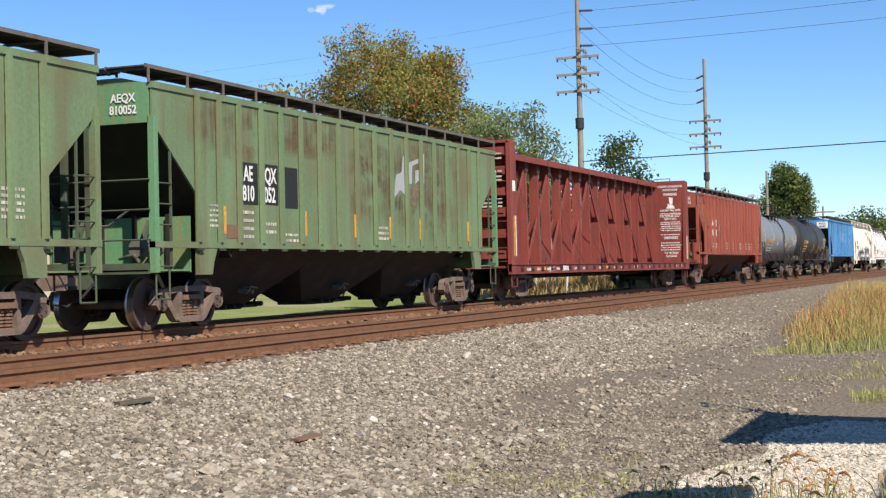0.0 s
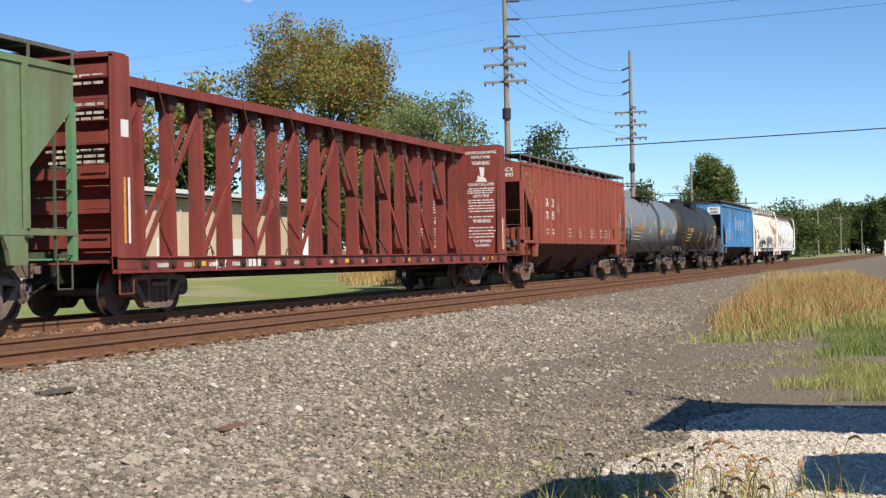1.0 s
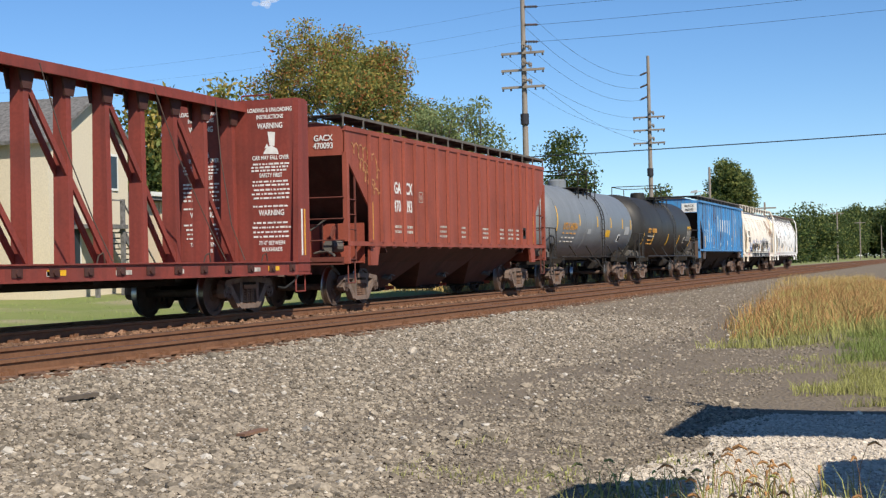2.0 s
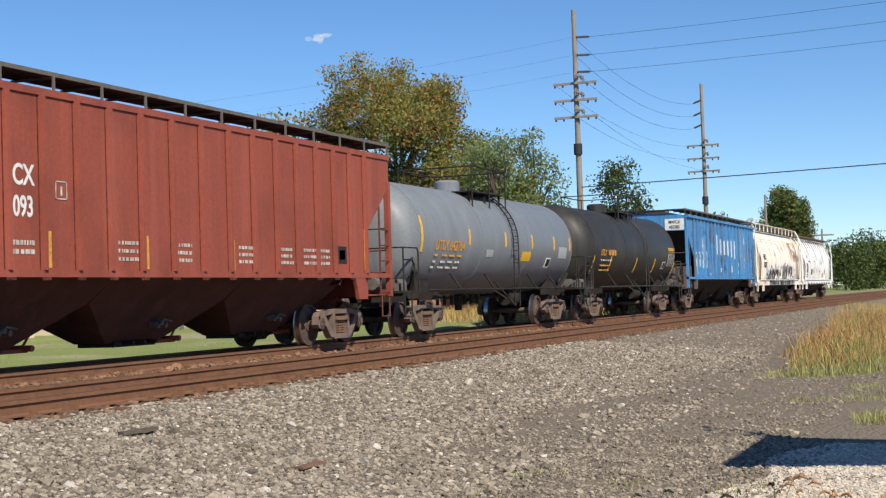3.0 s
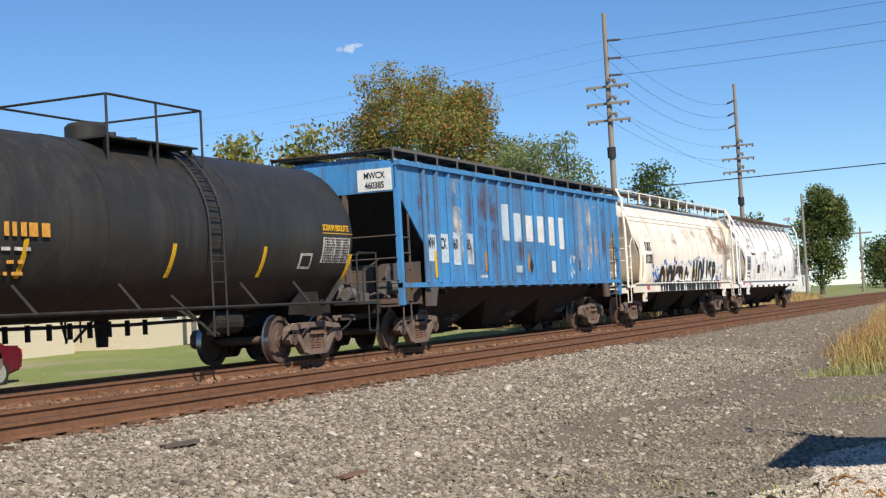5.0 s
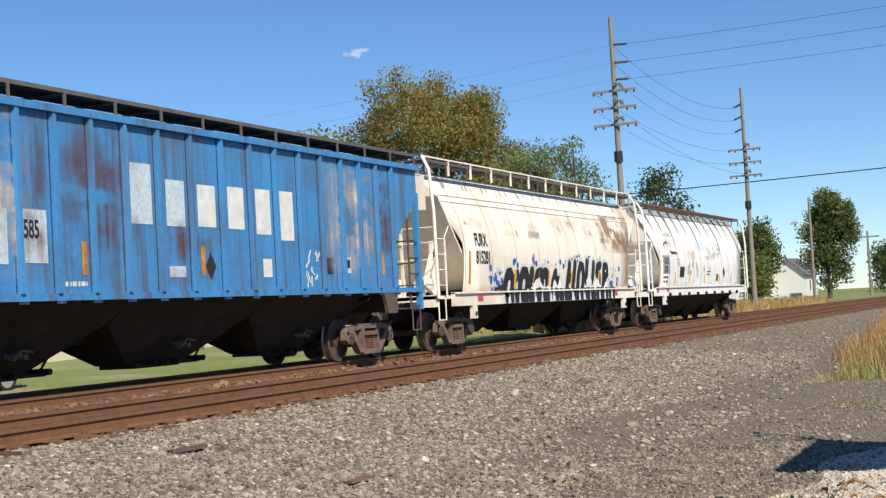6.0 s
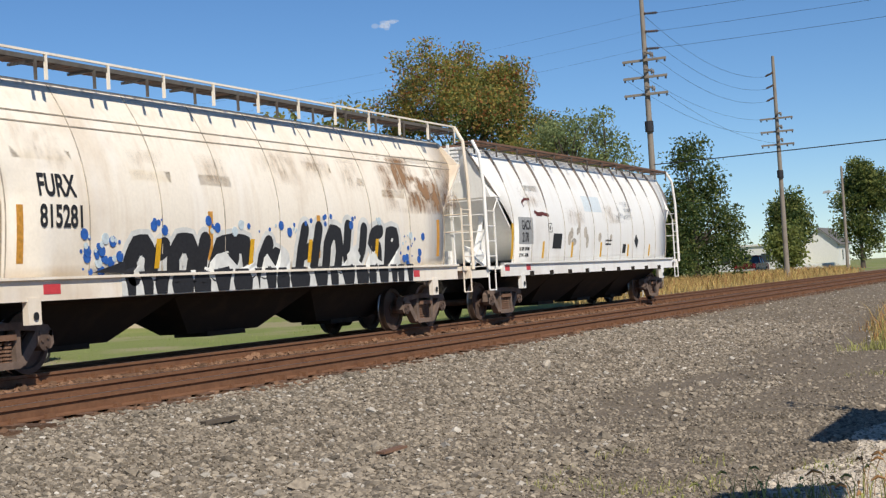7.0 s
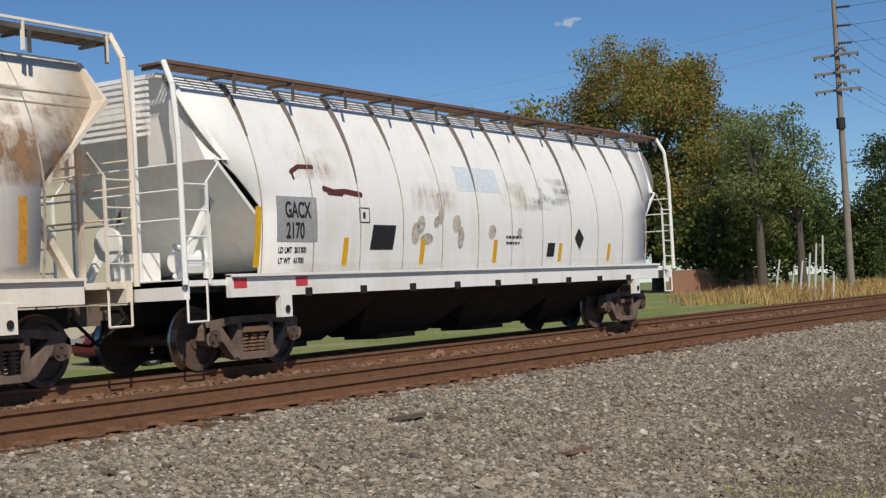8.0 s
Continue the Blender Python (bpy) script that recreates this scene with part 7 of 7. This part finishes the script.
# leaning stakes in the weeds
for k, (x, y, h, lx) in enumerate(((56.6, 20.0, 1.6, 0.25), (56.7, 19.35, 1.35, 0.2), (56.8, 19.0, 1.5, 0.15), (56.9, 18.65, 1.8, 0.1), (57.0, 18.4, 2.2, 0.1), (57.1, 18.1, 2.5, 0.05), (57.2, 17.7, 1.0, 0.0))):
    bm = bmesh.new()
    rod(bm, (x, y, -0.3), (x, y - lx - 0.1, h), 0.045, 0.04, 8)
    single("marker_stake", bm, PVC, "thin white leaning stake in tall weeds", "stake", group="stakes")


# ---- vehicles beyond the tracks ----
def wheel_part(car, x, y, r):
    bm = bmesh.new()
    s = 1 if y > 0 else -1
    lathe(bm, [(0.2, -0.1), (r, -0.1), (r + 0.005, -0.05), (r + 0.005, 0.05), (r, 0.1), (0.2, 0.1)], 20)
    w = part("wheel", bm, RUBBER, car, at=pose(x, y, r), smooth=35)
    bm = bmesh.new()
    lathe(bm, [(0.03, s * 0.105), (0.21, s * 0.112), (0.235, s * 0.10), (0.235, s * 0.02)], 16)
    part("rim", bm, BAREMETAL, w)


def sedan(x, y, z):
    """Its nose points to -x."""
    car = root("sedan", pose(x, y, z), "maroon saloon car parked on the grass verge", "car")
    low = [(-2.3, 0.35), (-2.32, 0.62), (-2.05, 0.78), (-1.05, 0.93), (1.55, 0.98), (2.25, 0.95), (2.33, 0.7), (2.28, 0.38), (1.75, 0.25), (-1.8, 0.25)]
    bm = bmesh.new()
    slab(bm, low, -0.86, 0.86)
    bmesh.ops.bevel(bm, geom=bm.edges[:], offset=0.06, segments=2, affect="EDGES")
    part("body", bm, CARRED, car, smooth=35)
    bm = bmesh.new()
    hexa(bm, [(-1.05, -0.80, 0.93), (1.65, -0.80, 0.96), (1.65, 0.80, 0.96), (-1.05, 0.80, 0.93)], [(-0.25, -0.60, 1.42), (0.85, -0.60, 1.42), (0.85, 0.60, 1.42), (-0.25, 0.60, 1.42)])
    part("glasshouse", bm, GLASSY, car)
    bm = bmesh.new()
    hexa(bm, [(-0.35, -0.64, 1.40), (0.95, -0.64, 1.40), (0.95, 0.64, 1.40), (-0.35, 0.64, 1.40)], [(-0.2, -0.55, 1.46), (0.8, -0.55, 1.46), (0.8, 0.55, 1.46), (-0.2, 0.55, 1.46)])
    for px, qx in ((-1.05, -0.28), (0.3, 0.3), (1.68, 0.88)):
        for s in (-1, 1):
            bar(bm, (px, s * 0.81, 0.94), (qx, s * 0.61, 1.43), 0.05, 0.07)
    part("roof", bm, CARRED, car)
    for s in (-1, 1):
        part("headlight", boxes((-2.33, -2.2, s * 0.62 - 0.16, s * 0.62 + 0.16, 0.6, 0.74)), BAREMETAL, car)
        part("tail_light", boxes((2.26, 2.345, s * 0.62 - 0.18, s * 0.62 + 0.18, 0.68, 0.86)), REDTAPE, car)
    for wx in (-1.4, 1.4):
        for wy in (-0.80, 0.80):
            wheel_part(car, wx, wy, 0.32)
    return car


def pickup(x, y, z):
    """Its nose points to +x."""
    car = root("pickup_truck", pose(x, y, z), "maroon pickup truck driving on the street", "pickup truck")
    bm = bmesh.new()
    slab(bm, [(-2.7, 0.5), (-2.7, 1.08), (-0.5, 1.08), (1.2, 1.1), (2.5, 1.0), (2.65, 0.7), (2.6, 0.42), (-2.5, 0.42)], -0.95, 0.95)
    bmesh.ops.bevel(bm, geom=bm.edges[:], offset=0.05, segments=2, affect="EDGES")
    part("body", bm, CARRED, car, smooth=35)
    bm = bmesh.new()
    hexa(bm, [(-0.7, -0.88, 1.08), (1.3, -0.88, 1.1), (1.3, 0.88, 1.1), (-0.7, 0.88, 1.08)], [(-0.5, -0.70, 1.68), (0.55, -0.70, 1.68), (0.55, 0.70, 1.68), (-0.5, 0.70, 1.68)])
    part("cab_glass", bm, GLASSY, car)
    bm = bmesh.new()
    box(bm, -0.58, 0.62, -0.73, 0.73, 1.66, 1.74)
    for px, qx in ((-0.72, -0.52), (0.35, 0.1), (1.32, 0.58)):
        for s in (-1, 1):
            bar(bm, (px, s * 0.89, 1.08), (qx, s * 0.71, 1.69), 0.06, 0.08)
    part("cab_roof", bm, CARRED, car)
    part("rear_bumper", boxes((-2.82, -2.68, -0.9, 0.9, 0.42, 0.6)), BAREMETAL, car)
    for s in (-1, 1):
        part("tail_light", boxes((-2.72, -2.66, s * 0.84 - 0.09, s * 0.84 + 0.09, 0.7, 1.0)), REDTAPE, car)
    for wx in (-1.7, 1.65):
        for wy in (-0.88, 0.88):
            wheel_part(car, wx, wy, 0.38)
    return car


sedan_car = sedan(25.1, 24.2, -0.42)
pickup_truck = pickup(117.0, 27.5, 0.05)


# ---- stones, weeds and grass ----
def height_at(xy):
    return np.array([ground_height(float(a), float(b)) for a, b in xy])


def stones(name, xy, size, mat, label, seed):
    rng = np.random.default_rng(seed)
    n = len(xy)
    base = np.array([(1, 0, -0.4), (-0.5, 0.87, -0.4), (-0.5, -0.87, -0.4), (0.75, 0.5, 0.35), (-0.8, 0.3, 0.45), (0.1, -0.85, 0.4), (0.05, 0.05, 0.75)])
    tri = np.array([(0, 3, 5), (0, 1, 3), (1, 4, 3), (1, 2, 4), (2, 5, 4), (2, 0, 5), (3, 6, 5), (3, 4, 6), (4, 5, 6)])
    s = size * rng.lognormal(0, 0.45, n)
    v = base[None] * rng.uniform(0.65, 1.35, (n, 7, 3))
    ang = rng.uniform(0, 2 * np.pi, n)
    c, d = np.cos(ang)[:, None], np.sin(ang)[:, None]
    v = np.stack([v[..., 0] * c - v[..., 1] * d, v[..., 0] * d + v[..., 1] * c, v[..., 2] * 0.8], -1) * s[:, None, None]
    v[..., 0] += xy[:, 0:1]
    v[..., 1] += xy[:, 1:2]
    v[..., 2] += (height_at(xy) + s * 0.2)[:, None]
    f = (tri[None] + 7 * np.arange(n)[:, None, None]).reshape(-1, 3)
    ob = soup(name, v.reshape(-1, 3), f, mat)
    return tagged(ob, label, "gravel", kind="stuff")


def scatter(n, x0, x1, y0, y1, rng, power=1.0):
    u = rng.uniform(0, 1, n) ** power
    return np.stack([x0 + (x1 - x0) * u, rng.uniform(y0, y1, n)], 1)


rng = np.random.default_rng(3)
n_near = 120000
fade = np.stack([6.5 + 25.5 * rng.uniform(0, 1, n_near) ** 1.5, 9.35 - 5.9 * rng.uniform(0, 1, n_near) ** 1.25], 1)
spots = np.concatenate([fade, scatter(12000, 30, 75, 5.2, 9.4, rng, 1.4)])


def worn_track(xy, least):
    """Keep stones by chance: few in the middle of the worn earth track, all of them well beside it."""
    wave = np.array([noise.noise(Vector((u * 0.35, v * 0.35, 2.0))) + 0.5 * noise.noise(Vector((u * 1.4, v * 1.4, 7.0))) for u, v in xy])
    keep = np.clip((np.abs(xy[:, 1] - 4.3 + 0.9 * wave) - 0.2) / 1.3, least, 1)
    keep = 1 - (1 - keep) * np.clip((xy[:, 0] - 8.5) / 4, 0, 1)
    return xy[rng.uniform(0, 1, len(xy)) < keep]


spots = worn_track(spots, 0.10)
bright = rng.uniform(0, 1, len(spots)) < 0.07
stones("pale_ballast", spots[bright], 0.015, STONE_PALE, "scattered paler stones among the grey ballast", 40)
spots = spots[~bright]
stones("ballast", spots, 0.0155, STONE, "loose grey crushed-stone ballast on the shoulder", 4)
yard = np.concatenate([scatter(34000, 6.3, 13, 1.5, 6.2, rng, 1.1), scatter(16000, 12, 28, 1.8, 6.0, rng, 1.4)])
yard = worn_track(yard, 0.25)
stones("gravel", yard, 0.0105, STONE, "sparse grey gravel pressed into the yard", 5)
between = np.concatenate([scatter(9000, 6, 45, 11.4, 13.9, rng, 1.4), scatter(6000, 6, 45, 9.1, 16.4, rng, 1.4)])
RUSTSTONE = material("rust_stained_ballast", (0.20, 0.115, 0.07), 0.95, grain=0.15, grain_scale=30, island=0.4, bump=0.3)
stones("track_ballast", between, 0.03, RUSTSTONE, "rust-stained ballast packed between the rails", 6)
xy = scatter(95000, 6.6, 12.8, -0.5, 2.2, rng, 1.0)
xy = xy[(xy[:, 1] < 1.95 + 0.15 * np.sin(xy[:, 0] * 2.3) - 0.10 * np.abs(xy[:, 0] - 9.5)) & (xy[:, 0] < 12.6)]
stones("limestone", xy, 0.0085, STONE_WHITE, "pale crushed limestone spread on the verge", 7)


def blades(name, xy, h, w, mat, label, seed, bend=0.7, rise=0.0):
    rng = np.random.default_rng(seed)
    n = len(xy)
    hh = h * rng.uniform(0.5, 1.25, n)
    if rise:
        hh = hh * np.clip(0.3 + (xy[:, 0] - rise) / 9 + rng.uniform(-0.2, 0.2, n), 0.22, 1.0)
    ang = rng.uniform(0, 2 * np.pi, n)
    side = np.stack([np.cos(ang), np.sin(ang), np.zeros(n)], 1) * (w * rng.uniform(0.6, 1.3, n))[:, None]
    lean_a = rng.uniform(0, 2 * np.pi, n)
    lean = np.stack([np.cos(lean_a), np.sin(lean_a), np.zeros(n)], 1) * (hh * bend * rng.uniform(0.1, 1.2, n))[:, None]
    p = np.concatenate([xy, height_at(xy)[:, None] - 0.02], 1)
    up = np.zeros((n, 3))
    up[:, 2] = hh
    v = np.stack([p - side, p + side, p + up * 0.6 + lean * 0.35 + side * 0.7, p + up * 0.6 + lean * 0.35 - side * 0.7, p + up + lean], 1).reshape(-1, 3)
    k = 5 * np.arange(n)[:, None]
    me = bpy.data.meshes.new(name)
    me.from_pydata(v.tolist(), [], (k + np.array([[0, 1, 2, 3]])).tolist() + (k + np.array([[3, 2, 4]])).tolist())
    me.materials.append(mat)
    return tagged(new(name, me), label, "grass", kind="stuff")


def patchy(xy, scale, cut, seed):
    keep = np.array([noise.noise(Vector((a * scale, b * scale, seed))) > cut for a, b in xy])
    return xy[keep]


# verge on the yard side: straw and russet weeds behind green grass
def verge(n, x0, x1, edge, depth, power=1.2, slant=0.0):
    """Points under a wavering edge line that thin out towards it."""
    x = x0 + (x1 - x0) * rng.uniform(0, 1, n) ** power
    wob = np.array([0.55 * noise.noise(Vector((a * 0.45, 3.1, 0))) + 0.25 * noise.noise(Vector((a * 1.7, 8.3, 0))) for a in x])
    y = edge(x) + wob - depth * rng.uniform(0, 1, n) ** 0.8
    return np.stack([x + slant * np.clip(edge(x) - y, 0, 9), y], 1)


blades("straw_weeds", patchy(verge(11000, 22.5, 78, lambda x: 3.75 + (x - 22.5) * 0.09, 4.0, 1.5, 2.4), 0.55, -0.22, 4), 0.40, 0.007, WEED, "tall dry straw-coloured weeds on the verge", 11, rise=23.0)
blades("russet_weeds", patchy(verge(13000, 22.2, 56, lambda x: 3.6 + (x - 22.2) * 0.085, 3.6, 1.4, 2.8), 0.5, -0.12, 7), 0.40, 0.009, RUSTWEED, "russet seed-headed weeds on the verge", 12, rise=22.0)
blades("pale_weeds", patchy(verge(10000, 21.4, 60, lambda x: 3.5 + (x - 22) * 0.07, 3.2, 1.6, 1.2), 0.6, -0.2, 2), 0.36, 0.007, PALEGRASS, "pale green weeds among the straw", 22, rise=20.0)
blades("green_grass", patchy(verge(12000, 18.5, 27.5, lambda x: 1.35 + 0.09 * (x - 19), 2.6), 0.7, -0.08, 6), 0.16, 0.005, GRASS, "lush green grass on the verge", 13)
blades("pale_grass", patchy(verge(9000, 13.4, 17.5, lambda x: 1.55 + 0.02 * (x - 13), 1.9), 0.9, -0.08, 3), 0.12, 0.004, PALEGRASS, "short pale green grass tufts in gravel", 14)
blades("dry_tufts", patchy(verge(5000, 17, 29, lambda x: 3.3 + 0.05 * (x - 18), 2.6), 0.5, -0.05, 9), 0.09, 0.004, PALEGRASS, "low pale tufts growing in gravel", 15)
blades("gravel_grass", patchy(scatter(2600, 6.6, 10.5, 1.6, 3.6, rng), 1.2, 0.05, 5), 0.07, 0.004, PALEGRASS, "sparse short grass growing through gravel", 16)
# near weeds with drooping seed heads
near = scatter(420, 6.5, 8.3, 0.4, 2.0, rng)
blades("foxtail_leaves", near, 0.22, 0.005, PALEGRASS, "thin green foxtail leaves beside pale gravel", 17, 0.8)


def seed_heads(n, x0, x1, y0, y1, seed, mat, label, h):
    rnd = random.Random(seed)
    bm = bmesh.new()
    for _ in range(n):
        x, y = rnd.uniform(x0, x1), rnd.uniform(y0, y1)
        z, a = ground_height(x, y), rnd.uniform(0, 6.28)
        hh = h * rnd.uniform(0.55, 1.2)
        c, s = math.cos(a) * hh, math.sin(a) * hh
        p = [(x, y, z - 0.02), (x + c * 0.08, y + s * 0.08, z + hh * 0.55), (x + c * 0.22, y + s * 0.22, z + hh * 0.9), (x + c * 0.36, y + s * 0.36, z + hh * 0.95)]
        for u, v in zip(p, p[1:]):
            rod(bm, u, v, 0.0022, 0.0018, 4)
        q = (x + c * 0.5, y + s * 0.5, z + hh * 0.86)
        rod(bm, p[2], p[3], 0.006, 0.009, 6)
        rod(bm, p[3], q, 0.009, 0.003, 6)
    ob = new("foxtail_stalks", mesh_of("foxtail_stalks", bm, mat))
    tagged(ob, label, "weed", kind="stuff")


seed_heads(46, 7.0, 8.5, 0.5, 1.5, 1, RUSTWEED, "brown drooping foxtail seed heads on thin stalks", 0.27)
seed_heads(26, 6.8, 8.3, 0.9, 2.3, 2, PALEGRASS, "green drooping foxtail seed heads on thin stalks", 0.2)
# grass and weeds beyond the tracks
b1 = scatter(9000, 50, 115, 17.3, 21.5, rng, 1.2)
blades("far_weeds", b1, 0.55, 0.016, WEED, "tall dry tawny weeds beyond the tracks", 18)
b2 = scatter(5000, 52, 120, 17.8, 23, rng, 1.2)
blades("far_russet_weeds", b2, 0.55, 0.016, RUSTWEED, "russet weeds beyond the tracks", 19)
b3 = scatter(9000, 18, 60, 18.2, 29, rng, 1.0)
blades("far_lawn", b3, 0.06, 0.010, LAWN, "mown green lawn beyond the tracks", 20)
b4 = patchy(scatter(2500, 12, 60, 16.9, 18.2, rng), 0.7, -0.1, 2)
blades("track_edge_grass", b4, 0.16, 0.010, PALEGRASS, "pale tufts along the ballast edge", 21)

# small debris on the yard
for name, x, y, dx, dy, r, mat, label in (("wood_scrap", 11.35, 8.05, 0.42, -0.12, 0.035, BARK, "weathered dark scrap of wood on ballast"),
                                          ("wood_scrap", 10.1, 5.45, 0.30, -0.06, 0.02, RUSTY, "rusty brown strip lying on gravel")):
    bm = bmesh.new()
    z = ground_height(x, y)
    bar(bm, (x, y, z + 0.03), (x + dx, y + dy, z + 0.045), 0.09, r)
    single(name, bm, mat, label, "debris")
bm = bmesh.new()
lathe(bm, [(0.02, -0.05), (0.07, -0.04), (0.09, 0.0), (0.06, 0.05), (0.02, 0.06)], 7)
me = mesh_of("white_rock", bm, STONE_WHITE)
ob = new("white_rock", me)
ob.matrix_basis = pose(18.6, 7.25, ground_height(18.6, 7.25) + 0.06, 20, 30, 10)
tagged(ob, "single pale rock lying on the ballast", "rock")

# unseen slabs on posts, added behind the camera to throw shade on the verge
shelter = root("shelter", pose(-0.11, 0, 0), "unseen shade caster of flat slabs on posts behind the camera", "shelter")
bm = bmesh.new()
box(bm, 8.65, 10.7, -8.0, -0.55, 2.63, 2.79)
part("roof", bm, SHINGLE, shelter)
# two more unseen slabs, outlined after the patches of shade they throw
for outline in ([(5.2, -0.45), (6.1, -0.5), (6.45, -1.1), (5.2, -1.25)], [(7.2, -1.9), (7.5, -2.35), (7.5, -5.0), (5.9, -5.0), (6.0, -1.95)]):
    bm = bmesh.new()
    hexa(bm, [(x, y, 2.63) for x, y in outline[::-1]], [(x, y, 2.79) for x, y in outline[::-1]])
    part("roof", bm, SHINGLE, shelter)
for x, y in ((9.6, -7.5), (9.6, -4.0), (5.6, -0.9), (6.6, -4.6), (6.6, -3.2)):
    part("post", boxes((x - 0.07, x + 0.07, y - 0.07, y + 0.07, -0.5, 2.63)), POLE, shelter)

# unseen post and arm added to throw a thin forked line of shade
part("sign_post", boxes((10.56, 10.66, -0.85, -0.75, 2.79, 3.23)), POLE, shelter)
bm = bmesh.new()
bar(bm, (10.62, -0.82, 3.2), (11.5, -0.1, 3.2), 0.035, 0.035)
bar(bm, (11.42, -0.16, 3.2), (10.9, -0.3, 3.2), 0.03, 0.03)
part("sign_arm", bm, POLE, shelter)

# small fair-weather cloud, far off
def cloud_material():
    m = bpy.data.materials.new("thin_glowing_cloud")
    m.use_nodes = True
    n, l = m.node_tree.nodes, m.node_tree.links
    clear, glow, blend = n.new("ShaderNodeBsdfTransparent"), n.new("ShaderNodeEmission"), n.new("ShaderNodeMixShader")
    # the cloud's sunlit white is put in as an even emission
    glow.inputs["Color"].default_value = (0.86, 0.91, 1.0, 1)
    glow.inputs["Strength"].default_value = 0.8
    blend.inputs[0].default_value = 0.16
    l.new(clear.outputs[0], blend.inputs[1])
    l.new(glow.outputs[0], blend.inputs[2])
    l.new(blend.outputs[0], n["Material Output"].inputs["Surface"])
    return m


CLOUD = cloud_material()
bm = bmesh.new()
rnd = random.Random(17)
for k in range(9):
    c = Vector((rnd.gauss(0, 5.0), rnd.uniform(-6, 6), rnd.gauss(0, 2.2)))
    bmesh.ops.create_icosphere(bm, subdivisions=2, radius=1.0, matrix=Matrix.Translation(c) @ Matrix.Diagonal((rnd.uniform(3, 7), 4, rnd.uniform(1.5, 3.0), 1)))
me = mesh_of("cloud", bm, CLOUD, 180)
ob = new("cloud", me)
ob.matrix_basis = pose(1336, 681, 283, 0, 0, -63)
tagged(ob, "small thin white cloud in a blue sky", "cloud", kind="structure")

fill_track(track_near, 1)
fill_track(track_far, 2)


# ---- what moves ----
# seconds and metres the train has run since the start
RUN = ((0, 0.0), (0.5, 7.85), (1, 16.6), (2.5, 41.5), (3, 50.45), (3.5, 58.4), (4, 67.05), (5.5, 91.3), (6.5, 107.9), (8, 132.8))


def motions():
    end = 8.0
    for car, x0 in moving:
        walk(car, [(t, pose(x0 - d, TRAIN_Y, 0)) for t, d in RUN])
    walk(pickup_truck, [(0, pose(117.0, 27.5, 0.05)), (6.4, pose(117.0, 27.5, 0.05)), (7.0, pose(121.0, 27.5, 0.05)), (7.5, pose(126.5, 27.5, 0.05)), (8.0, pose(132.0, 27.5, 0.05))])
    times = [k / FPS for k in range(int(end * FPS) + 1)]
    turns = [-math.degrees(d / 0.457) for d in np.interp(times, [t for t, d in RUN], [d for t, d in RUN])]
    for ws, dx in rolling:
        walk(ws, [(t, pose(dx, 0, 0.457, 0, a, 0)) for t, a in zip(times, turns)])


motions()
